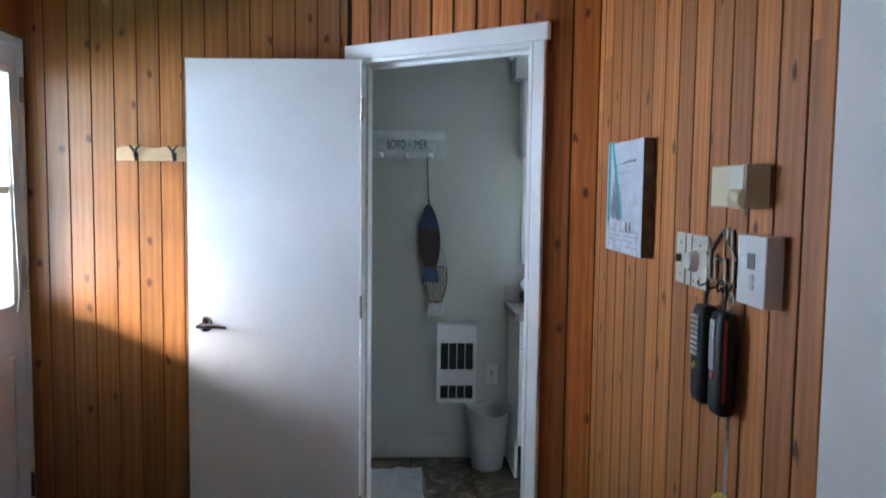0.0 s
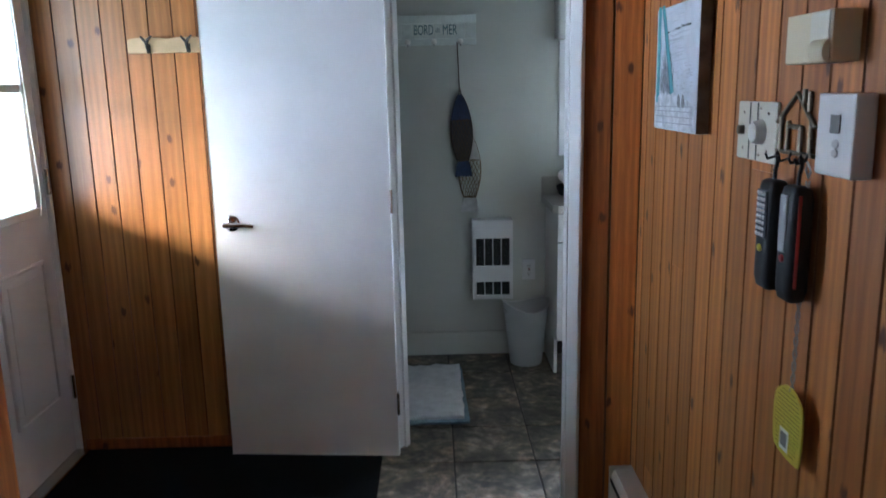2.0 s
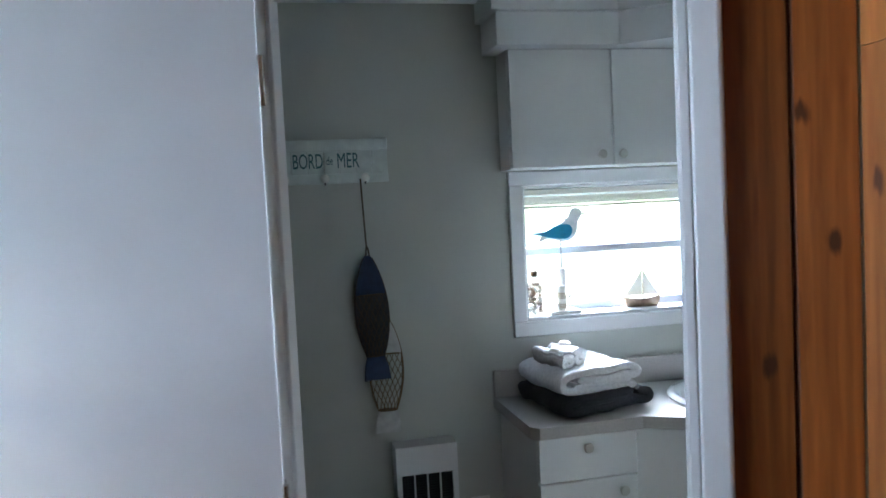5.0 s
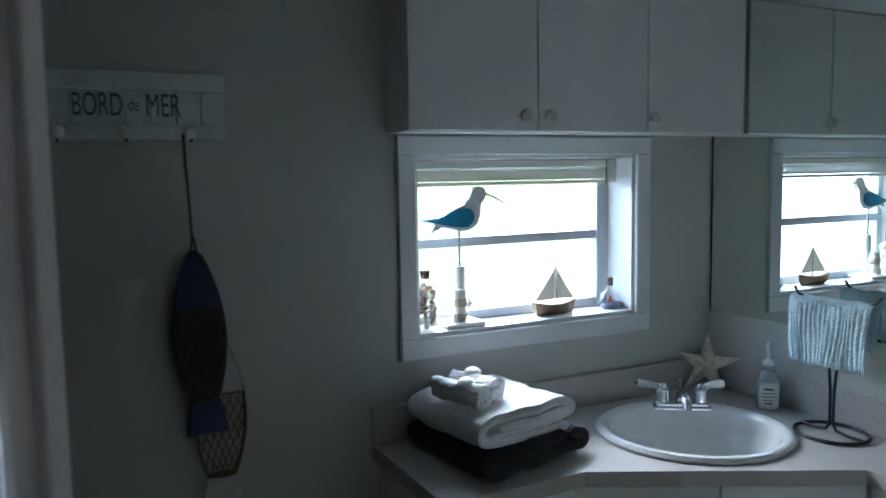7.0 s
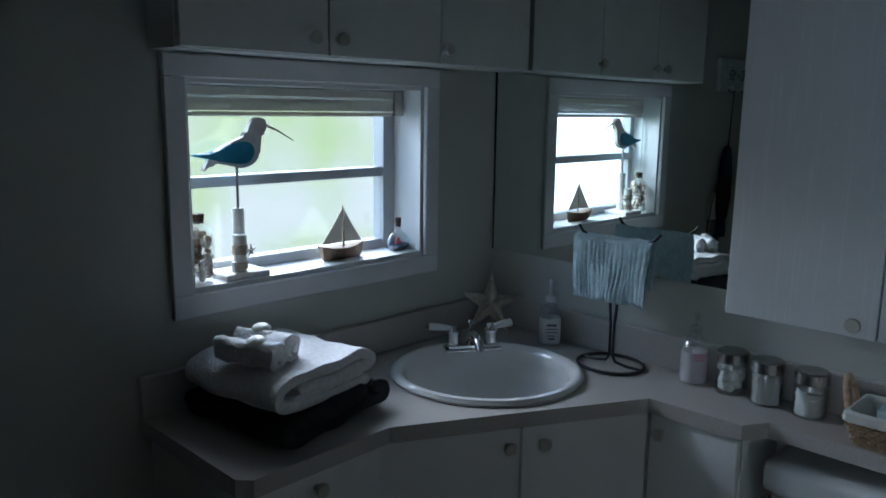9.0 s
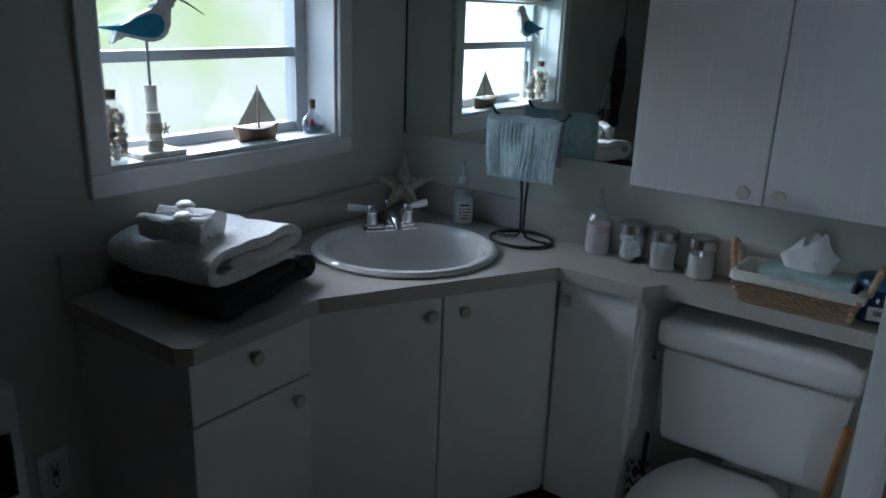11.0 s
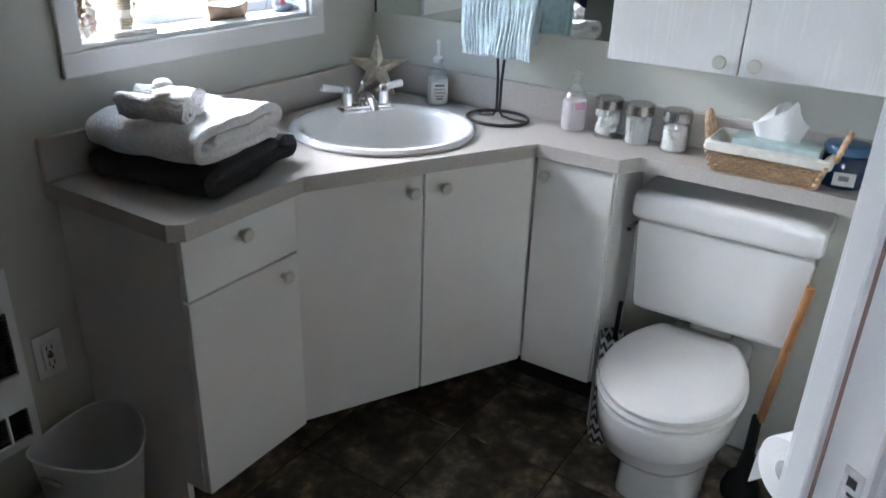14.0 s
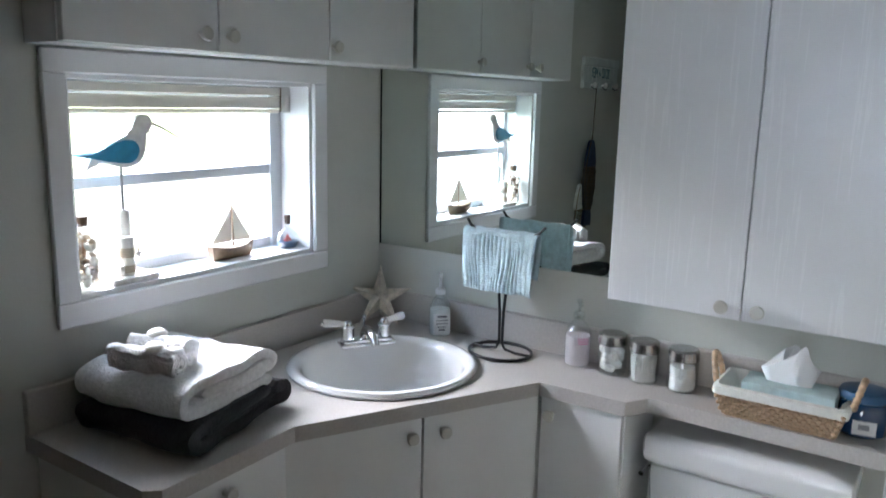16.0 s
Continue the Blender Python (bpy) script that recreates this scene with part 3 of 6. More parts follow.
def boards(owner, m, length, z0, z1, w=0.093, material=None, cuts=(), first=0.0, joints=0.0, gap=0.0022):
    """A run of boards along x of the pose m. cuts: (x0, x1, z) where the boards start above z."""
    x = 0.0
    cache = {}
    rnd = random.Random(int(length * 1000))
    while x < length - 0.004:
        ww = min(first if first and x == 0.0 else w, length - x)
        base = z0
        for a, b, z in cuts:
            if x + ww > a + 0.004 and x < b - 0.004:
                if x < a - 0.004:
                    ww = a - x
                elif x + ww > b + 0.004:
                    ww = b - x
                    base = max(base, z)
                else:
                    base = max(base, z)
        levels = [base, z1]
        if joints and rnd.random() < joints:
            levels.insert(1, round(rnd.uniform(max(base, 0) + 0.25, z1 - 0.4), 2))
        for za, zb in zip(levels, levels[1:]):
            key = (round(ww, 4), round(zb - za, 3))
            if key not in cache:
                bm = board_mesh(ww, zb - za - 0.001, 0.013, gap)
                me = bpy.data.meshes.new("board")
                bm.to_mesh(me)
                bm.free()
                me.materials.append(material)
                me.materials.append(M_GROOVE_SHADE)
                cache[key] = me
            ob = new("board", cache[key])
            ob.matrix_basis = m @ pose(x, 0, za)
            BOARDS.append((ob, owner))
        x += ww


def adopt():
    bpy.context.view_layer.update()
    for ob, owner in BOARDS:
        w = ob.matrix_basis.copy()
        ob.parent = owner
        ob.matrix_basis = owner.matrix_basis.inverted() @ w


W = bpy.data.objects
boards(W["wall_entry_north"], pose(WEST + 0.001, HALL_Y + 0.013, 0), -0.018 - WEST, 0.0, CEIL_H, 0.0905, M_PINE_HALL, (), 0.084, 0.0, 0.0003)
boards(W["wall_doorway"], DIAG @ pose(-0.05, 0.001, 0), 0.876, 0.0, CEIL_H, 0.0980, M_PINE, [(0.004, 0.872, 2.09)])
boards(W["wall_doorway_return"], RETURN, 0.184, 0.0, CEIL_H, 0.0925, M_PINE, (), 0.0, 0.0, 0.0014)
boards(W["wall_entry_east"], pose(HALL_R + 0.013, 2.955, 0, 0, 0, -90), 2.955 - 1.563, 0.0, CEIL_H, 0.0978, M_PINE_PALE, (), 0.060, 0.5, 0.0011)
boards(W["wall_entry_west"], pose(WEST + 0.001, 1.755, 0, 0, 0, 90), 0.86, 0.0, CEIL_H, 0.094, M_PINE_HALL)
boards(W["wall_partition"], pose(-0.515, 1.741, 0, 0, 0, 180), 0.78, 0.0, CEIL_H, 0.094, M_PINE)
boards(W["wall_partition"], pose(-0.511, 1.655, 0, 0, 0, 90), 0.093, 0.0, CEIL_H, 0.093, M_PINE)
boards(W["wall_partition"], pose(-1.33, 1.659, 0), 0.82, 0.0, CEIL_H, 0.094, M_PINE)
adopt()
shell("trim_corner", block(HALL_R - 0.016, 1.519, 0, HALL_R + 0.012, 1.562, CEIL_H, 0.003), M_PINE_PALE, "pine corner board at the end of the passage wall", "trim")


# ---- outside door ----
def outside_door():
    y0, y1 = 2.665, 3.565
    d = thing("door_2", pose(WEST, 0, 0), "white steel outside door with a tall glazed upper half", "door", kind="structure")
    part("jamb", block(-0.12, y1, 0, 0.012, y1 + 0.02, 2.10, 0.002), M_WHITE, d)
    part("jamb", block(-0.12, y0 - 0.02, 0, 0.012, y0, 2.10, 0.002), M_WHITE, d)
    part("jamb", block(-0.12, y0, 2.075, 0.012, y1, 2.10, 0.002), M_WHITE, d)
    part("threshold", block(-0.14, y0, 0, 0.05, y1, 0.022, 0.004), M_NICKEL, d)
    gy0, gy1, gz0, gz1 = 2.79, 3.455, 1.06, 1.95
    leaf = holed(y1 - y0 - 0.006, 2.045, 0.044, [(gy0 - y0, gz0 - 0.024, gy1 - y0, gz1 - 0.024)])
    part("leaf", leaf, M_DOOR, d, "", False, pose(-0.005, y0 + 0.003, 0.024, 0, 0, 90))
    for b in (block(-0.006, gy0 - 0.035, gz0 - 0.035, 0.012, gy1 + 0.035, gz0, 0.004), block(-0.006, gy0 - 0.035, gz1, 0.012, gy1 + 0.035, gz1 + 0.035, 0.004), block(-0.006, gy0 - 0.035, gz0, 0.012, gy0, gz1, 0.004), block(-0.006, gy1, gz0, 0.012, gy1 + 0.035, gz1, 0.004)):
        part("window_frame", b, M_WHITE, d)
    part("meeting_rail", block(-0.03, gy0, 1.49, 0.004, gy1, 1.52, 0.002), M_WHITE, d)
    for za, zb in ((gz0, 1.49), (1.52, gz1)):
        g = part("pane", block(-0.026, gy0, za, -0.022, gy1, zb), M_GLASS, d)
        g.visible_shadow = False
    for a, b in ((2.79, 3.07), (3.17, 3.455)):
        for ya, yb, za, zb in ((a - 0.004, b + 0.004, 0.84, 0.856), (a - 0.004, b + 0.004, 0.284, 0.30), (a - 0.016, a - 0.004, 0.284, 0.856), (b + 0.004, b + 0.016, 0.284, 0.856)):
            part("moulding", block(-0.006, ya, za, 0.010, yb, zb, 0.005, 2), M_DOOR, d)
        part("panel", join(block(-0.004, a, 0.30, 0.004, b, 0.84, 0.004), block(0.002, a + 0.03, 0.33, 0.007, b - 0.03, 0.81, 0.003)), M_DOOR, d)
    for z in (0.25, 1.1, 1.85):
        part("hinge", tube([(0.012, y1 - 0.004, z), (0.012, y1 - 0.004, z + 0.10)], 0.008, 10), M_NICKEL, d, "", True)
    part("cord", tube([(0.02, gy1 - 0.01, 1.95), (0.022, gy1 + 0.005, 1.4), (0.024, gy1 + 0.02, 1.10), (0.022, gy1 + 0.005, 1.03)], 0.0025, 6), M_PLASTIC, d, "white blind cord", True)


outside_door()
shell("wall_entry_header", block(WEST - 0.10, 2.61, 2.11, WEST + 0.014, 3.6, CEIL_H), M_PINE, "pine board over the outside door", "wall")


# ---- counter and cabinets ----
Z = 0.900  # counter height
KNOB = [(0, 0), (0.008, 0), (0.006, 0.004), (0.006, 0.012), (0.015, 0.016), (0.0165, 0.021), (0.014, 0.026), (0, 0.027)]
M_KNOB = mat("knob_enamel", (0.60, 0.58, 0.53), 0.35)


def knob(parent, x, y, z, yaw):
    """A round knob that points along -y of a turn by yaw."""
    return part("knob", lathe(KNOB, 20), M_KNOB, parent, "", True, pose(x, y, z, 90, 0, yaw))


M_TOE = mat("toe_kick_brown", (0.030, 0.026, 0.022), 0.7, spec=0.2)


def counter():
    z = Z
    out = [(0.793, YB - 0.002), (0.793, 4.284), (0.817, 4.257), (1.166, 4.264), (1.750, 3.953), (1.754, 3.719), (1.815, 3.683), (1.812, YS + 0.002), (XR - 0.002, YS + 0.002), (XR - 0.002, YB - 0.002)]
    c = thing("countertop", pose(0, 0, 0), "grey speckled laminate counter with a backsplash, running round the corner", "counter")
    # round the sink: a band from the oval hole out to the edges; then the plain arm towards the toilet
    sink_side = [out[0], out[1], out[2], out[3], out[4], (XR - 0.002, 3.953), out[9]]
    centre, turn = Vector((1.595, 4.354)), Matrix.Rotation(radians(-44), 2)

    def edge_point(u):
        for p, q in zip(sink_side, sink_side[1:] + sink_side[:1]):
            p, q = Vector(p) - centre, Vector(q) - centre
            e = q - p
            den = u.x * e.y - u.y * e.x
            if abs(den) < 1e-9:
                continue
            s = (p.x * e.y - p.y * e.x) / den
            k = (p.x * u.y - p.y * u.x) / den
            if s > 0 and -1e-6 <= k <= 1 + 1e-6:
                return centre + u * s

    angles = sorted([2 * math.pi * k / 56 for k in range(56)] + [math.atan2(p[1] - centre.y, p[0] - centre.x) % (2 * math.pi) for p in sink_side])
    bm = bmesh.new()
    cols = []
    for q in angles:
        u = Vector((math.cos(q), math.sin(q)))
        v = turn.inverted() @ u
        r = 1 / math.hypot(v.x / 0.240, v.y / 0.228)
        inner, outer = centre + u * r, edge_point(u)
        cols.append([bm.verts.new((p.x, p.y, h)) for p, h in ((inner, z), (outer, z), (outer, z - 0.038), (inner, z - 0.038))])
    for a, b in zip(cols, cols[1:] + cols[:1]):
        for k in range(4):
            bm.faces.new((a[k], a[(k + 1) % 4], b[(k + 1) % 4], b[k]))
    bmesh.ops.recalc_face_normals(bm, faces=bm.faces[:])
    arm = prism([out[4], out[5], out[6], out[7], out[8], (XR - 0.002, 3.953)], z - 0.038, z)
    part("top", join(bm, arm), M_COUNTER, c)
    part("backsplash", block(0.793, YB - 0.020, z, XR - 0.021, YB - 0.002, z + 0.098, 0.003), M_COUNTER, c)
    part("backsplash", block(XR - 0.020, YS + 0.002, z, XR - 0.002, YB - 0.021, z + 0.098, 0.003), M_COUNTER, c)

    # drawer unit by the window wall
    zt, zb = z - 0.042, 0.203
    a = thing("base_cabinet", pose(0, 0, 0), "white cabinet with one drawer over one door, beside the waste bin", "cabinet", "vanity cabinets")
    part("body", join(block(0.817, 4.295, zb - 0.004, 1.150, YB - 0.003, z - 0.039), block(0.817, 4.36, 0, 0.833, YB - 0.003, zb - 0.004)), M_CAB, a)
    part("toe_kick", block(0.834, 4.655, 0, 1.30, 4.67, zb - 0.005), M_TOE, a, "dark recessed toe kick")
    dw = part("drawer", block(0.817, 4.274, 0.717, 1.147, 4.2945, zt, 0.002), M_CAB, a)
    knob(dw, 0.975, 4.274, 0.822, 0)
    dd = part("door", block(0.817, 4.274, zb, 1.147, 4.2945, 0.712, 0.002), M_CAB, a)
    knob(dd, 1.092, 4.274, 0.671, 0)

    # diagonal sink cabinet: its door fronts run in one line between the neighbours
    fx, fy, gx, gy = 1.149, 4.286, 1.766, 3.958
    L = math.hypot(gx - fx, gy - fy)
    ang = math.degrees(math.atan2(gy - fy, gx - fx))
    D = pose(fx, fy, 0, 0, 0, ang)
    b = thing("sink_cabinet", D, "white corner cabinet with two doors below the sink", "cabinet", "vanity cabinets")
    part("body", block(0.010, 0.021, zb - 0.004, L - 0.004, 0.040, z - 0.039), M_CAB, b)
    part("stile", block(L - 0.004, 0.018, zb - 0.004, L + 0.020, 0.038, z - 0.039), M_CAB, b)
    part("toe_kick", block(0.16, 0.385, 0, L - 0.12, 0.400, zb - 0.005), M_TOE, b, "dark recessed toe kick")
    h = L * 0.503
    for x0, x1, kx in ((0.002, h - 0.0025, h - 0.035), (h + 0.0025, L - 0.003, h + 0.055)):
        dd = part("door", block(x0, 0.0, zb, x1, 0.0195, zt, 0.002), M_CAB, b)
        knob(dd, kx, 0.0, 0.815, 0)

    # narrow unit towards the toilet
    e = thing("narrow_cabinet", pose(0, 0, 0), "narrow white cabinet with one door, beside the toilet", "cabinet", "vanity cabinets")
    part("body", join(block(1.785, 3.726, zb - 0.004, XR - 0.003, 3.955, z - 0.039), block(1.84, 3.726, 0, XR - 0.003, 3.741, zb - 0.004)), M_CAB, e)
    part("toe_kick", block(1.975, 3.742, 0, 1.99, 4.10, zb - 0.005), M_TOE, e, "dark recessed toe kick")
    dd = part("door", block(1.764, 3.729, zb, 1.7845, 3.952, zt, 0.002), M_CAB, e)
    knob(dd, 1.764, 3.921, 0.815, -90)


counter()


def upper_cabinets():
    """Three-door wall cabinet over the window, with the boxed soffit above."""
    yf = 4.555
    u = thing("wall_cabinet", pose(0, YB - 0.003, 1.716), "white three-door cabinet hung over the window", "cabinet")
    d = YB - 0.003 - yf
    part("body", block(0.858, -d + 0.02, 0, XR - 0.012, 0, 0.408), M_CAB, u)
    for x0, x1, kx in ((0.860, 1.233, 1.184), (1.237, 1.607, 1.262), (1.611, XR - 0.016, 1.622)):
        dd = part("door", block(x0, -d, 0.002, x1, -d + 0.0195, 0.406, 0.002), M_CAB, u)
        knob(dd, kx, -d, 0.040, 0)
    s = [(0.806, YB - 0.002), (0.806, 4.50), (1.245, 4.50), (1.72, 4.13), (1.797, 3.86), (1.797, YS + 0.002), (XR - 0.002, YS + 0.002), (XR - 0.002, YB - 0.002)]
    so = tagged(part("soffit", prism(s, 2.126, 2.236, 0.002), M_CAB), "white boxed soffit over the wall cabinets", "soffit", "", "structure")
    s2 = [(0.786, YB - 0.002), (0.786, 4.48), (1.235, 4.48), (1.70, 4.13), (1.777, 3.86), (1.777, YS + 0.002), (XR - 0.002, YS + 0.002), (XR - 0.002, YB - 0.002)]
    tagged(part("trim_crown", prism(s2, 2.237, 2.309, 0.002), M_CAB), "plain crown board under the bathroom ceiling", "trim", "", "structure")


upper_cabinets()


def medicine_cabinet():
    x0, z0, z1 = 1.797, 1.140, 2.124
    y0, y1 = YS + 0.004, 3.800
    c = thing("tall_wall_cabinet", pose(0, 0, 0), "white two-door wall cabinet with wood-grain finish over the toilet", "cabinet")
    part("body", block(x0 + 0.02, y0, z0, XR - 0.003, y1, z1, 0.001), M_MEDCAB, c)
    sp = 3.480
    for a, b, ky in ((sp + 0.002, y1, 3.521), (sp - 0.322, sp - 0.002, 3.442)):
        dd = part("door", block(x0, a, z0 + 0.002, x0 + 0.0195, b, z1 - 0.002, 0.002), M_MEDCAB, c)
        knob(dd, x0, ky, z0 + 0.032, -90)


medicine_cabinet()
mi = thing("wall_mirror", pose(XR, 0, 0), "frameless wall mirror over the counter", "mirror")
part("glass", block(-0.006, 3.804, 1.147, -0.001, YB - 0.0085, 2.122, 0.001), M_MIRROR, mi)
part("edge", block(-0.0065, YB - 0.008, 1.147, -0.001, YB - 0.002, 2.122, 0.0008), M_BLACK, mi, "dark worn edge of the glass")

# ---- tiles ----
TP = 0.3275


def tiles():
    gx, gy = 0.268, 3.073
    bm = block(0.003, 0.003, -0.006, TP - 0.003, TP - 0.003, 0.0, 0.0015)
    me = bpy.data.meshes.new("tile")
    bm.to_mesh(me)
    bm.free()
    me.materials.append(M_TILE)
    for i in range(-5, 6):
        for j in range(-9, 5):
            x, y = gx + i * TP, gy + j * TP
            if x + TP < WEST or y + TP < 0.2 or (x > HALL_R - 0.05 and y + TP < YS) or (x + TP < -0.05 and y > 3.7):
                continue
            ob = new("tile", me)
            ob.parent = floor
            ob.location = (x, y, 0)


tiles()


# ---- shapes for soft and turned things ----
def rbox(w, d, h, r, cuts=8, amp=0.0, freq=20.0, seed=0.0, sag=0.0):
    """A rounded, slightly uneven box centred in x and y, standing on z = 0."""
    bm = bmesh.new()
    bmesh.ops.create_cube(bm, size=2.0)
    bmesh.ops.subdivide_edges(bm, edges=bm.edges[:], cuts=cuts, use_grid_fill=True)
    half = Vector((w / 2, d / 2, h / 2))
    for v in bm.verts:
        p = Vector((v.co.x * half.x, v.co.y * half.y, v.co.z * half.z))
        core = Vector([max(-(half[i] - r), min(half[i] - r, p[i])) for i in range(3)])
        off = p - core
        if off.length > 1e-6:
            p = core + off.normalized() * r
        if amp:
            n = noise.noise_vector((p + Vector((seed, seed * 2, seed * 3))) * freq)
            p += n * amp
        if sag:
            p.z -= sag * (abs(p.x) / half.x) ** 2 if p.z > 0 else 0
        v.co = p + Vector((0, 0, half.z))
    return bm


def strip(path, t, y0, y1, n=14, amp=0.003, freq=16.0, seed=0.0):
    """A thick folded sheet: its path in x and z, swept along y."""
    pts = [Vector((p[0], 0, p[1])) for p in path]
    fine = []
    for i in range(len(pts) - 1):
        p0, p1, p2, p3 = pts[max(i - 1, 0)], pts[i], pts[i + 1], pts[min(i + 2, len(pts) - 1)]
        for k in range(5):
            s = k / 5
            fine.append(0.5 * ((2 * p1) + (p2 - p0) * s + (2 * p0 - 5 * p1 + 4 * p2 - p3) * s * s + (3 * p1 - p0 - 3 * p2 + p3) * s ** 3))
    fine.append(pts[-1])
    left, right = [], []
    for i, p in enumerate(fine):
        dv = (fine[min(i + 1, len(fine) - 1)] - fine[max(i - 1, 0)]).normalized()
        nv = Vector((-dv.z, 0, dv.x))
        left.append(p + nv * t / 2)
        right.append(p - nv * t / 2)
    d0 = (fine[0] - fine[1]).normalized() * t * 0.45
    d1 = (fine[-1] - fine[-2]).normalized() * t * 0.45
    loop = left + [fine[-1] + d1] + list(reversed(right)) + [fine[0] + d0]
    mid = fine
    bm = bmesh.new()
    rows = []
    stations = [0.0, 0.012] + [k / n for k in range(1, n)] + [0.988, 1.0]
    for s in stations:
        end = 0.55 if s in (0.0, 1.0) else 1.0
        row = []
        for i, p in enumerate(loop):
            c = mid[i] if i < len(mid) else (mid[-1] if i == len(mid) else (mid[len(mid) - 1 - (i - len(mid) - 1)] if i <= 2 * len(mid) else mid[0]))
            q = c + (p - c) * end + Vector((0, y0 + (y1 - y0) * s, 0))
            q += noise.noise_vector((q + Vector((seed, 0, seed))) * freq) * amp
            row.append(bm.verts.new(q))
        rows.append(row)
    m = len(loop)
    for a, b in zip(rows, rows[1:]):
        for i in range(m):
            bm.faces.new((a[i], a[(i + 1) % m], b[(i + 1) % m], b[i]))
    nl = len(mid)
    for row in (rows[0], rows[-1]):
        for i in range(nl - 1):
            bm.faces.new((row[i], row[i + 1], row[2 * nl - 1 - i], row[2 * nl - i]))
        bm.faces.new((row[nl - 1], row[nl], row[nl + 1]))
        bm.faces.new((row[0], row[2 * nl], row[2 * nl + 1]))
    bmesh.ops.recalc_face_normals(bm, faces=bm.faces[:])
    return bm


def letters(body, size, depth=0.0006):
    cu = bpy.data.curves.new("text", "FONT")
    cu.body, cu.size, cu.extrude, cu.align_x, cu.align_y = body, size, depth, "CENTER", "CENTER"
    ob = new("text", cu)
    me = bpy.data.meshes.new_from_object(ob.evaluated_get(bpy.context.evaluated_depsgraph_get()))
    bpy.data.objects.remove(ob)
    bm = bmesh.new()
    bm.from_mesh(me)
    bpy.data.meshes.remove(me)
    return bm



# ---- sink and faucet ----
def sink():
    s = thing("sink", pose(1.595, 4.354, Z, 0, 0, -46), "white oval drop-in ceramic sink set in the counter", "sink")
    rim = [(0.262, 0.001), (0.265, 0.008), (0.258, 0.016), (0.246, 0.018), (0.232, 0.012), (0.224, 0.000)]
    bowl = [(0.224, 0.000), (0.216, -0.03), (0.196, -0.075), (0.155, -0.115), (0.09, -0.137), (0.03, -0.143), (0.022, -0.146)]
    under = [(0.018, -0.152), (0.10, -0.148), (0.17, -0.125), (0.212, -0.08), (0.236, -0.02), (0.250, 0.001), (0.262, 0.001)]
    part("basin", lathe(rim + bowl[1:] + [(0.021, -0.150)] + under, 56, 0.985, 0.945), M_CERAMIC, s, "", True)
    part("drain", lathe([(0, -0.143), (0.018, -0.142), (0.024, -0.1405), (0.026, -0.1425)], 24), M_CHROME, s, "chrome drain", True)


def faucet():
    f = thing("faucet", pose(1.682, 4.485, Z + 0.015, 0, 0, -33), "chrome two-handle faucet with white porcelain levers", "faucet")
    part("base_plate", join(rbox(0.165, 0.058, 0.012, 0.0055, 6), moved(rbox(0.148, 0.042, 0.012, 0.0055, 6), pose(0, 0, 0.009))), M_CHROME, f, "", True)
    part("spout", tube([(0, 0.008, 0.012), (0, 0.008, 0.030), (0, 0.000, 0.042), (0, -0.025, 0.047), (0, -0.062, 0.040), (0, -0.082, 0.030), (0, -0.087, 0.020)], [0.019, 0.017, 0.0155, 0.0140, 0.0125, 0.0115, 0.0115], 16), M_CHROME, f, "", True)
    part("lift_rod", join(tube([(0, 0.026, 0.01), (0, 0.026, 0.07)], 0.0028, 8), moved(lathe([(0, 0), (0.006, 0.003), (0.008, 0.010), (0.004, 0.016), (0, 0.017)], 14), pose(0, 0.026, 0.068))), M_CHROME, f, "", True)
    for sx in (-1, 1):
        h = part("handle", lathe([(0.022, 0.012), (0.023, 0.018), (0.0185, 0.022), (0.0185, 0.048), (0.0205, 0.052), (0.0205, 0.057), (0.013, 0.061), (0.012, 0.070), (0.007, 0.075), (0, 0.076)], 22), M_CHROME, f, "", True, pose(sx * 0.055, 0.004, 0))
        yaw = 20 if sx > 0 else 165
        part("lever", tube([(0.008, 0, 0.064), (0.022, 0, 0.066), (0.045, 0, 0.068), (0.070, 0, 0.069)], [0.007, 0.0090, 0.0115, 0.0120], 14), M_CERAMIC, h, "white porcelain lever", True, pose(0, 0, 0, 0, 0, yaw))
        part("tip", tube([(0.069, 0, 0.069), (0.076, 0, 0.069), (0.080, 0, 0.069)], [0.006, 0.007, 0.004], 12), M_CHROME, h, "chrome tip", True, pose(0, 0, 0, 0, 0, yaw))


sink()
faucet()


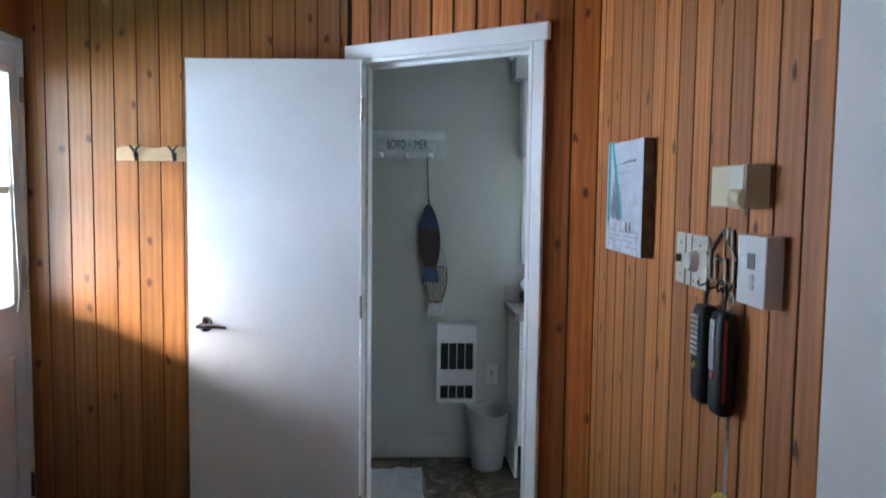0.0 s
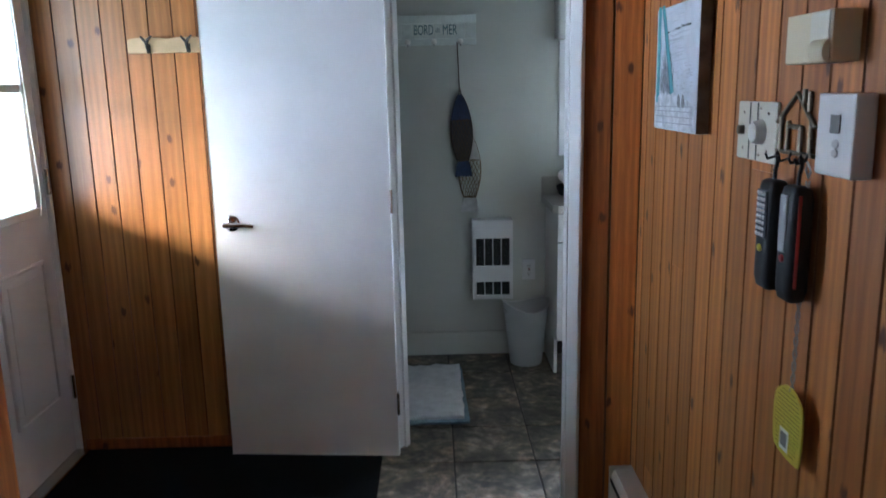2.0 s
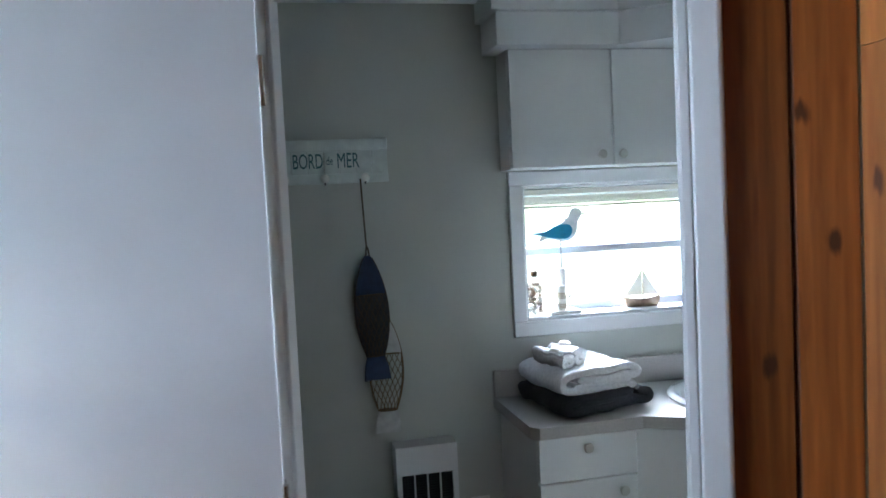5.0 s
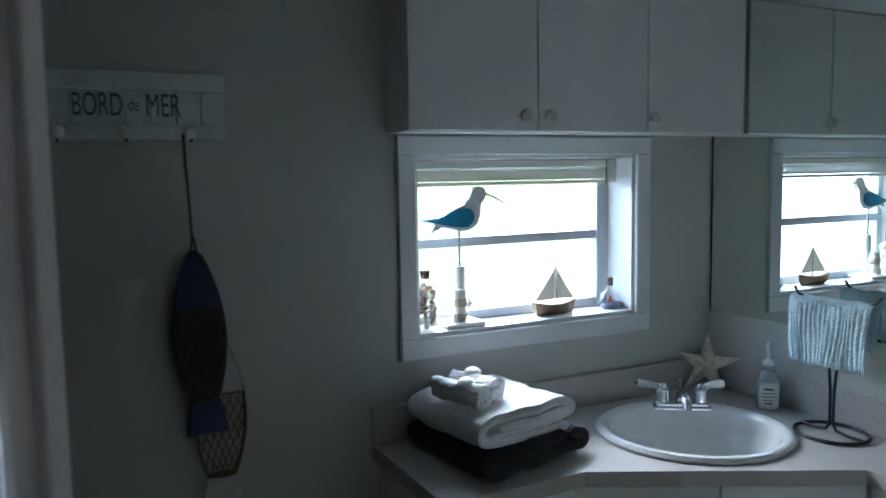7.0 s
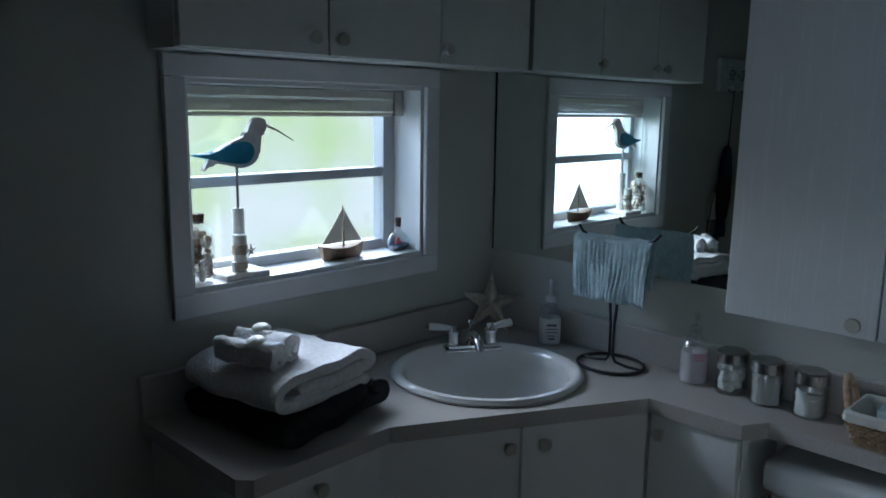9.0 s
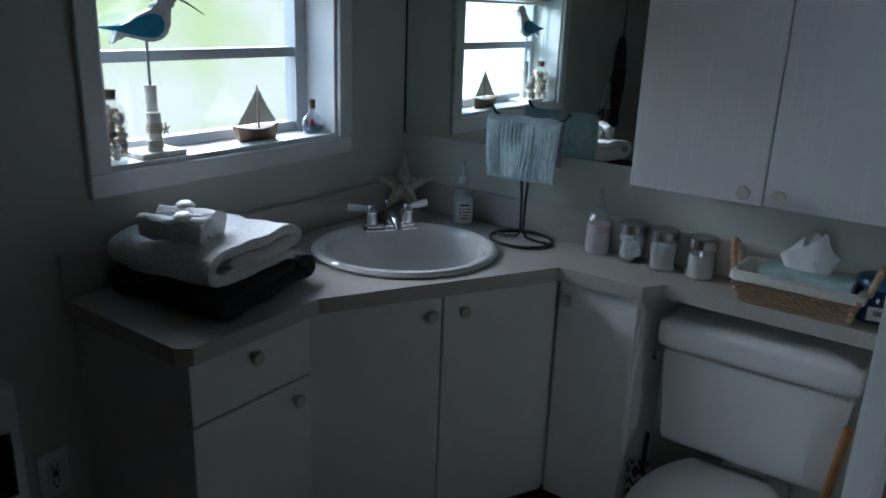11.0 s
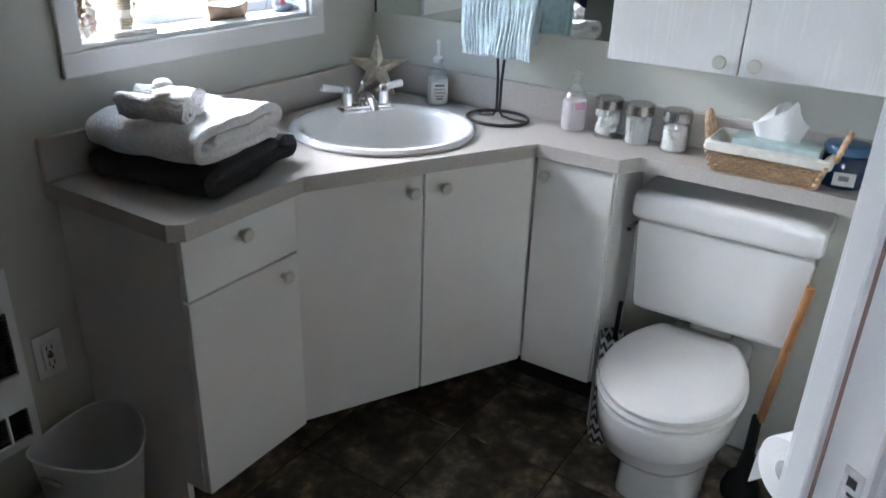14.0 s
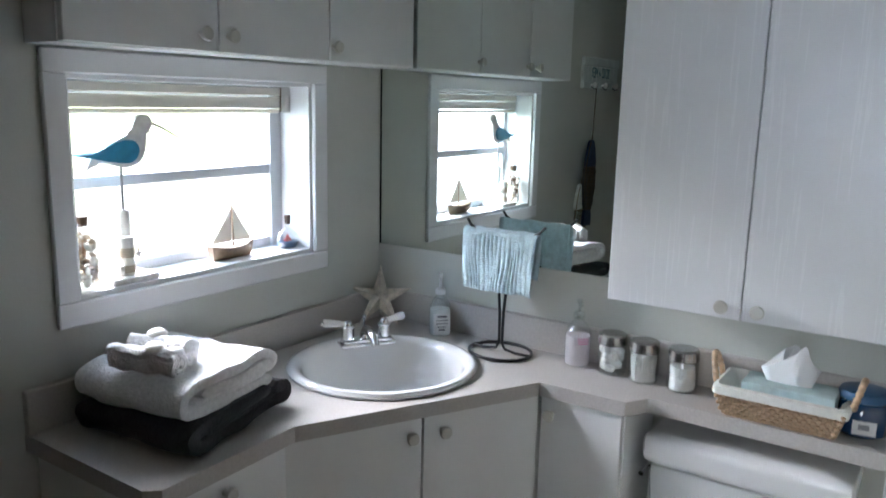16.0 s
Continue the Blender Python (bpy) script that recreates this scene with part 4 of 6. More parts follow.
# ---- things on the counter ----
def folded_towels():
    x0 = 0.0
    d = thing("bath_towel", pose(0.912, 4.303, Z, 0, 0, 10), "folded charcoal terry bath towel under the white one", "towel", "folded towels")
    part("fold", strip([(0.30, 0.062), (0.335, 0.052), (0.338, 0.036), (0.30, 0.026), (0.15, 0.022), (0.04, 0.018), (0.018, 0.032), (0.03, 0.052), (0.14, 0.060), (0.26, 0.064)], 0.027, 0.0, 0.315, 18, 0.0105, 14, 3.0), M_TOWEL_D, d, "", True)
    part("inner_fold", strip([(0.06, 0.040), (0.18, 0.041), (0.285, 0.042)], 0.021, 0.004, 0.308, 14, 0.006, 18, 8.0), M_TOWEL_D, d, "", True)
    w = thing("bath_towel", pose(0.920, 4.322, Z + 0.067, 0, 0, 9), "thick folded white terry bath towel on a dark one", "towel", "folded towels")
    part("fold", strip([(0.278, 0.016), (0.15, 0.011), (0.05, 0.011), (0.016, 0.022), (0.008, 0.042), (0.026, 0.060), (0.10, 0.069), (0.20, 0.074), (0.268, 0.071), (0.290, 0.058), (0.272, 0.047), (0.19, 0.046), (0.07, 0.042)], 0.0235, 0.0, 0.312, 26, 0.0098, 14, 1.0), M_TOWEL_W, w, "", True)
    part("inner_fold", strip([(0.05, 0.027), (0.15, 0.029), (0.262, 0.031)], 0.016, 0.006, 0.304, 18, 0.005, 16, 5.0), M_TOWEL_W, w, "", True)
    m_shell = mat("pale_shell", (0.74, 0.70, 0.64), 0.35, var=0.15, scale=90)
    for (x, y, z, yaw, ln), sh in (((0.946, 4.476, Z + 0.138, 20, 0.160), (0.004, -0.028)), ((1.004, 4.500, Z + 0.140, 18, 0.155), (0.004, 0.02))):
        r = thing("washcloth", pose(x, y, z, 0, 0, yaw), "white washcloth rolled up on the folded towels", "washcloth", "rolled washcloths")
        turns = [(math.cos(a) * (0.004 + 0.00152 * a), 0.032 + math.sin(a) * (0.004 + 0.00152 * a)) for a in [k * 0.6 for k in range(26)]]
        part("roll", strip(turns, 0.0108, -ln / 2, ln / 2, 20, 0.0082, 30, x * 7), M_TOWEL_W, r, "", True)
        s = tagged(part("seashell", lathe([(0, 0.008), (0.009, 0.0078), (0.019, 0.005), (0.025, 0.000), (0.020, 0.0018), (0, 0.003)], 18, 1.0, 0.85), m_shell, None, "", True, pose(x + sh[0], y + sh[1], z + 0.0665, 10, -6, 30)), "flat pale seashell lying on a rolled washcloth", "seashell", "seashells")


folded_towels()


def starfish(m, size, label, group=""):
    bm = bmesh.new()
    top, bot = bm.verts.new((0, 0, size * 0.17)), bm.verts.new((0, 0, -size * 0.05))
    n = 80
    rows = []
    for f in (0.33, 0.66, 1.0):
        row = []
        for k in range(n):
            a = 2 * math.pi * k / n
            u = abs((a + math.pi / 5) % (2 * math.pi / 5) - math.pi / 5)
            reach = 0.33 * math.sin(math.pi / 5) / (0.33 * math.sin(math.pi / 5 - u) + math.sin(u))
            arm = (reach - 0.33) / 0.67
            r = size * reach * f
            hz = size * (0.17 * (1 - f) + 0.07 * arm * (1 - f ** 4))
            row.append(bm.verts.new((r * math.sin(a), r * math.cos(a), hz)))
        rows.append(row)
    for k in range(n):
        k2 = (k + 1) % n
        bm.faces.new((top, rows[0][k], rows[0][k2]))
        for a, b in zip(rows, rows[1:]):
            bm.faces.new((a[k], b[k], b[k2], a[k2]))
        bm.faces.new((bot, rows[-1][k2], rows[-1][k]))
    bmesh.ops.recalc_face_normals(bm, faces=bm.faces[:])
    return tagged(part("starfish", bm, mat("starfish_tan", (0.72, 0.66, 0.57), 0.85, var=0.2, scale=60, bump=0.8, bump_scale=160), None, "", True, m), label, "starfish", group)


starfish(pose(1.922, 4.628, Z + 0.084, 72, 0, -46) @ pose(0, 0, 0, 0, 0, -3), 0.110, "dried tan starfish leaning in the corner behind the faucet")


def pump_bottle(m, r, h, liquid, label, tall=0.06, clear_pump=False, bars=True):
    b = thing("soap_dispenser", m, label, "soap dispenser", "soap bottles")
    part("bottle", lathe([(0, 0.001), (r * 0.92, 0.001), (r, 0.006), (r, h * 0.62), (r * 0.94, h * 0.74), (r * 0.6, h * 0.90), (r * 0.38, h * 0.95), (r * 0.38, h)], 28), M_GLASSJ, b, "clear plastic bottle", True)
    part("liquid", lathe([(0, 0.004), (r * 0.9, 0.004), (r * 0.95, 0.010), (r * 0.95, h * 0.60), (r * 0.9, h * 0.64), (0, h * 0.64)], 28), liquid, b, "", True)
    mp = M_GLASSJ if clear_pump else M_PLASTIC
    part("collar", lathe([(0, h), (r * 0.45, h), (r * 0.47, h + 0.014), (r * 0.30, h + 0.02), (0, h + 0.02)], 20), mp, b, "", True)
    part("pump", join(tube([(0, 0, h + 0.018), (0, 0, h + tall - 0.012)], 0.0045, 10), tube([(0.008, 0.006, h + tall - 0.010), (-0.004, -0.003, h + tall - 0.006), (-0.028, -0.02, h + tall - 0.013)], [0.0075, 0.007, 0.004], 10)), mp, b, "white pump", True)
    if not bars:
        pk = mat("pink_print", (0.72, 0.36, 0.50), 0.5)
        for q in range(3):
            part("print", moved(block(-0.016 + 0.002 * q, -0.0012, 0, 0.016, 0.0, 0.004), pose(-r * 0.72, -r * 0.72, h * (0.60 - 0.050 * q), 0, 0, -45)), pk, b, "faint pink print")
    if bars:
        lab = part("paper_label", moved(block(-0.026, -0.0004, 0.0, 0.026, 0.0004, h * 0.50), pose(-r * 0.70, -r * 0.70, h * 0.07, 0, 0, -45)), M_WHITE, b, "white printed label")
        dark = mat("label_ink", (0.12, 0.12, 0.14), 0.6)
        for i, (w, hh) in enumerate(((0.030, 0.006), (0.036, 0.0025), (0.036, 0.0025), (0.028, 0.0025), (0.02, 0.005))):
            part("print", moved(block(-w / 2, -0.0012, 0, w / 2, -0.0006, hh), pose(-r * 0.70, -r * 0.70, h * (0.48 - 0.08 * i), 0, 0, -45)), dark, lab)


pump_bottle(pose(1.938, 4.400, Z), 0.034, 0.130, thin_cloth(mat("clear_soap", (0.80, 0.82, 0.82), 0.15, var=0.02), (0.86, 0.88, 0.88), 0.5), "clear pump bottle of hand soap with a printed label", 0.07)


def towel_rack():
    cx, cy = 1.894, 4.156
    r = thing("towel_stand", pose(cx, cy, Z), "black wrought-iron hand towel stand on the counter", "towel stand")
    ring = [(0.082 * math.cos(a), 0.094 * math.sin(a), 0.006) for a in [2 * math.pi * k / 40 for k in range(40)]]
    part("base_ring", tube(ring, 0.0048, 10, True), M_BLACK, r, "", True)
    for sy in (-1, 1):
        part("post", tube([(0.004, sy * 0.094, 0.008), (0.0, sy * 0.05, 0.009), (0, sy * 0.015, 0.014), (0, sy * 0.005, 0.030), (0, sy * 0.006, 0.12), (0, sy * 0.016, 0.24), (0, sy * 0.014, 0.352)], 0.0042, 10), M_BLACK, r, "", True)
    part("arm", tube([(0, -0.128, 0.385), (0, -0.112, 0.368), (0, -0.085, 0.354), (0, -0.04, 0.351), (0, 0.04, 0.351), (0, 0.085, 0.354), (0, 0.112, 0.368), (0, 0.124, 0.385)], 0.0042, 10), M_BLACK, r, "", True)

    def cloth(name, x, y0, y1, drop_f, drop_b, ripple, material, label, seed):
        bm = bmesh.new()
        zt = Z + 0.3575
        rows = []
        nu, nv = 120, 26
        for v in range(nv + 1):
            s = v / nv * (drop_f + drop_b + 0.02)
            row = []
            for u in range(nu + 1):
                f = u / nu
                y = y0 + (y1 - y0) * f
                rip = ripple * ((0.75 + 0.9 * noise.noise(Vector((f * 7, s * 9, seed + 8)))) * math.sin(f * 2 * math.pi * 19 + 5.5 * noise.noise(Vector((f * 6, s * 3.5, seed + 1)))) + 1.6 * noise.noise(Vector((f * 11, s * 14, seed + 3)))) * min(1, abs(s - drop_f) * 12 + 0.3)
                big = 0.017 * noise.noise(Vector((f * 3 + seed, s * 5, seed)))
                if s < drop_f:
                    px, pz = x - 0.0095 - 0.010 * math.sin((drop_f - s) / drop_f * 1.6), zt - (drop_f - s)
                elif s < drop_f + 0.02:
                    a = (s - drop_f) / 0.02 * math.pi
                    px, pz = x - 0.0095 * math.cos(a), zt + 0.006 * math.sin(a)
                else:
                    px, pz = x + 0.0095 + 0.004 * math.sin((s - drop_f) * 9), zt - (s - drop_f - 0.02)
                yy = y + 0.004 * math.sin(s * 30 + f * 5) * (1 - 2 * abs(f - 0.5)) + (0.5 - f) * 0.018 * min(1, abs(s - drop_f) / 0.16) ** 2
                row.append(bm.verts.new((px + (rip + big) * (-1 if s < drop_f else 0.4), yy, pz + 0.003 * noise.noise(Vector((f * 8, seed, s))) + 0.022 * noise.noise(Vector((f * 3.2, seed + 5, 0))) * min(1, abs(s - drop_f) / 0.15))))
            rows.append(row)
        for a, b in zip(rows, rows[1:]):
            for u in range(nu):
                bm.faces.new((a[u], a[u + 1], b[u + 1], b[u]))
        ob = part(name, bm, material, None, "", True)
        so = ob.modifiers.new("thick", "SOLIDIFY")
        so.thickness = 0.003
        tagged(ob, label, "hand towel", "hand towels")

    cloth("hand_towel", cx, 4.046, 4.286, 0.172, 0.128, 0.0026, M_CLOTH_B, "pale blue ribbed hand towel draped over the stand", 2.0)


towel_rack()
pump_bottle(pose(1.944, 3.936, Z), 0.036, 0.135, thin_cloth(mat("pink_soap", (0.82, 0.77, 0.80), 0.25, var=0.08, scale=25), (0.86, 0.80, 0.84), 0.35), "clear pump bottle of pale pink soap", 0.055, True, False)


M_LID = mat("brushed_steel", (0.40, 0.39, 0.38), 0.26, metal=1.0, var=0.08, scale=60)


def jar(x, y, fill):
    r, h = 0.0385, 0.086
    j = thing("glass_jar", pose(x, y, Z), {"balls": "glass jar of cotton balls with a brushed steel lid", "swabs": "glass jar of cotton swabs with a brushed steel lid", "pads": "glass jar of stacked cotton pads with a brushed steel lid"}[fill], "jar", "jars on the counter")
    part("glass", lathe([(0, 0.001), (r - 0.003, 0.001), (r, 0.005), (r, h - 0.014), (r - 0.004, h - 0.004), (r - 0.004, h)], 28), M_GLASSJ, j, "clear glass", True)
    part("lid", lathe([(0, h + 0.026), (r - 0.004, h + 0.026), (r + 0.0005, h + 0.022), (r + 0.001, h - 0.002), (r - 0.001, h - 0.004)], 32), M_LID, j, "brushed steel lid", True)
    rnd = random.Random(int(y * 1000))
    cot = mat("cotton", (0.82, 0.82, 0.81), 0.95, var=0.04, scale=80, bump=0.5)
    if fill == "balls":
        bm = bmesh.new()
        for k in range(44):
            a, q = rnd.uniform(0, 6.28), math.sqrt(rnd.random()) * 0.0245
            bmesh.ops.create_icosphere(bm, subdivisions=2, radius=rnd.uniform(0.011, 0.014), matrix=Matrix.Translation((q * math.cos(a), q * math.sin(a), 0.016 + rnd.random() * 0.056)))
        part("cotton_balls", bm, cot, j, "white cotton balls", True)
    elif fill == "swabs":
        bms = []
        for k in range(120):
            a, q = rnd.uniform(0, 6.28), math.sqrt(rnd.random()) * 0.030
            dx, dy = rnd.uniform(-0.006, 0.006), rnd.uniform(-0.006, 0.006)
            x_, y_ = q * math.cos(a), q * math.sin(a)
            bms.append(tube([(x_, y_, 0.004), (x_ + dx * 0.2, y_ + dy * 0.2, 0.014), (x_ + dx * 0.8, y_ + dy * 0.8, 0.058), (x_ + dx * 0.5, y_ + dy * 0.5, 0.068 + rnd.uniform(-0.006, 0.006))], [0.003, 0.0012, 0.0012, 0.0032], 6))
        part("swabs", join(*bms), cot, j, "white cotton swabs", True)
    else:
        part("cotton_pads", join(*[moved(lathe([(0, 0), (0.030, 0), (0.032, 0.002), (0.030, 0.004), (0, 0.004)], 22), pose(rnd.uniform(-0.002, 0.002), rnd.uniform(-0.002, 0.002), 0.005 + k * 0.0043)) for k in range(14)]), cot, j, "stack of round cotton pads", True)


jar(1.940, 3.832, "balls")
jar(1.931, 3.740, "swabs")
jar(1.927, 3.635, "pads")


def basket():
    b = thing("wicker_basket", pose(1.880, 3.384, Z, 0, 0, 0), "small wicker basket with a white cloth liner on the counter", "basket")
    w0, d0, w1, d1, h = 0.108, 0.232, 0.138, 0.268, 0.072
    nz = 8
    cache = {}
    # woven strands: short bent pieces that pass over and under
    for k in range(nz):
        f = (k + 0.5) / nz
        w, d, z = w0 + (w1 - w0) * f, d0 + (d1 - d0) * f, 0.004 + (h - 0.008) * f
        for (ax, ay), (bx, by), n in (((-w / 2, -d / 2), (-w / 2, d / 2), 13), ((w / 2, d / 2), (w / 2, -d / 2), 13), ((-w / 2, d / 2), (w / 2, d / 2), 5), ((w / 2, -d / 2), (-w / 2, -d / 2), 5)):
            L = math.hypot(bx - ax, by - ay)
            yaw = math.degrees(math.atan2(by - ay, bx - ax))
            seg = L / n
            key = round(seg, 4)
            if key not in cache:
                bm = tube([(-seg * 0.06, 0.005, 0), (seg * 0.12, 0.001, 0), (seg * 0.32, -0.0026, 0), (seg * 0.68, -0.0026, 0), (seg * 0.88, 0.001, 0), (seg * 1.06, 0.004, 0)], 0.0050, 6)
                me = bpy.data.meshes.new("strand")
                bm.to_mesh(me)
                bm.free()
                for p in me.polygons:
                    p.use_smooth = True
                me.materials.append(M_WICKER)
                cache[key] = me
            for i in range(n):
                t = (i + (0.5 if k % 2 else 0.0)) / n
                if t > 0.99:
                    continue
                ob = new("strand", cache[key])
                ob.parent = b
                ob.matrix_basis = pose(ax + (bx - ax) * t, ay + (by - ay) * t, z, 0, 0, yaw)
    part("bottom", block(-w0 / 2, -d0 / 2, 0.0, w0 / 2, d0 / 2, 0.006), M_WICKER, b)

    def ring(bm, w, d, z, r=0.012, n=5):
        out = []
        for cx, cy, a0 in ((w / 2 - r, d / 2 - r, 0), (-w / 2 + r, d / 2 - r, 90), (-w / 2 + r, -d / 2 + r, 180), (w / 2 - r, -d / 2 + r, 270)):
            for k in range(n):
                a = radians(a0 + 90 * k / (n - 1))
                out.append(bm.verts.new((cx + r * math.cos(a), cy + r * math.sin(a), z + 0.002 * noise.noise(Vector((cx * 90, cy * 70 + k, z * 50))))))
        return out

    # dark sheet inside the strands, put there as the shade in the gaps
    bm = bmesh.new()
    rows = [ring(bm, w0 - 0.004, d0 - 0.004, 0.004), ring(bm, w1 - 0.006, d1 - 0.006, h - 0.002)]
    for i in range(len(rows[0])):
        k = (i + 1) % len(rows[0])
        bm.faces.new((rows[0][i], rows[0][k], rows[1][k], rows[1][i]))
    part("inner_weave", bm, M_WICKER_DARK, b, "dark sheet for the shade in the weave gaps")
    bm = bmesh.new()
    prof = [(w0 - 0.02, d0 - 0.02, 0.008), (w1 - 0.022, d1 - 0.022, h - 0.004), (w1 + 0.004, d1 + 0.004, h + 0.009), (w1 + 0.022, d1 + 0.022, h + 0.004), (w1 + 0.022, d1 + 0.022, h - 0.014)]
    rows = [ring(bm, *p) for p in prof]
    for a, c in zip(rows, rows[1:]):
        for i in range(len(a)):
            bm.faces.new((a[i], a[(i + 1) % len(a)], c[(i + 1) % len(a)], c[i]))
    bm.faces.new(list(reversed(rows[0])))
    part("liner", bm, mat("liner_cotton", (0.72, 0.70, 0.64), 0.9, var=0.06, scale=50, bump=0.5), b, "off-white cotton liner folded over the rim", True)
    for sy in (-1, 1):
        pts = [(0.03 * math.cos(a), sy * (d1 / 2 + 0.012 + 0.016 * math.sin(a)), h - 0.004 + 0.064 * math.sin(a)) for a in [math.pi * k / 24 for k in range(25)]]
        part("handle", tube(pts, [0.0062 + 0.0022 * (k % 2) for k in range(25)], 8), M_WICKER, b, "braided loop handle", True)
    # tissue box in the basket
    t = thing("tissue_box", pose(1.880, 3.376, Z + 0.012), "pale teal tissue box lying in the basket, a tissue pulled up", "tissue box")
    part("box", block(-0.048, -0.105, 0, 0.048, 0.095, 0.078, 0.002), mat("tissue_card", (0.50, 0.63, 0.63), 0.55, var=0.12, scale=30), t)
    bm = bmesh.new()
    rnd = random.Random(5)
    n = 22
    base, mid, top = [], [], []
    for k in range(n):
        a = 2 * math.pi * k / n
        base.append(bm.verts.new((0.010 * math.cos(a), 0.050 * math.sin(a), 0.079)))
        mid.append(bm.verts.new((0.024 * math.cos(a) + 0.006 * math.sin(5 * a), 0.062 * math.sin(a) + 0.004 * math.cos(7 * a), 0.115 + 0.008 * math.sin(3 * a))))
        top.append(bm.verts.new((0.012 * math.cos(a), -0.012 + 0.030 * math.sin(a), 0.150 + 0.022 * math.sin(a * 2 + 0.6) + 0.006 * math.cos(5 * a))))
    for a, c in ((base, mid), (mid, top)):
        for k in range(n):
            bm.faces.new((a[k], a[(k + 1) % n], c[(k + 1) % n], c[k]))
    part("tissue", bm, mat("tissue_paper", (0.82, 0.82, 0.82), 0.9, var=0.02), t, "crumpled white tissue", True)


basket()


def candle():
    c = thing("candle_jar", pose(1.920, 3.222, Z), "dark blue glass candle jar with a small white label", "candle")
    part("glass", lathe([(0, 0.001), (0.050, 0.001), (0.055, 0.006), (0.0565, 0.040), (0.055, 0.066), (0.049, 0.076), (0.050, 0.080)], 36), mat("blue_glass", (0.012, 0.045, 0.11), 0.10, coat=0.6), c, "", True)
    part("lid", lathe([(0.050, 0.0805), (0.054, 0.083), (0.0545, 0.094), (0.050, 0.101), (0.030, 0.105), (0, 0.106)], 36), mat("blue_lid", (0.025, 0.10, 0.21), 0.3), c, "", True)
    lab = part("paper_label", moved(block(-0.024, -0.0005, 0.012, 0.024, 0.0005, 0.044), pose(-0.0555, -0.010, 0, 0, 0, -80)), M_WHITE, c, "white paper label")
    part("print", moved(block(-0.012, -0.0014, 0.024, 0.010, -0.0008, 0.036), pose(-0.0555, -0.010, 0, 0, 0, -80)), mat("label_grey", (0.25, 0.25, 0.28), 0.6), lab)


candle()


# ---- things on the window sill ----
SILL = 1.178
M_DRIFT = mat("weathered_white_wood", (0.80, 0.78, 0.73), 0.8, var=0.15, scale=40, bump=0.5)
M_NET = mat("net_brown", (0.075, 0.050, 0.032), 0.95, var=0.3, scale=120)
M_TWINE = mat("twine", (0.50, 0.42, 0.30), 0.95, var=0.2, scale=120)


def outline_plate(points, t, bevel=0.0):
    """A plate upright in x and z, t thick in y, from an outline."""
    bm = prism([(x, z) for x, z in points], -t / 2, t / 2, bevel, 2)
    return moved(bm, Matrix.Rotation(radians(90), 4, "X"))


def smooth_loop(points, n=5):
    pts = [Vector((*p, 0)) for p in points]
    out = []
    m = len(pts)
    for i in range(m):
        p0, p1, p2, p3 = pts[i - 1], pts[i], pts[(i + 1) % m], pts[(i + 2) % m]
        for k in range(n):
            s = k / n
            q = 0.5 * ((2 * p1) + (p2 - p0) * s + (2 * p0 - 5 * p1 + 4 * p2 - p3) * s * s + (3 * p1 - p0 - 3 * p2 + p3) * s ** 3)
            out.append((q.x, q.y))
    return out


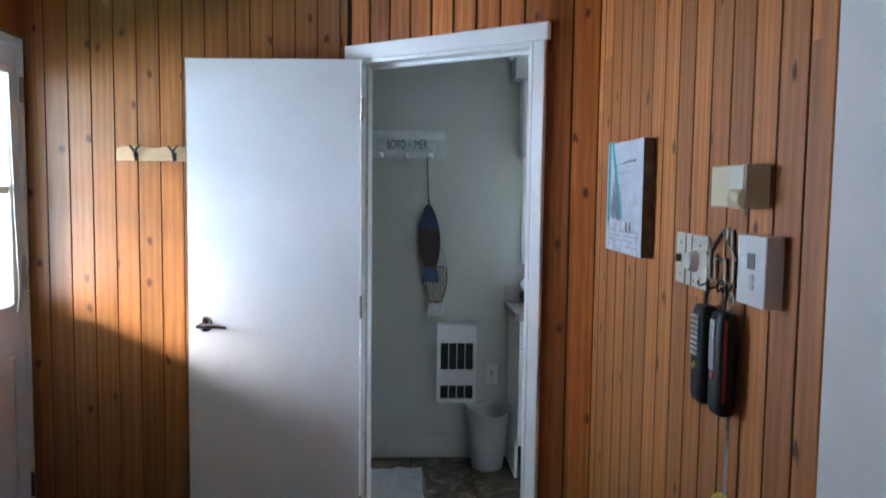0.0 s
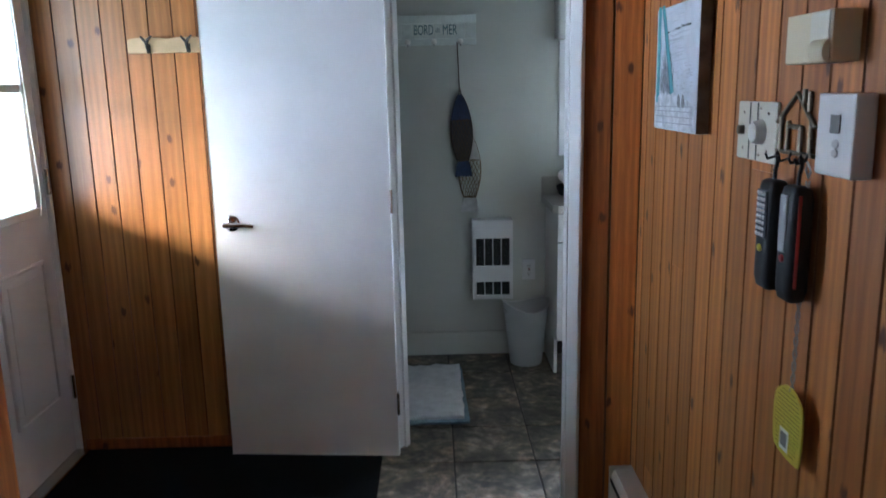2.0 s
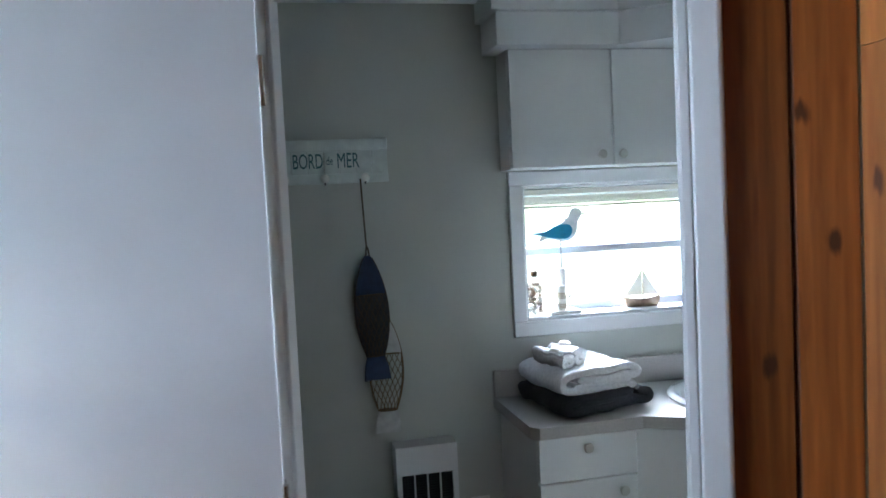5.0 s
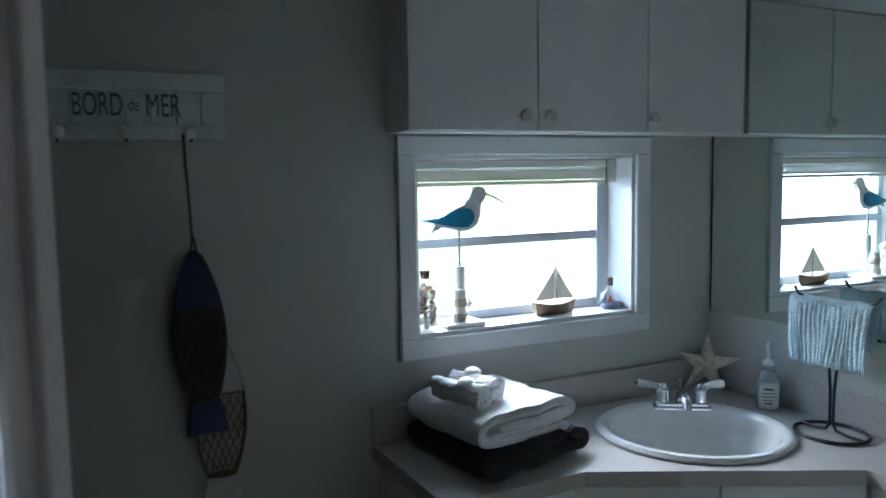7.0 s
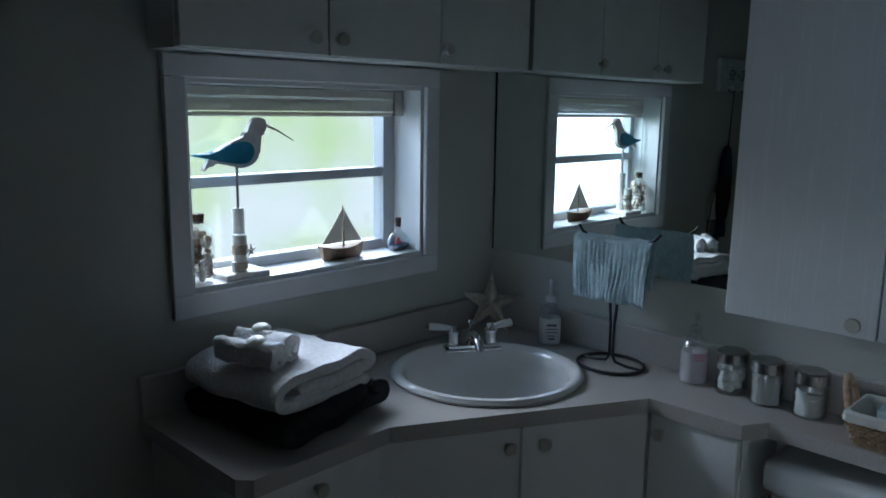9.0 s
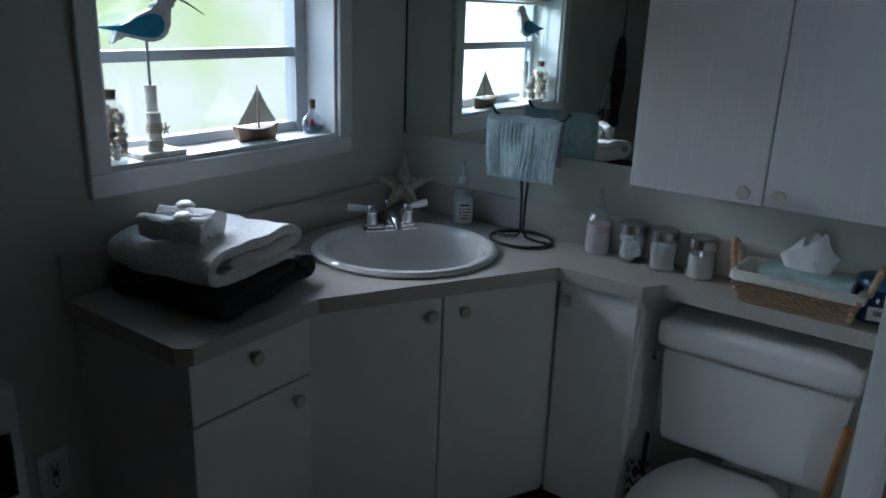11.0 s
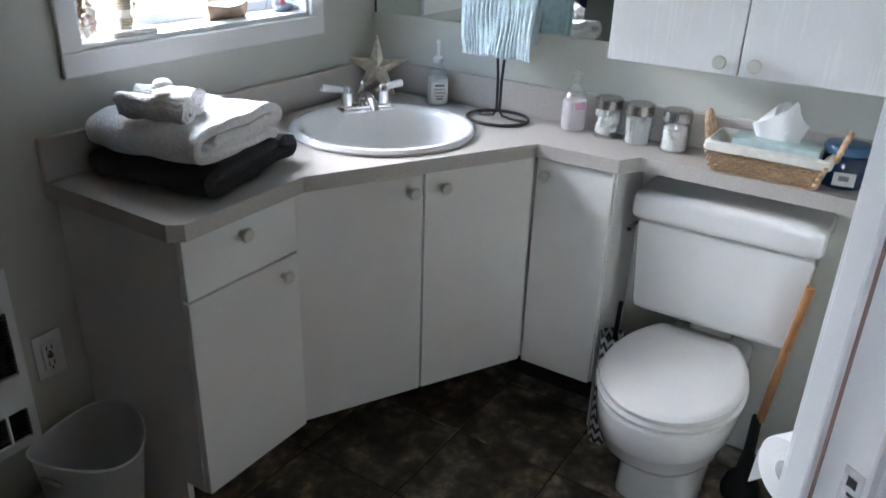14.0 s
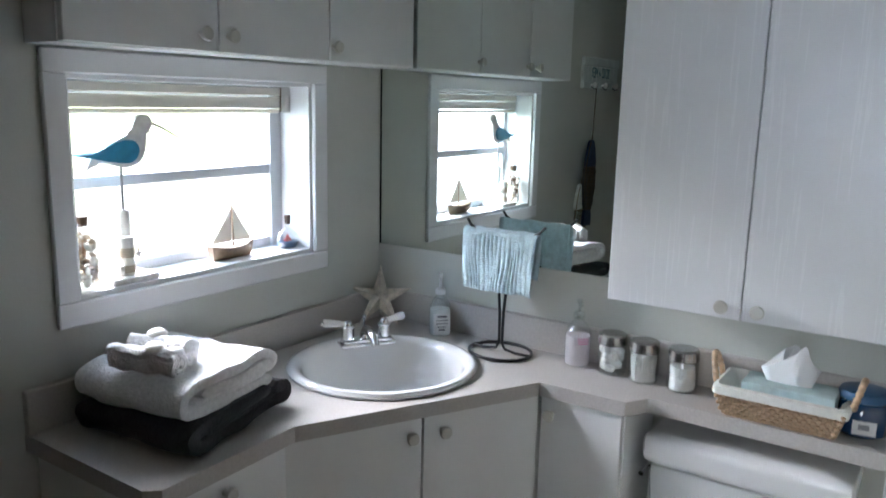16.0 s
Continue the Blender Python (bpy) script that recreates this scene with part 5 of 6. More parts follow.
def shore_bird():
    def grown(points):
        return smooth_loop([(x * 1.16, 0.330 + (z - 0.332) * 1.14) for x, z in points])

    b = thing("bird_ornament", pose(1.092, 4.755, SILL), "wooden shore bird with a blue wing on white posts", "ornament")
    part("base", block(-0.062, -0.052, 0, 0.062, 0.052, 0.014, 0.003), M_DRIFT, b)
    part("post", tube([(0.010, 0.008, 0.012), (0.010, 0.008, 0.168)], 0.0145, 14), M_DRIFT, b, "", True)
    p2 = part("short_post", tube([(-0.003, -0.016, 0.012), (-0.003, -0.016, 0.106)], 0.0175, 14), M_DRIFT, b, "", True)
    part("knuckle", tube([(-0.022, -0.022, 0.012), (-0.022, -0.022, 0.040)], 0.008, 10), M_DRIFT, b, "", True)
    for z in (0.024, 0.030, 0.036, 0.060, 0.066, 0.072, 0.078):
        part("twine", tube([(-0.003 + 0.0188 * math.cos(a), -0.016 + 0.0188 * math.sin(a), z) for a in [2 * math.pi * k / 18 for k in range(18)]], 0.0022, 6, True), M_TWINE, p2, "wound twine", True)
    part("star", moved(join(*[tube([(0, 0, 0), (0.020 * math.sin(a), 0, 0.020 * math.cos(a))], [0.005, 0.001], 6) for a in [2 * math.pi * k / 5 for k in range(5)]]), pose(0.026, -0.020, 0.062, 0, 0, 20)), M_DRIFT, b, "small starfish", True)
    part("rod", tube([(0.010, 0.008, 0.16), (0.010, 0.008, 0.290)], 0.0036, 8), mat("rod_grey", (0.30, 0.30, 0.31), 0.5), b, "thin rod", True)
    body = grown([(-0.070, 0.276), (-0.050, 0.290), (-0.018, 0.286), (0.016, 0.279), (0.044, 0.286), (0.062, 0.306), (0.066, 0.332), (0.070, 0.352), (0.084, 0.364), (0.082, 0.378), (0.066, 0.388), (0.048, 0.384), (0.038, 0.368), (0.030, 0.350), (0.008, 0.340), (-0.024, 0.326), (-0.056, 0.304)])
    part("body", moved(outline_plate(body, 0.017, 0.005), pose(0, 0.008, 0)), mat("bird_grey", (0.78, 0.77, 0.73), 0.7, var=0.12, scale=40), b, "grey-white body", True)
    wing = grown([(-0.092, 0.309), (-0.056, 0.300), (-0.020, 0.292), (0.018, 0.288), (0.038, 0.296), (0.046, 0.314), (0.040, 0.330), (0.020, 0.336), (-0.016, 0.328), (-0.050, 0.314)])
    m_w = mat("wing_blue", (0.022, 0.26, 0.40), 0.55, var=0.15, scale=50)
    part("wing", moved(outline_plate(wing, 0.006, 0.0015), pose(0, -0.0035, 0)), m_w, b, "turquoise-blue wing", True)
    part("wing", moved(outline_plate(wing, 0.006, 0.0015), pose(0, 0.0195, 0)), m_w, b, "turquoise-blue wing", True)
    part("beak", tube([(0.094, 0.008, 0.375), (0.128, 0.008, 0.362), (0.180, 0.008, 0.334)], [0.0036, 0.0026, 0.0012], 8), mat("beak_brown", (0.12, 0.09, 0.06), 0.6), b, "long thin beak", True)


def sail_boat():
    s = thing("toy_sailboat", pose(1.422, 4.752, SILL), "small wooden sailboat with cream cloth sails", "ornament")
    bm = bmesh.new()
    rows = []
    for k in range(13):
        f = k / 12
        x = -0.078 + 0.156 * f
        w = 0.024 * math.sin(math.pi * min(1, 0.12 + f * 0.95)) ** 0.7
        top = 0.034 + 0.010 * (2 * f - 1) ** 2
        rows.append([bm.verts.new((x, -w, top)), bm.verts.new((x * 0.9, -w * 0.7, 0.012)), bm.verts.new((x * 0.82, 0, 0.0)), bm.verts.new((x * 0.9, w * 0.7, 0.012)), bm.verts.new((x, w, top))])
    for a, b in zip(rows, rows[1:]):
        for i in range(4):
            bm.faces.new((a[i], a[i + 1], b[i + 1], b[i]))
        bm.faces.new((a[0], b[0], b[4], a[4]))
    bm.faces.new(rows[0])
    bm.faces.new(list(reversed(rows[-1])))
    bmesh.ops.recalc_face_normals(bm, faces=bm.faces[:])
    part("hull", bm, mat("boat_wood", (0.26, 0.18, 0.12), 0.75, var=0.3, scale=40, bump=0.3), s, "weathered brown hull", True)
    part("mast", tube([(0.004, 0, 0.030), (0.002, 0, 0.152)], [0.003, 0.002], 8), mat("mast_wood", (0.3, 0.2, 0.13), 0.7), s, "", True)
    m_s = mat("sail_cloth", (0.82, 0.80, 0.74), 0.9, var=0.05, scale=40)
    thin_cloth(m_s, (0.74, 0.72, 0.66), 0.09)
    part("sail", outline_plate([(-0.001, 0.048), (-0.001, 0.140), (-0.036, 0.092), (-0.072, 0.046)], 0.0016), m_s, s, "cream jib")
    part("sail", outline_plate([(0.006, 0.048), (0.070, 0.046), (0.034, 0.096), (0.006, 0.142)], 0.0016), m_s, s, "cream mainsail")


def ship_bottle():
    b = thing("glass_bottle", pose(1.630, 4.748, SILL), "small flat glass bottle with a red ship and a cork", "bottle")
    part("glass", lathe([(0, 0.001), (0.030, 0.001), (0.040, 0.010), (0.041, 0.028), (0.030, 0.048), (0.014, 0.058), (0.010, 0.064), (0.010, 0.080)], 28, 1.0, 0.6), M_GLASSJ, b, "", True)
    part("sea", lathe([(0, 0.003), (0.029, 0.003), (0.037, 0.012), (0.037, 0.020), (0, 0.020)], 24, 1.0, 0.6), mat("bottle_blue", (0.03, 0.07, 0.16), 0.4), b, "dark blue filling", True)
    part("ship", join(block(-0.012, -0.004, 0.020, 0.012, 0.004, 0.026), outline_plate([(-0.010, 0.027), (0.010, 0.027), (0.0, 0.044)], 0.002)), mat("ship_red", (0.45, 0.03, 0.03), 0.5), b, "tiny red ship")
    part("cork", tube([(0, 0, 0.072), (0, 0, 0.098)], [0.008, 0.0095], 14), mat("cork_dark", (0.06, 0.04, 0.03), 0.9), b, "", True)


def shell_jar():
    j = thing("shell_jar", pose(0.986, 4.750, SILL), "corked glass bottle filled with seashells", "jar")
    part("glass", lathe([(0, 0.001), (0.033, 0.001), (0.036, 0.006), (0.036, 0.118), (0.024, 0.132), (0.016, 0.138), (0.016, 0.150)], 26), M_GLASSJ, j, "", True)
    rnd = random.Random(11)
    for tone, nm in (((0.60, 0.46, 0.33), "shells"), ((0.72, 0.66, 0.58), "pale_shells"), ((0.30, 0.18, 0.11), "dark_shells")):
        bm = bmesh.new()
        for k in range(20):
            a, q = rnd.uniform(0, 6.28), 0.016 + 0.008 * rnd.random()
            m = Matrix.LocRotScale((q * math.cos(a), q * math.sin(a), 0.014 + 0.105 * rnd.random()), Euler((rnd.uniform(0, 3), rnd.uniform(0, 3), 0)), (1, 0.75, 0.5))
            bmesh.ops.create_icosphere(bm, subdivisions=2, radius=rnd.uniform(0.010, 0.014), matrix=m)
        part(nm, bm, mat("shell_tone", tone, 0.5, var=0.2, scale=90), j, "mixed small seashells", True)
    part("cork", tube([(0, 0, 0.143), (0, 0, 0.166)], [0.012, 0.015], 14), mat("cork", (0.10, 0.06, 0.035), 0.9), j, "", True)


shore_bird()
sail_boat()
ship_bottle()
shell_jar()


# ---- window wall: sign, fish, heater, socket ----
def sea_sign():
    yw = YB - 0.001
    s = thing("wall_sign", pose(0.228, yw, 1.696), "whitewashed plank sign with three knobs reading BORD de MER", "sign")
    w, h = 0.440, 0.150
    m_w = mat("whitewash", (0.71, 0.76, 0.73), 0.75, var=0.08, scale=30, bump=0.3)
    part("rail", block(-w / 2, -0.020, h - 0.040, w / 2, 0, h, 0.002), m_w, s)
    part("rail", block(-w / 2, -0.020, 0, w / 2, 0, 0.034, 0.002), m_w, s)
    n = 8
    for i in range(n):
        a = -w / 2 + w * i / n
        part("slat", block(a + 0.001, -0.014, 0.0345, a + w / n - 0.001, 0, h - 0.0405, 0.0012), m_w, s)
    ink = mat("sign_ink", (0.05, 0.16, 0.18), 0.7, var=0.2, scale=60)
    for txt, x0, x1, hh in (("BORD", -0.103, -0.003, 0.050), ("de", 0.009, 0.032, 0.028), ("MER", 0.047, 0.121, 0.050)):
        bm = letters(txt, 0.06)
        xs = [v.co.x for v in bm.verts]
        ys = [v.co.y for v in bm.verts]
        kx, ky = (x1 - x0) / (max(xs) - min(xs)), hh / (max(ys) - min(ys))
        cx, cy = (max(xs) + min(xs)) / 2, (max(ys) + min(ys)) / 2
        for v in bm.verts:
            v.co = Vector(((v.co.x - cx) * kx, (v.co.y - cy) * ky, v.co.z))
        part("lettering", bm, ink, s, "dark teal painted words", False, pose((x0 + x1) / 2, -0.0150, 0.078, 90, 0, 0))
    for x in (-0.136, 0.0, 0.136):
        k = part("knob", lathe([(0, 0.036), (0.008, 0.0345), (0.014, 0.029), (0.0155, 0.023), (0.012, 0.017), (0.006, 0.013), (0.005, 0.0)], 20), mat("porcelain_knob", (0.88, 0.87, 0.82), 0.06, coat=0.5), s, "white porcelain knob", True, pose(x, -0.020, 0.016, 90, 0, 0))
        part("hook", tube([(0, 0.004, 0.004), (0, -0.012, 0.006), (0, -0.020, 0.018), (0, -0.016, 0.030)], 0.0025, 8), M_BLACK, k, "", True)


def fish(name, m, L, W, head, net, tail, label, rope_up, hollow=False):
    f = thing(name, m, label, "ornament", "hanging wooden fish")

    def half(s):
        return W / 2 * (math.sin(math.pi * min(1, max(0, s * 1.04 + 0.03))) ** 0.75)

    def body(s0, s1, t, n=10):
        ss = [s0 + (s1 - s0) * k / n for k in range(n + 1)]
        pts = [(half(s), -s * L) for s in ss] + [(-half(s), -s * L) for s in reversed(ss)]
        return outline_plate(list(reversed(pts)), t, 0.004)

    part("head", body(0.0, 0.31, 0.024), head, f, "", True)
    if hollow:
        ss = [0.31 + 0.49 * k / 14 for k in range(15)]
        part("frame", tube([(half(q), 0, -q * L) for q in ss] + [(-half(q), 0, -q * L) for q in reversed(ss)], 0.0036, 8, True), M_NET, f, "twine-wound wire frame", True)
    else:
        part("body", body(0.311, 0.80, 0.022), net, f, "", True)
    x = half(0.80)
    part("tail", outline_plate(list(reversed([(x, -0.801 * L), (x + W * 0.10, -0.88 * L), (W * 0.42, -L), (0.0, -0.985 * L), (-W * 0.40, -L), (-x - W * 0.08, -0.88 * L), (-x, -0.801 * L)])), 0.018, 0.004), tail, f)
    ropes = []
    for s in (0.31, 0.80):
        h = half(s) + 0.001
        ropes.append(tube([(h * math.cos(a), 0.0145 * math.sin(a), -s * L) for a in [2 * math.pi * k / 24 for k in range(24)]], 0.003, 6, True))
    for k in range(-3, 6):
        for sg in (-1, 1):
            pts = []
            for q in range(13):
                s = 0.31 + 0.49 * q / 12
                u = (k / 3 + sg * (q / 12 - 0.5) * 1.6)
                if -1 <= u <= 1:
                    pts.append((u * half(s), -0.0135, -s * L))
            if len(pts) > 2:
                ropes.append(tube(pts, 0.0016, 5))
    for sg in (-1, 1):
        ropes.append(tube([(sg * (half(0.02 + 0.78 * q / 12) + 0.001), -0.006, -(0.02 + 0.78 * q / 12) * L) for q in range(13)], 0.0026, 6))
    part("netting", join(*ropes), mat("pouch_twine", (0.20, 0.13, 0.065), 0.95, var=0.3, scale=120) if hollow else M_NET, f, "brown twine netting", True)
    part("rope", join(tube([(-0.006, -0.002, -0.01), (0.0, -0.004, 0.03), (0.0, -0.006, rope_up)], 0.0032, 7), tube([(0.008, -0.002, -0.012), (0.004, -0.006, 0.028), (0.0, -0.004, 0.032)], 0.003, 7)), mat("dark_rope", (0.10, 0.08, 0.055), 0.95, var=0.3, scale=200), f, "", True)


sea_sign()
m_navy = mat("navy_wood", (0.012, 0.028, 0.085), 0.6, var=0.25, scale=40)
m_bluegrey = mat("blue_grey_wood", (0.034, 0.033, 0.038), 0.7, var=0.3, scale=40)
m_wht = mat("white_wood", (0.62, 0.62, 0.60), 0.7, var=0.12, scale=40)
fish("wooden_fish", pose(0.356, YB - 0.038, 1.444, 0, -2, 0), 0.434, 0.114, m_navy, m_bluegrey, m_navy, "navy wooden fish wrapped in brown net, hung from a knob", 0.264)
fish("wooden_fish", pose(0.408, YB - 0.016, 1.225, 0, 1, 0), 0.410, 0.118, m_wht, m_wht, m_wht, "white fish with an open twine net body beside a navy one", 0.02, True)


def wall_heater():
    h = thing("wall_heater", pose(0.521, YB - 0.001, 0.340), "white fan-forced wall heater with dark grilles", "heater")
    w, t = 0.217, 0.088
    g = [(-w / 2 + 0.018, 0.186, w / 2 - 0.018, 0.338), (-w / 2 + 0.018, 0.022, w / 2 - 0.018, 0.098)]
    part("cover", moved(holed(w, 0.437, t, [(a + w / 2, z0, b + w / 2, z1) for a, z0, b, z1 in g]), pose(-w / 2, -t, 0)), M_WHITE, h)
    for a, z0, b, z1 in g:
        part("grille_back", block(a, -t + 0.022, z0, b, -t + 0.026, z1), M_DARK, h, "dark grille")
        n = int((z1 - z0) / 0.0085)
        for i in range(n):
            part("louver", block(a, -t + 0.006, z0 + (i + 0.25) * (z1 - z0) / n, b, -t + 0.014, z0 + (i + 0.55) * (z1 - z0) / n), M_BLACKPL, h)
        for k in (1, 2, 3):
            x = a + (b - a) * k / 4
            part("bar", block(x - 0.0025, -t + 0.001, z0, x + 0.0025, -t + 0.012, z1), M_WHITE, h)


wall_heater()


def socket(m, label, hot=True):
    s = thing("wall_socket", m, label, "socket")
    part("plate", block(-0.036, -0.006, -0.058, 0.036, 0, 0.058, 0.003, 2), M_PLASTIC, s)
    f = part("face", block(-0.017, -0.009, -0.034, 0.017, -0.004, 0.034, 0.001), M_PLASTIC, s)
    for z in (-0.021, 0.021):
        part("slot", block(-0.0075, -0.0100, z - 0.005, -0.005, -0.0088, z + 0.006), M_DARK, f)
        part("slot", block(0.005, -0.0100, z - 0.005, 0.0075, -0.0088, z + 0.006), M_DARK, f)
        part("slot", block(-0.0025, -0.0100, z - 0.014, 0.0025, -0.0088, z - 0.009), M_DARK, f)
    part("test_button", block(-0.006, -0.0105, -0.005, 0.006, -0.0088, -0.0005), M_DARK, f)
    part("reset_button", block(-0.006, -0.0105, 0.0005, 0.006, -0.0088, 0.005), mat("reset_red", (0.35, 0.03, 0.02), 0.5), f, "red button")


socket(pose(0.726, YB - 0.001, 0.484), "white wall socket with test buttons over the waste bin")
shell("baseboard", block(-1.4, YB - 0.014, 0.0, 0.815, YB - 0.001, 0.135, 0.004), M_WALL, "painted baseboard along the window wall", "baseboard")


# ---- on the bathroom floor ----
def waste_bin():
    m = thin_cloth(mat("translucent_plastic", (0.78, 0.79, 0.79), 0.35, var=0.02), (0.80, 0.82, 0.82), 0.55)
    nt = m.node_tree
    sheer = nt.nodes.new("ShaderNodeBsdfTransparent")
    mixer = nt.nodes.new("ShaderNodeMixShader")
    mixer.inputs["Fac"].default_value = 0.24
    last = nt.nodes["Material Output"].inputs["Surface"]
    nt.links.new(last.links[0].from_socket, mixer.inputs[1])
    nt.links.new(sheer.outputs["BSDF"], mixer.inputs[2])
    nt.links.new(mixer.outputs["Shader"], last)
    w = thing("waste_bin", pose(0.690, 4.530, 0), "frosted white plastic waste bin on the tile floor", "waste bin")
    bm = bmesh.new()
    prof = [(0.0, 0.004), (0.082, 0.003), (0.086, 0.008), (0.098, 0.12), (0.112, 0.24), (0.122, 0.325), (0.127, 0.333), (0.124, 0.335), (0.118, 0.325), (0.108, 0.24), (0.094, 0.12), (0.082, 0.012), (0.0, 0.010)]
    bm = lathe(prof, 40)
    for v in bm.verts:
        if v.co.z > 0.1:
            a = math.atan2(v.co.y, v.co.x)
            v.co.z += (0.022 * math.cos(2 * (a - radians(15)))) * (v.co.z / 0.335) ** 3
    part("bucket", bm, m, w, "", True)
    for turn in (15, 195):
        grip = [(0.030 * math.cos(q), 0.0, 0.0085 * math.sin(q)) for q in [2 * math.pi * k / 24 for k in range(24)]]
        part("hand_grip", tube(grip, 0.0028, 6, True), m, w, "moulded oval hand grip", True, pose(0, 0, 0.302, 0, 0, turn + 90) @ pose(0, -0.1195, 0))
    rim = [(0.1255 * math.cos(a), 0.1255 * math.sin(a), 0.3345 + 0.0218 * math.cos(2 * (a - radians(15)))) for a in [2 * math.pi * k / 40 for k in range(40)]]
    part("rim", tube(rim, 0.0032, 8, True), M_PLASTIC, w, "rolled rim", True)


waste_bin()


def floor_towels():
    a = thing("bath_mat", pose(0.063, 4.096, 0.001, 0, 0, 1), "blue-grey bath mat on the tiles under a white towel", "bath mat")
    part("mat", rbox(0.56, 0.70, 0.016, 0.007, 16, 0.003, 9, 4.0), mat("blue_grey_mat", (0.18, 0.26, 0.31), 0.95, var=0.15, scale=40, bump=0.8, bump_scale=300), a, "", True)
    b = thing("floor_towel", pose(0.055, 4.100, 0.016, 0, 0, 0), "folded white towel laid on the bath mat", "towel")
    part("cloth", rbox(0.54, 0.655, 0.024, 0.010, 34, 0.0125, 17, 7.0), mat("grey_white_terry", (0.66, 0.68, 0.68), 0.95, var=0.1, scale=30, bump=0.9, bump_scale=220), b, "", True)


floor_towels()


def loft(sections, segs=40, rear=1.0):
    """Stacked superellipses: (z, centre x, half length, half width, power)."""
    bm = bmesh.new()
    rows = []
    for z, xc, a, b, p in sections:
        row = []
        for k in range(segs):
            t = 2 * math.pi * k / segs
            c, s = math.cos(t), math.sin(t)
            q = p * (rear if c < 0 else 1.0)
            row.append(bm.verts.new((xc + a * math.copysign(abs(c) ** (2 / q), c), b * math.copysign(abs(s) ** (2 / q), s), z)))
        rows.append(row)
    for r0, r1 in zip(rows, rows[1:]):
        for k in range(segs):
            bm.faces.new((r0[k], r0[(k + 1) % segs], r1[(k + 1) % segs], r1[k]))
    bm.faces.new(list(reversed(rows[0])))
    bm.faces.new(rows[-1])
    bmesh.ops.recalc_face_normals(bm, faces=bm.faces[:])
    return bm


def toilet():
    t = thing("toilet", pose(XR - 0.008, 3.448, 0.001, 0, 0, 180), "white two-piece ceramic toilet with its lid closed", "toilet")
    bowl = [(0.0, 0.255, 0.142, 0.114, 5), (0.006, 0.255, 0.145, 0.116, 5), (0.09, 0.258, 0.145, 0.110, 4.5), (0.155, 0.262, 0.150, 0.104, 4), (0.175, 0.268, 0.158, 0.106, 3.2), (0.190, 0.285, 0.185, 0.122, 2.7), (0.215, 0.312, 0.215, 0.146, 2.4), (0.26, 0.335, 0.237, 0.166, 2.3), (0.30, 0.343, 0.244, 0.174, 2.25), (0.306, 0.344, 0.249, 0.179, 2.25), (0.36, 0.348, 0.253, 0.184, 2.25), (0.384, 0.348, 0.252, 0.183, 2.25), (0.389, 0.348, 0.246, 0.178, 2.25)]
    part("bowl", loft(bowl, 48), M_CERAMIC, t, "", True, pose(0, -0.014, 0) @ Matrix.Diagonal((1, 0.95, 1, 1)))
    part("rear_deck", rbox(0.150, 0.24, 0.180, 0.03, 8), M_CERAMIC, t, "", True, pose(0.085, 0, 0.21))
    # seat and lid: rounded front, sides drawn in to a straight back edge
    def lid_plate(sections):
        unit = [(math.cos(q), math.sin(q)) for q in [math.pi * k / 36 - math.pi / 2 for k in range(37)]]
        back = [(-k / 9, 1 - 0.40 * (k / 9) ** 2.1) for k in range(1, 9)] + [(-0.985, 0.60), (-1.0, 0.54)]
        loop = unit + back + [(-1.0, 0.0)] + [(u, -v) for u, v in reversed(back)]
        bm = bmesh.new()
        rows = [[bm.verts.new((xc + a * u, b * v, z)) for u, v in loop] for z, xc, a, b in sections]
        for r0, r1 in zip(rows, rows[1:]):
            for k in range(len(loop)):
                bm.faces.new((r0[k], r0[(k + 1) % len(loop)], r1[(k + 1) % len(loop)], r1[k]))
        bm.faces.new(list(reversed(rows[0])))
        bm.faces.new(rows[-1])
        bmesh.ops.recalc_face_normals(bm, faces=bm.faces[:])
        return bm

    shift = pose(0, -0.014, 0)
    part("seat", lid_plate([(0.391, 0.372, 0.220, 0.176), (0.394, 0.372, 0.226, 0.181), (0.402, 0.372, 0.227, 0.182), (0.406, 0.372, 0.222, 0.178)]), M_PLASTIC, t, "white seat", True, shift)
    part("lid", lid_plate([(0.4075, 0.366, 0.219, 0.170), (0.410, 0.366, 0.224, 0.175), (0.421, 0.366, 0.225, 0.176), (0.428, 0.366, 0.218, 0.170), (0.432, 0.366, 0.204, 0.157), (0.434, 0.366, 0.16, 0.12)]), M_PLASTIC, t, "closed white lid", True, shift)
    part("tank_neck", block(0.020, -0.060, 0.385, 0.066, 0.060, 0.460, 0.008, 2), M_CERAMIC, t, "", True)
    for sy in (-1, 1):
        part("hinge_cap", rbox(0.03, 0.045, 0.018, 0.008, 4), M_PLASTIC, t, "", True, pose(0.140, sy * 0.075 - 0.014, 0.402))
    tank = rbox(0.165, 0.455, 0.275, 0.022, 10)
    for v in tank.verts:
        f = v.co.z / 0.275
        v.co.y *= 0.925 + 0.075 * f
        v.co.x = (v.co.x + 0.0825) * (0.90 + 0.10 * f) - 0.0825
    part("tank", tank, M_CERAMIC, t, "", True, pose(0.0945, 0, 0.452))
    part("tank_lid", rbox(0.190, 0.482, 0.084, 0.024, 10), M_CERAMIC, t, "", True, pose(0.098, 0, 0.728))
    fh = part("flush_handle", lathe([(0, 0.012), (0.011, 0.011), (0.013, 0.0), (0, 0)], 16), M_CHROME, t, "chrome flush lever", True, pose(0.110, -0.2285, 0.692, 90, 0, 0))
    part("lever", tube([(0, 0, 0.012), (0.02, 0.002, 0.015), (0.062, -0.002, 0.014)], [0.006, 0.005, 0.0065], 10), M_CHROME, fh, "", True)


toilet()


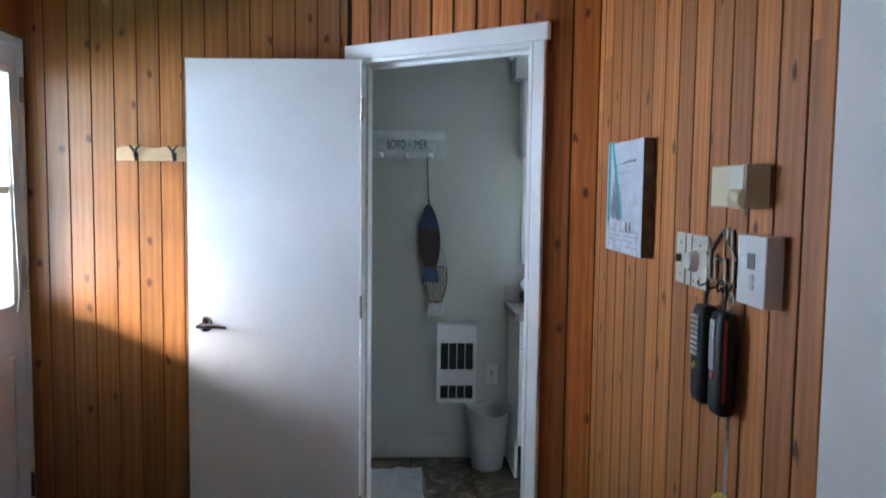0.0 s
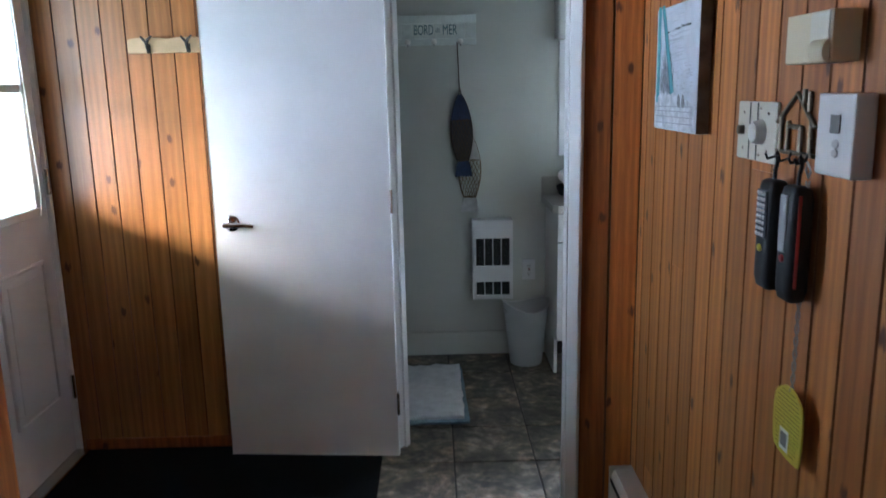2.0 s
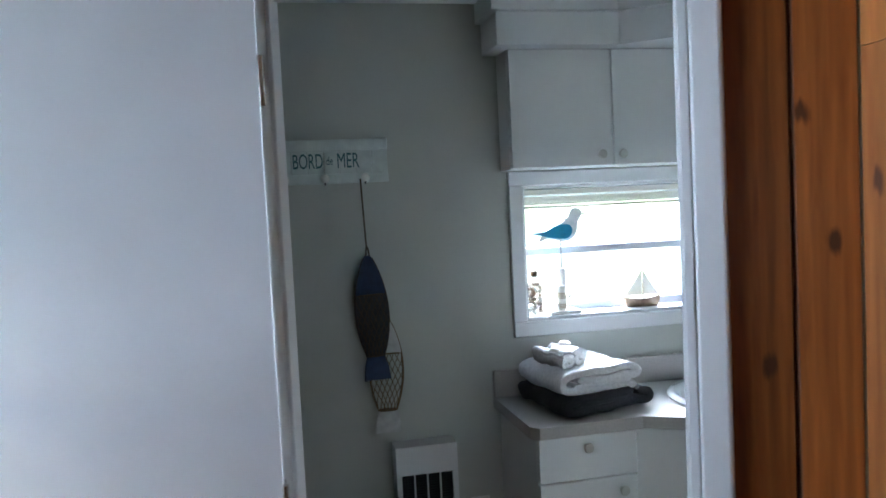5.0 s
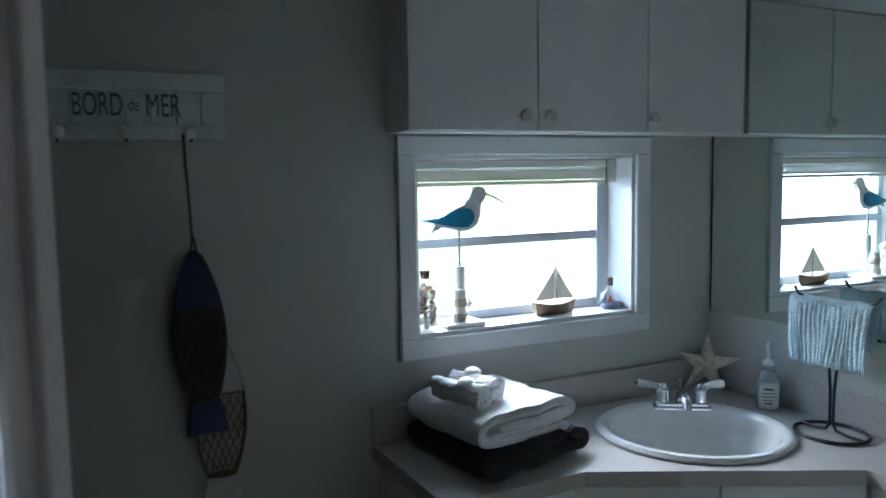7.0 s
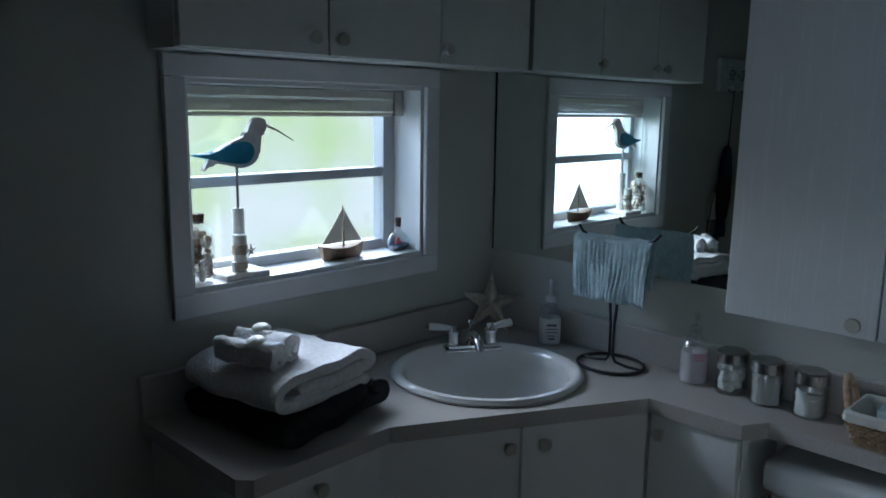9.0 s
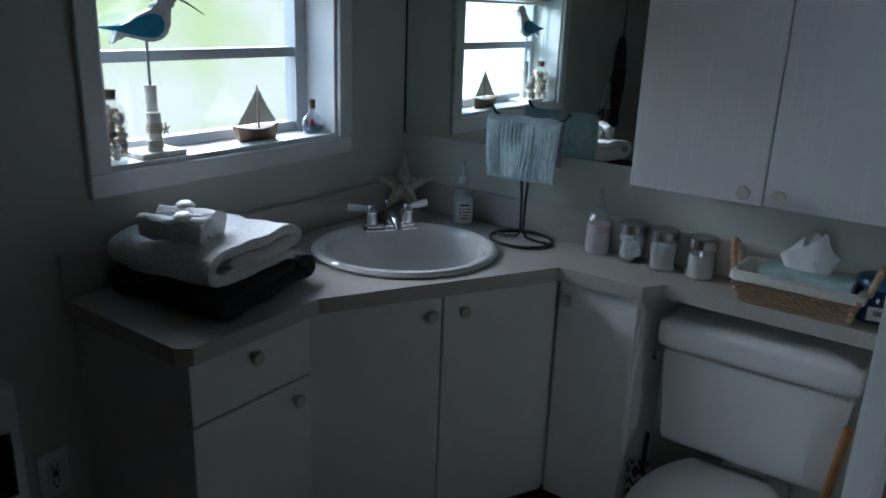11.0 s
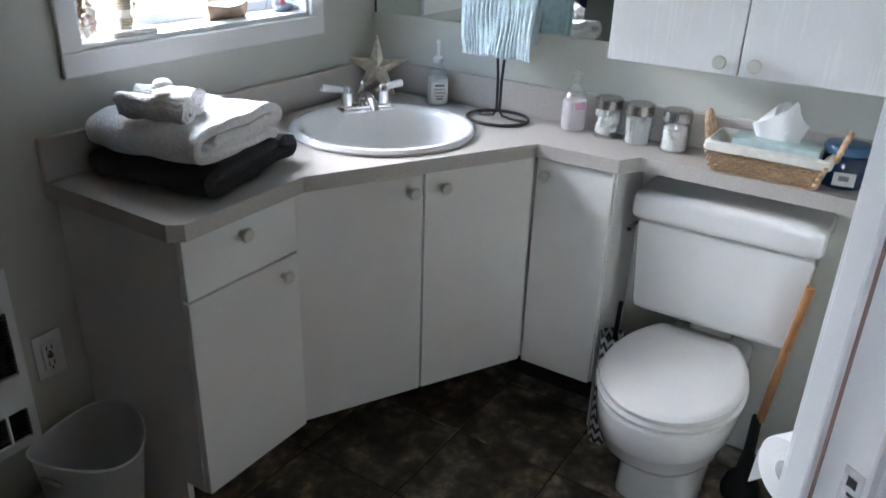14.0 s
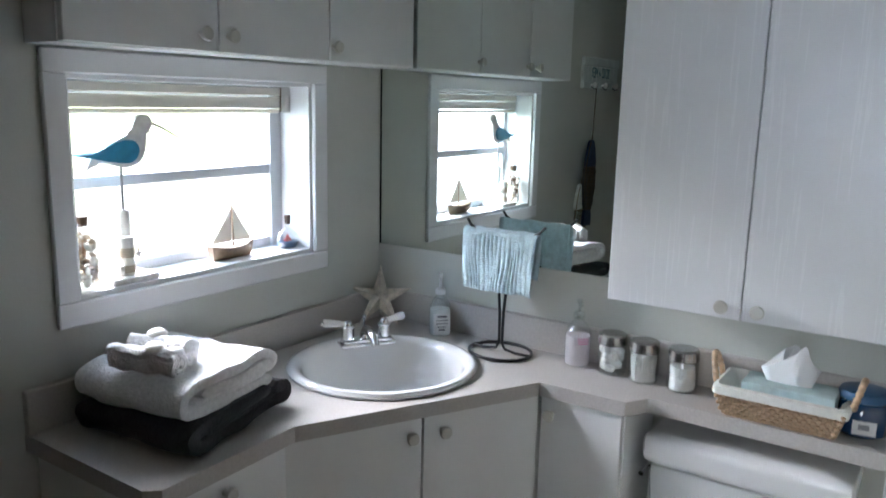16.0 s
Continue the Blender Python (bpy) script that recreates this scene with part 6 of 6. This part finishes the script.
def brush_holder():
    h = thing("brush_holder", pose(1.800, 3.684, 0.001), "chevron-patterned cylinder holder with a toilet brush", "toilet brush")
    m = bpy.data.materials.new("chevron")
    m.use_nodes = True
    nt = m.node_tree
    b = nt.nodes["Principled BSDF"]
    b.inputs["Roughness"].default_value = 0.4
    co = nt.nodes.new("ShaderNodeTexCoord")
    sep = nt.nodes.new("ShaderNodeSeparateXYZ")
    nt.links.new(co.outputs["Object"], sep.inputs["Vector"])
    at = nt.nodes.new("ShaderNodeMath")
    at.operation = "ARCTAN2"
    nt.links.new(sep.outputs["Y"], at.inputs[0])
    nt.links.new(sep.outputs["X"], at.inputs[1])
    pp = nt.nodes.new("ShaderNodeMath")
    pp.operation = "PINGPONG"
    pp.inputs[1].default_value = 0.35
    nt.links.new(at.outputs["Value"], pp.inputs[0])
    mad = nt.nodes.new("ShaderNodeMath")
    mad.operation = "MULTIPLY_ADD"
    mad.inputs[1].default_value = 0.06
    nt.links.new(pp.outputs["Value"], mad.inputs[0])
    nt.links.new(sep.outputs["Z"], mad.inputs[2])
    st = nt.nodes.new("ShaderNodeMath")
    st.operation = "FLOORED_MODULO"
    st.inputs[1].default_value = 0.036
    nt.links.new(mad.outputs["Value"], st.inputs[0])
    gt = nt.nodes.new("ShaderNodeMath")
    gt.operation = "GREATER_THAN"
    gt.inputs[1].default_value = 0.018
    nt.links.new(st.outputs["Value"], gt.inputs[0])
    mx = nt.nodes.new("ShaderNodeMix")
    mx.data_type = "RGBA"
    nt.links.new(gt.outputs["Value"], mx.inputs["Factor"])
    mx.inputs["A"].default_value = (0.7, 0.7, 0.68, 1)
    mx.inputs["B"].default_value = (0.03, 0.03, 0.035, 1)
    nt.links.new(mx.outputs["Result"], b.inputs["Base Color"])
    part("cylinder", lathe([(0, 0), (0.033, 0), (0.035, 0.004), (0.0355, 0.365), (0.037, 0.371), (0.0345, 0.373), (0.032, 0.366), (0.031, 0.01), (0, 0.01)], 32), m, h, "", True)
    part("brush_handle", tube([(0.004, 0, 0.05), (0.012, -0.002, 0.36), (0.018, -0.004, 0.47)], 0.007, 10), M_BLACKPL, h, "dark brush handle", True)


brush_holder()


def plunger():
    p = thing("plunger", pose(1.800, 3.262, 0.001), "plunger with a wooden handle and a black rubber cup", "plunger")
    part("cup", lathe([(0.0, 0.265), (0.0135, 0.264), (0.015, 0.15), (0.022, 0.10), (0.024, 0.08), (0.044, 0.055), (0.053, 0.02), (0.051, 0.0), (0.046, 0.0), (0.044, 0.02), (0.0, 0.06)], 28), mat("rubber", (0.009, 0.009, 0.009), 0.7, spec=0.2), p, "black rubber cup", True)
    part("handle", tube([(0, -0.008, 0.255), (0, -0.024, 0.45), (0, -0.046, 0.668)], 0.0115, 12), mat("handle_wood", (0.33, 0.155, 0.065), 0.5, var=0.2, scale=30), p, "varnished wooden handle", True)


plunger()


def paper_roll():
    ax = -37.0
    t = thing("toilet_paper", pose(0.940, 3.098, 0.783, 0, 0, ax), "roll of white toilet paper on a wall holder", "toilet paper")
    roll = moved(lathe([(0.019, -0.05), (0.052, -0.05), (0.0535, -0.048), (0.0535, 0.048), (0.052, 0.05), (0.019, 0.05), (0.019, -0.05)], 36), pose(0, 0, 0, 0, 90, 0))
    part("roll", roll, mat("tissue_roll", (0.80, 0.80, 0.80), 0.95, var=0.03, scale=30, bump=0.2), t, "", True)
    part("loose_sheet", moved(block(-0.05, -0.0006, -0.062, 0.05, 0.0006, 0.0), pose(0, 0.0538, 0, 4, 0, 0)), mat("tissue_sheet", (0.80, 0.80, 0.80), 0.95), t)
    part("holder", join(tube([(-0.034, 0, 0), (0.062, 0, 0)], 0.008, 10), block(0.056, -0.070, -0.010, 0.064, 0.010, 0.010, 0.003)), M_CHROME, t, "", True)


paper_roll()


# ---- entry and passage ----
shell("baseboard_entry", block(WEST + 0.02, HALL_Y - 0.012, 0, -0.12, HALL_Y - 0.001, 0.05, 0.003), M_PINE, "narrow pine baseboard in the entry", "baseboard")
shell("baseboard_doorway", block(0.045, -0.026, 0, 0.170, -0.0135, 0.06, 0.003), M_PINE, "narrow pine baseboard beside the doorway", "baseboard", RETURN)


def door_mat():
    d = thing("door_mat", pose(-0.655, 2.96, 0.001), "large black ribbed entrance mat on the tiles", "mat")
    part("mat", rbox(1.26, 1.24, 0.010, 0.0045, 10, 0.0008, 10), M_MAT, d, "", True)


door_mat()


def coat_hooks():
    c = thing("coat_rack", pose(-0.714, HALL_Y - 0.001, 1.628), "pale pine coat rack with black two-pronged hooks", "coat rack")
    pts = [(-0.23, 0.0), (0.23, 0.0), (0.23, 0.040)]
    for k in range(3):
        c0 = 0.23 - 0.0766 - k * 0.1533
        for q in range(1, 12):
            a = math.pi * q / 12
            pts.append((c0 + 0.0766 * math.cos(a), 0.044 + 0.014 * math.sin(a) ** 0.5))
    pts.append((-0.23, 0.040))
    part("board", moved(outline_plate(pts, 0.016, 0.002), pose(0, -0.008, 0)), M_PINE_RAW, c)
    for x in (-0.149, 0.002, 0.152):
        part("hook", join(tube([(x, -0.018, 0.012), (x, -0.030, 0.018), (x - 0.002, -0.036, 0.038), (x - 0.020, -0.040, 0.060)], [0.007, 0.007, 0.006, 0.004], 8), tube([(x, -0.036, 0.036), (x + 0.006, -0.040, 0.048), (x + 0.022, -0.042, 0.062)], [0.006, 0.005, 0.004], 8), block(x - 0.008, -0.021, 0.0, x + 0.008, -0.0165, 0.034, 0.002)), M_BLACK, c, "black iron hook", True)


coat_hooks()


def on_wall(y, z):
    return pose(HALL_R - 0.001, y, z, 0, 0, -90)


def canvas_picture():
    c = thing("canvas_picture", on_wall(2.531, 1.354), "canvas print of a beach hut porch in white and teal", "picture")
    w, h, t = 0.340, 0.313, 0.032
    m_c = mat("canvas_sky", (0.50, 0.53, 0.58), 0.75, var=0.16, scale=14, bump=0.2, bump_scale=500)
    part("canvas", block(-w / 2, -t, 0, w / 2, -0.001, h, 0.002), m_c, c)
    part("canvas_edge", block(w / 2 + 0.0002, -t + 0.001, 0.001, w / 2 + 0.0012, -0.002, h - 0.001), mat("canvas_side", (0.12, 0.098, 0.075), 0.8, var=0.4, scale=25), c, "brown printed edge")
    teal, teal2 = mat("print_teal", (0.10, 0.34, 0.38), 0.7, var=0.1, scale=30), mat("print_teal_dark", (0.05, 0.18, 0.22), 0.7, var=0.1)
    y = -t - 0.0008
    im = part("print", moved(outline_plate([(-w / 2 + 0.002, 0.004), (w / 2 - 0.004, 0.004), (w / 2 - 0.004, 0.070), (-w / 2 + 0.03, 0.108), (-w / 2 + 0.002, 0.085)], 0.0006), pose(0, y, 0)), mat("print_planks", (0.50, 0.51, 0.54), 0.75, var=0.3, scale=40), c, "printed weathered planks")
    for pts, ma in (([(-0.170, 0.07), (-0.154, 0.07), (-0.157, 0.318), (-0.170, 0.318)], teal), ([(-0.150, 0.085), (-0.139, 0.09), (-0.143, 0.318), (-0.153, 0.318)], teal), ([(-0.156, 0.085), (-0.151, 0.085), (-0.154, 0.318), (-0.157, 0.318)], teal2), ([(-0.025, 0.092), (-0.002, 0.098), (-0.112, 0.318), (-0.130, 0.318)], teal), ([(-0.034, 0.092), (-0.026, 0.092), (-0.131, 0.318), (-0.137, 0.318)], teal2)):
        part("print", moved(outline_plate([(x * 0.9, z) for x, z in pts], 0.0006), pose(0, y - 0.0012, 0)), ma, im, "printed teal post")
    rnd = random.Random(3)
    bush, dune = mat("print_bush", (0.22, 0.23, 0.25), 0.8, var=0.4, scale=60), mat("print_dune", (0.43, 0.45, 0.48), 0.8, var=0.4, scale=60)
    blades, streaks = [], []
    for k in range(110):
        x = rnd.uniform(-0.118, -0.012)
        z = 0.09 + rnd.uniform(0, 0.02)
        hh = rnd.uniform(0.02, 0.115) * (1 - abs(x + 0.065) / 0.075) + 0.012
        blades.append(moved(block(-0.0009, -0.0002, 0, 0.0009, 0.0002, hh), pose(x, y - 0.0004 - k * 0.000003, z, 0, rnd.uniform(-16, 16), 0)))
    for k in range(90):
        w = rnd.uniform(0.006, 0.030)
        x = rnd.uniform(-0.02, 0.145 - w)
        streaks.append(moved(block(0, -0.0002, 0, w, 0.0002, rnd.uniform(0.0008, 0.0022)), pose(x, y - 0.0002 - k * 0.000003, rnd.uniform(0.08, 0.155 + 0.03 * rnd.random()), 0, rnd.uniform(-10, 4), 0)))
    sky_lines = [moved(block(0, -0.0002, 0, rnd.uniform(0.03, 0.12), 0.0002, rnd.uniform(0.001, 0.004)), pose(rnd.uniform(-0.10, 0.03), y - 0.0001 - k * 0.000003, rnd.uniform(0.16, 0.31), 0, rnd.uniform(-4, 1), 0)) for k in range(34)]
    part("print", join(*sky_lines), mat("print_haze", (0.46, 0.49, 0.54), 0.8, var=0.2), im, "printed hazy sky and water lines")
    part("print", join(*blades), bush, im, "printed dark grass")
    part("print", join(*streaks), dune, im, "printed pale dunes")
    for x0, x1, z, th in ((-0.08, -0.055, 0.246, 0.004), (-0.01, 0.03, 0.250, 0.005), (0.035, 0.11, 0.254, 0.005)):
        part("print", moved(block(x0, -0.0003, z, x1, 0.0003, z + th), pose(0, y, 0)), M_DARK, im, "printed distant breakwater")
    for z in (0.018, 0.034, 0.048, 0.06):
        part("print", moved(block(-0.150, -0.0003, z, 0.150, 0.0003, z + 0.0025), pose(0, y - 0.0012, 0, 0, rnd.uniform(-3, 0), 0)), mat("print_line", (0.33, 0.34, 0.37), 0.8), im, "printed plank gap")
    for x in (0.045, 0.078):
        part("print", moved(outline_plate(smooth_loop([(x - 0.011, 0.066), (x + 0.004, 0.060), (x + 0.012, 0.070), (x + 0.004, 0.088), (x - 0.008, 0.090)]), 0.0005), pose(0, y - 0.0018, 0)), mat("print_shoe", (0.20, 0.20, 0.21), 0.8, var=0.4, scale=90), im, "printed sandal")


canvas_picture()


def wall_controls():
    m_pl = mat("almond_plate", (0.60, 0.57, 0.48), 0.4, var=0.05, scale=30)
    s = thing("switch_plate", on_wall(2.080, 1.376), "almond wall plate with a toggle and a round dimmer knob", "switch")
    part("plate", block(-0.092, -0.007, -0.058, 0.092, 0, 0.058, 0.003, 2), m_pl, s)
    for x in (-0.032, 0.004):
        part("seam", block(x, -0.0078, -0.056, x + 0.005, -0.0068, 0.056), M_DARK, s)
    part("toggle", block(-0.066, -0.020, -0.008, -0.054, -0.006, 0.010, 0.002), mat("toggle_brown", (0.12, 0.09, 0.06), 0.4), s, "brown toggle")
    part("dial", lathe([(0.025, 0.006), (0.024, 0.010), (0.021, 0.023), (0.019, 0.025), (0, 0.025)], 28), mat("dial_white", (0.74, 0.73, 0.70), 0.3), s, "white dimmer knob", True, pose(0.025, 0, 0, 90, 0, 0))
    for x, z in ((-0.06, 0.036), (-0.06, -0.036), (0.055, 0.036), (0.055, -0.036), (0.02, 0.045), (0.02, -0.045)):
        part("screw", moved(lathe([(0, 0.0015), (0.003, 0.001), (0.0035, 0)], 10), pose(x, -0.007, z, 90, 0, 0)), M_NICKEL, s)

    c = thing("door_chime", on_wall(1.810, 1.499), "cream plastic door chime box", "door chime")
    part("box", block(-0.076, -0.046, 0, 0.076, 0, 0.078, 0.003, 2), M_CREAM, c)
    part("panel", block(0.012, -0.049, 0.004, 0.072, -0.0455, 0.076, 0.002), mat("cream_light", (0.70, 0.66, 0.54), 0.4), c, "lighter front panel")
    part("scoop", moved(lathe([(0.016, 0), (0.018, 0.002), (0.018, 0.044), (0.016, 0.046), (0, 0.046)], 20, 1, 0.7), pose(0.026, -0.046, 0.017, 0, 90, 0)), M_CREAM, c, "", True)

    t = thing("thermostat", on_wall(1.727, 1.326), "white wall thermostat with a small grey display", "thermostat")
    part("case", block(-0.055, -0.034, 0, 0.055, 0, 0.126, 0.003, 2), M_PLASTIC, t)
    part("display", block(-0.012, -0.0352, 0.066, 0.016, -0.0335, 0.094), mat("lcd", (0.16, 0.17, 0.16), 0.3), t, "grey display")
    for z in (0.036, 0.050):
        part("button", moved(lathe([(0, 0.002), (0.006, 0.0015), (0.007, 0)], 14, 1.4, 1), pose(0.006, -0.034, z, 90, 0, 0)), mat("grey_button", (0.5, 0.5, 0.52), 0.4), t)

    k = thing("key_rack", on_wall(1.917, 1.342), "bronze house-shaped key rack holding lights and a fly swatter", "key rack")
    mb = mat("bronze", (0.17, 0.14, 0.10), 0.45, metal=0.7)
    for p in ([(-0.074, -0.004, 0.056), (0.0, -0.004, 0.108), (0.070, -0.004, 0.052)], [(-0.058, -0.004, 0.066), (-0.058, -0.004, 0.005)], [(0.056, -0.004, 0.062), (0.056, -0.004, 0.005)], [(-0.07, -0.004, 0.004), (0.07, -0.004, 0.004)], [(-0.03, -0.004, 0.06), (-0.03, -0.004, 0.005)], [(-0.03, -0.004, 0.05), (0.022, -0.004, 0.05)], [(0.02, -0.004, 0.05), (0.02, -0.004, 0.005)], [(0.026, -0.004, 0.092), (0.026, -0.004, 0.116)], [(0.046, -0.004, 0.078), (0.046, -0.004, 0.112)]):
        part("bar", tube(p, 0.0044, 8), mb, k, "", True)
    for x in (-0.058, -0.004, 0.036, 0.058):
        part("hook", tube([(x, -0.006, 0.006), (x, -0.012, -0.006), (x, -0.026, -0.010), (x, -0.030, 0.000)], 0.0028, 7), M_BLACK, k, "", True)

    for y, accent, lens in ((1.938, (0.62, 0.50, 0.03), True), (1.846, (0.40, 0.02, 0.02), False)):
        w = thing("work_light", on_wall(y, 1.093), "black LED work light hanging by its hook, with a yellow button" if lens else "black LED work light on its hook with a thin red line", "work light", "work lights")
        part("body", rbox(0.062, 0.040, 0.205, 0.016, 8), M_BLACKPL, w, "", True, pose(0, -0.026, 0))
        part("hook", tube([(0, -0.026, 0.20), (0, -0.026, 0.222), (0.008, -0.026, 0.238), (0.004, -0.026, 0.250), (-0.006, -0.022, 0.246)], 0.004, 8), M_BLACK, w, "", True)
        if lens:
            lp = part("led_panel", block(-0.020, -0.0480, 0.098, 0.020, -0.0455, 0.186, 0.002), mat("led_grey", (0.16, 0.17, 0.19), 0.2), w, "panel of small LEDs")
            for i in range(8):
                for j in range(3):
                    part("led", moved(lathe([(0, 0.003), (0.003, 0.002), (0.004, 0)], 8), pose(-0.012 + j * 0.012, -0.048, 0.104 + i * 0.0108, 90, 0, 0)), M_PLASTIC, lp)
        else:
            part("tube_lens", rbox(0.026, 0.006, 0.10, 0.003, 4), mat("lens_smoke", (0.36, 0.37, 0.38), 0.1), w, "long clear lens", True, pose(-0.004, -0.046, 0.088))
            for x in (-0.0318, 0.0302):
                part("side_strip", block(x, -0.0375, 0.03, x + 0.0016, -0.0325, 0.19), mat("light_red", accent, 0.4), w, "thin red side line")
        part("button", moved(lathe([(0, 0.004), (0.006, 0.003), (0.0075, 0)], 14), pose(0, -0.046, 0.078, 90, 0, 0)), mat("button_colour", accent, 0.4), w, "", True)

    f = thing("fly_swatter", on_wall(1.828, 0.804), "yellow plastic fly swatter hung by its twisted wire handle", "fly swatter")
    m_y = mat("yellow_plastic", (0.60, 0.50, 0.04), 0.45, var=0.08)
    head = smooth_loop([(-0.052, 0.022), (-0.030, 0.004), (0.030, 0.000), (0.052, 0.012), (0.053, 0.10), (0.034, 0.125), (0.0, 0.136), (-0.034, 0.125), (-0.055, 0.10)], 3)
    hd = part("head", moved(outline_plate(head, 0.003, 0.0008), pose(0, -0.022, 0)), m_y, f)
    bm = bmesh.new()
    for i in range(13):
        for j in range(16):
            hx, hz = -0.045 + i * 0.0075, 0.012 + j * 0.0075
            if (abs(hx) / 0.047) ** 3 + (abs(hz - 0.066) / 0.062) ** 3 < 1 and not (-0.025 < hx < 0.013 and hz < 0.056):
                bm.faces.new([bm.verts.new((hx + 0.0019 * math.cos(q), -0.0242, hz + 0.0019 * math.sin(q))) for q in [math.pi * k / 3 for k in range(6)]])
    part("perforation", bm, mat("hole_dark", (0.16, 0.12, 0.02), 0.8), hd, "rows of small holes")
    part("sticker", block(-0.022, -0.0250, 0.012, 0.010, -0.0242, 0.052), M_WHITE, hd, "white printed sticker")
    part("print", block(-0.018, -0.0258, 0.020, 0.006, -0.0252, 0.046), mat("sticker_grey", (0.2, 0.2, 0.24), 0.6), hd)
    m_wire = mat("wire", (0.34, 0.34, 0.34), 0.5, metal=1.0)
    for ph in (0, math.pi):
        part("wire", tube([(0.002 + 0.0028 * math.cos(q * 1.15 + ph), -0.020 + 0.0028 * math.sin(q * 1.15 + ph), 0.12 + q * 0.0085) for q in range(46)], 0.0018, 5), m_wire, f, "twisted steel wire", True)
    part("loop", tube([(0.002, -0.020, 0.508), (0.010, -0.020, 0.52), (0.0, -0.022, 0.535), (-0.008, -0.02, 0.52), (0.002, -0.020, 0.508)], 0.0018, 6), m_wire, f, "", True)

    n = thing("night_light", on_wall(2.07, 0.395), "teal glowing night light plugged into a passage socket", "night light")
    part("plate", block(-0.060, -0.006, -0.058, 0.066, 0, 0.058, 0.002), mat("steel_plate", (0.42, 0.38, 0.35), 0.07, metal=1.0), n, "brushed steel wall plate")
    part("plug", block(-0.050, -0.045, -0.004, -0.010, -0.0065, 0.038, 0.006, 2), M_PLASTIC, n)
    bulb = lathe([(0.013, 0.038), (0.019, 0.050), (0.0215, 0.066), (0.020, 0.084), (0.0165, 0.106), (0.012, 0.124), (0.007, 0.138), (0, 0.146)], 11)
    m_b = glow("teal_glow", (0.10, 0.74, 0.70), 0.020)
    nt = m_b.node_tree
    facet = nt.nodes.new("ShaderNodeTexVoronoi")
    facet.inputs["Scale"].default_value = 95.0
    cut = nt.nodes.new("ShaderNodeValToRGB")
    cut.color_ramp.elements[0].color, cut.color_ramp.elements[1].color = (0.55, 1.0, 0.96, 1), (0.03, 0.45, 0.45, 1)
    cut.color_ramp.elements[0].position, cut.color_ramp.elements[1].position = 0.15, 0.75
    nt.links.new(facet.outputs["Distance"], cut.inputs["Fac"])
    nt.links.new(cut.outputs["Color"], nt.nodes["Principled BSDF"].inputs["Emission Color"])
    part("bulb", bulb, m_b, n, "glowing teal faceted bulb", False, pose(-0.030, -0.034, 0))


wall_controls()


def baseboard_heater():
    h = thing("baseboard_heater", on_wall(2.940, 0.035), "long almond steel baseboard heater along the passage wall", "heater")
    L = 1.35
    bm = bmesh.new()
    prof = [(0, 0.0), (-0.074, 0.0), (-0.074, 0.122), (-0.070, 0.150), (-0.060, 0.168), (0, 0.174)]
    a = [bm.verts.new((0.012, y, z)) for y, z in prof]
    b = [bm.verts.new((L - 0.012, y, z)) for y, z in prof]
    for i in range(len(prof)):
        j = (i + 1) % len(prof)
        bm.faces.new((a[i], a[j], b[j], b[i]))
    bm.faces.new(a)
    bm.faces.new(list(reversed(b)))
    bmesh.ops.recalc_face_normals(bm, faces=bm.faces[:])
    part("cover", bm, M_BASEB, h)
    part("slot", block(0.014, -0.0752, 0.124, L - 0.014, -0.0725, 0.138), M_DARK, h, "dark outlet slot")
    for x in (0.0, L - 0.012):
        part("end_cap", block(x, -0.077, 0, x + 0.012, 0, 0.177, 0.003), M_BASEB, h)


baseboard_heater()
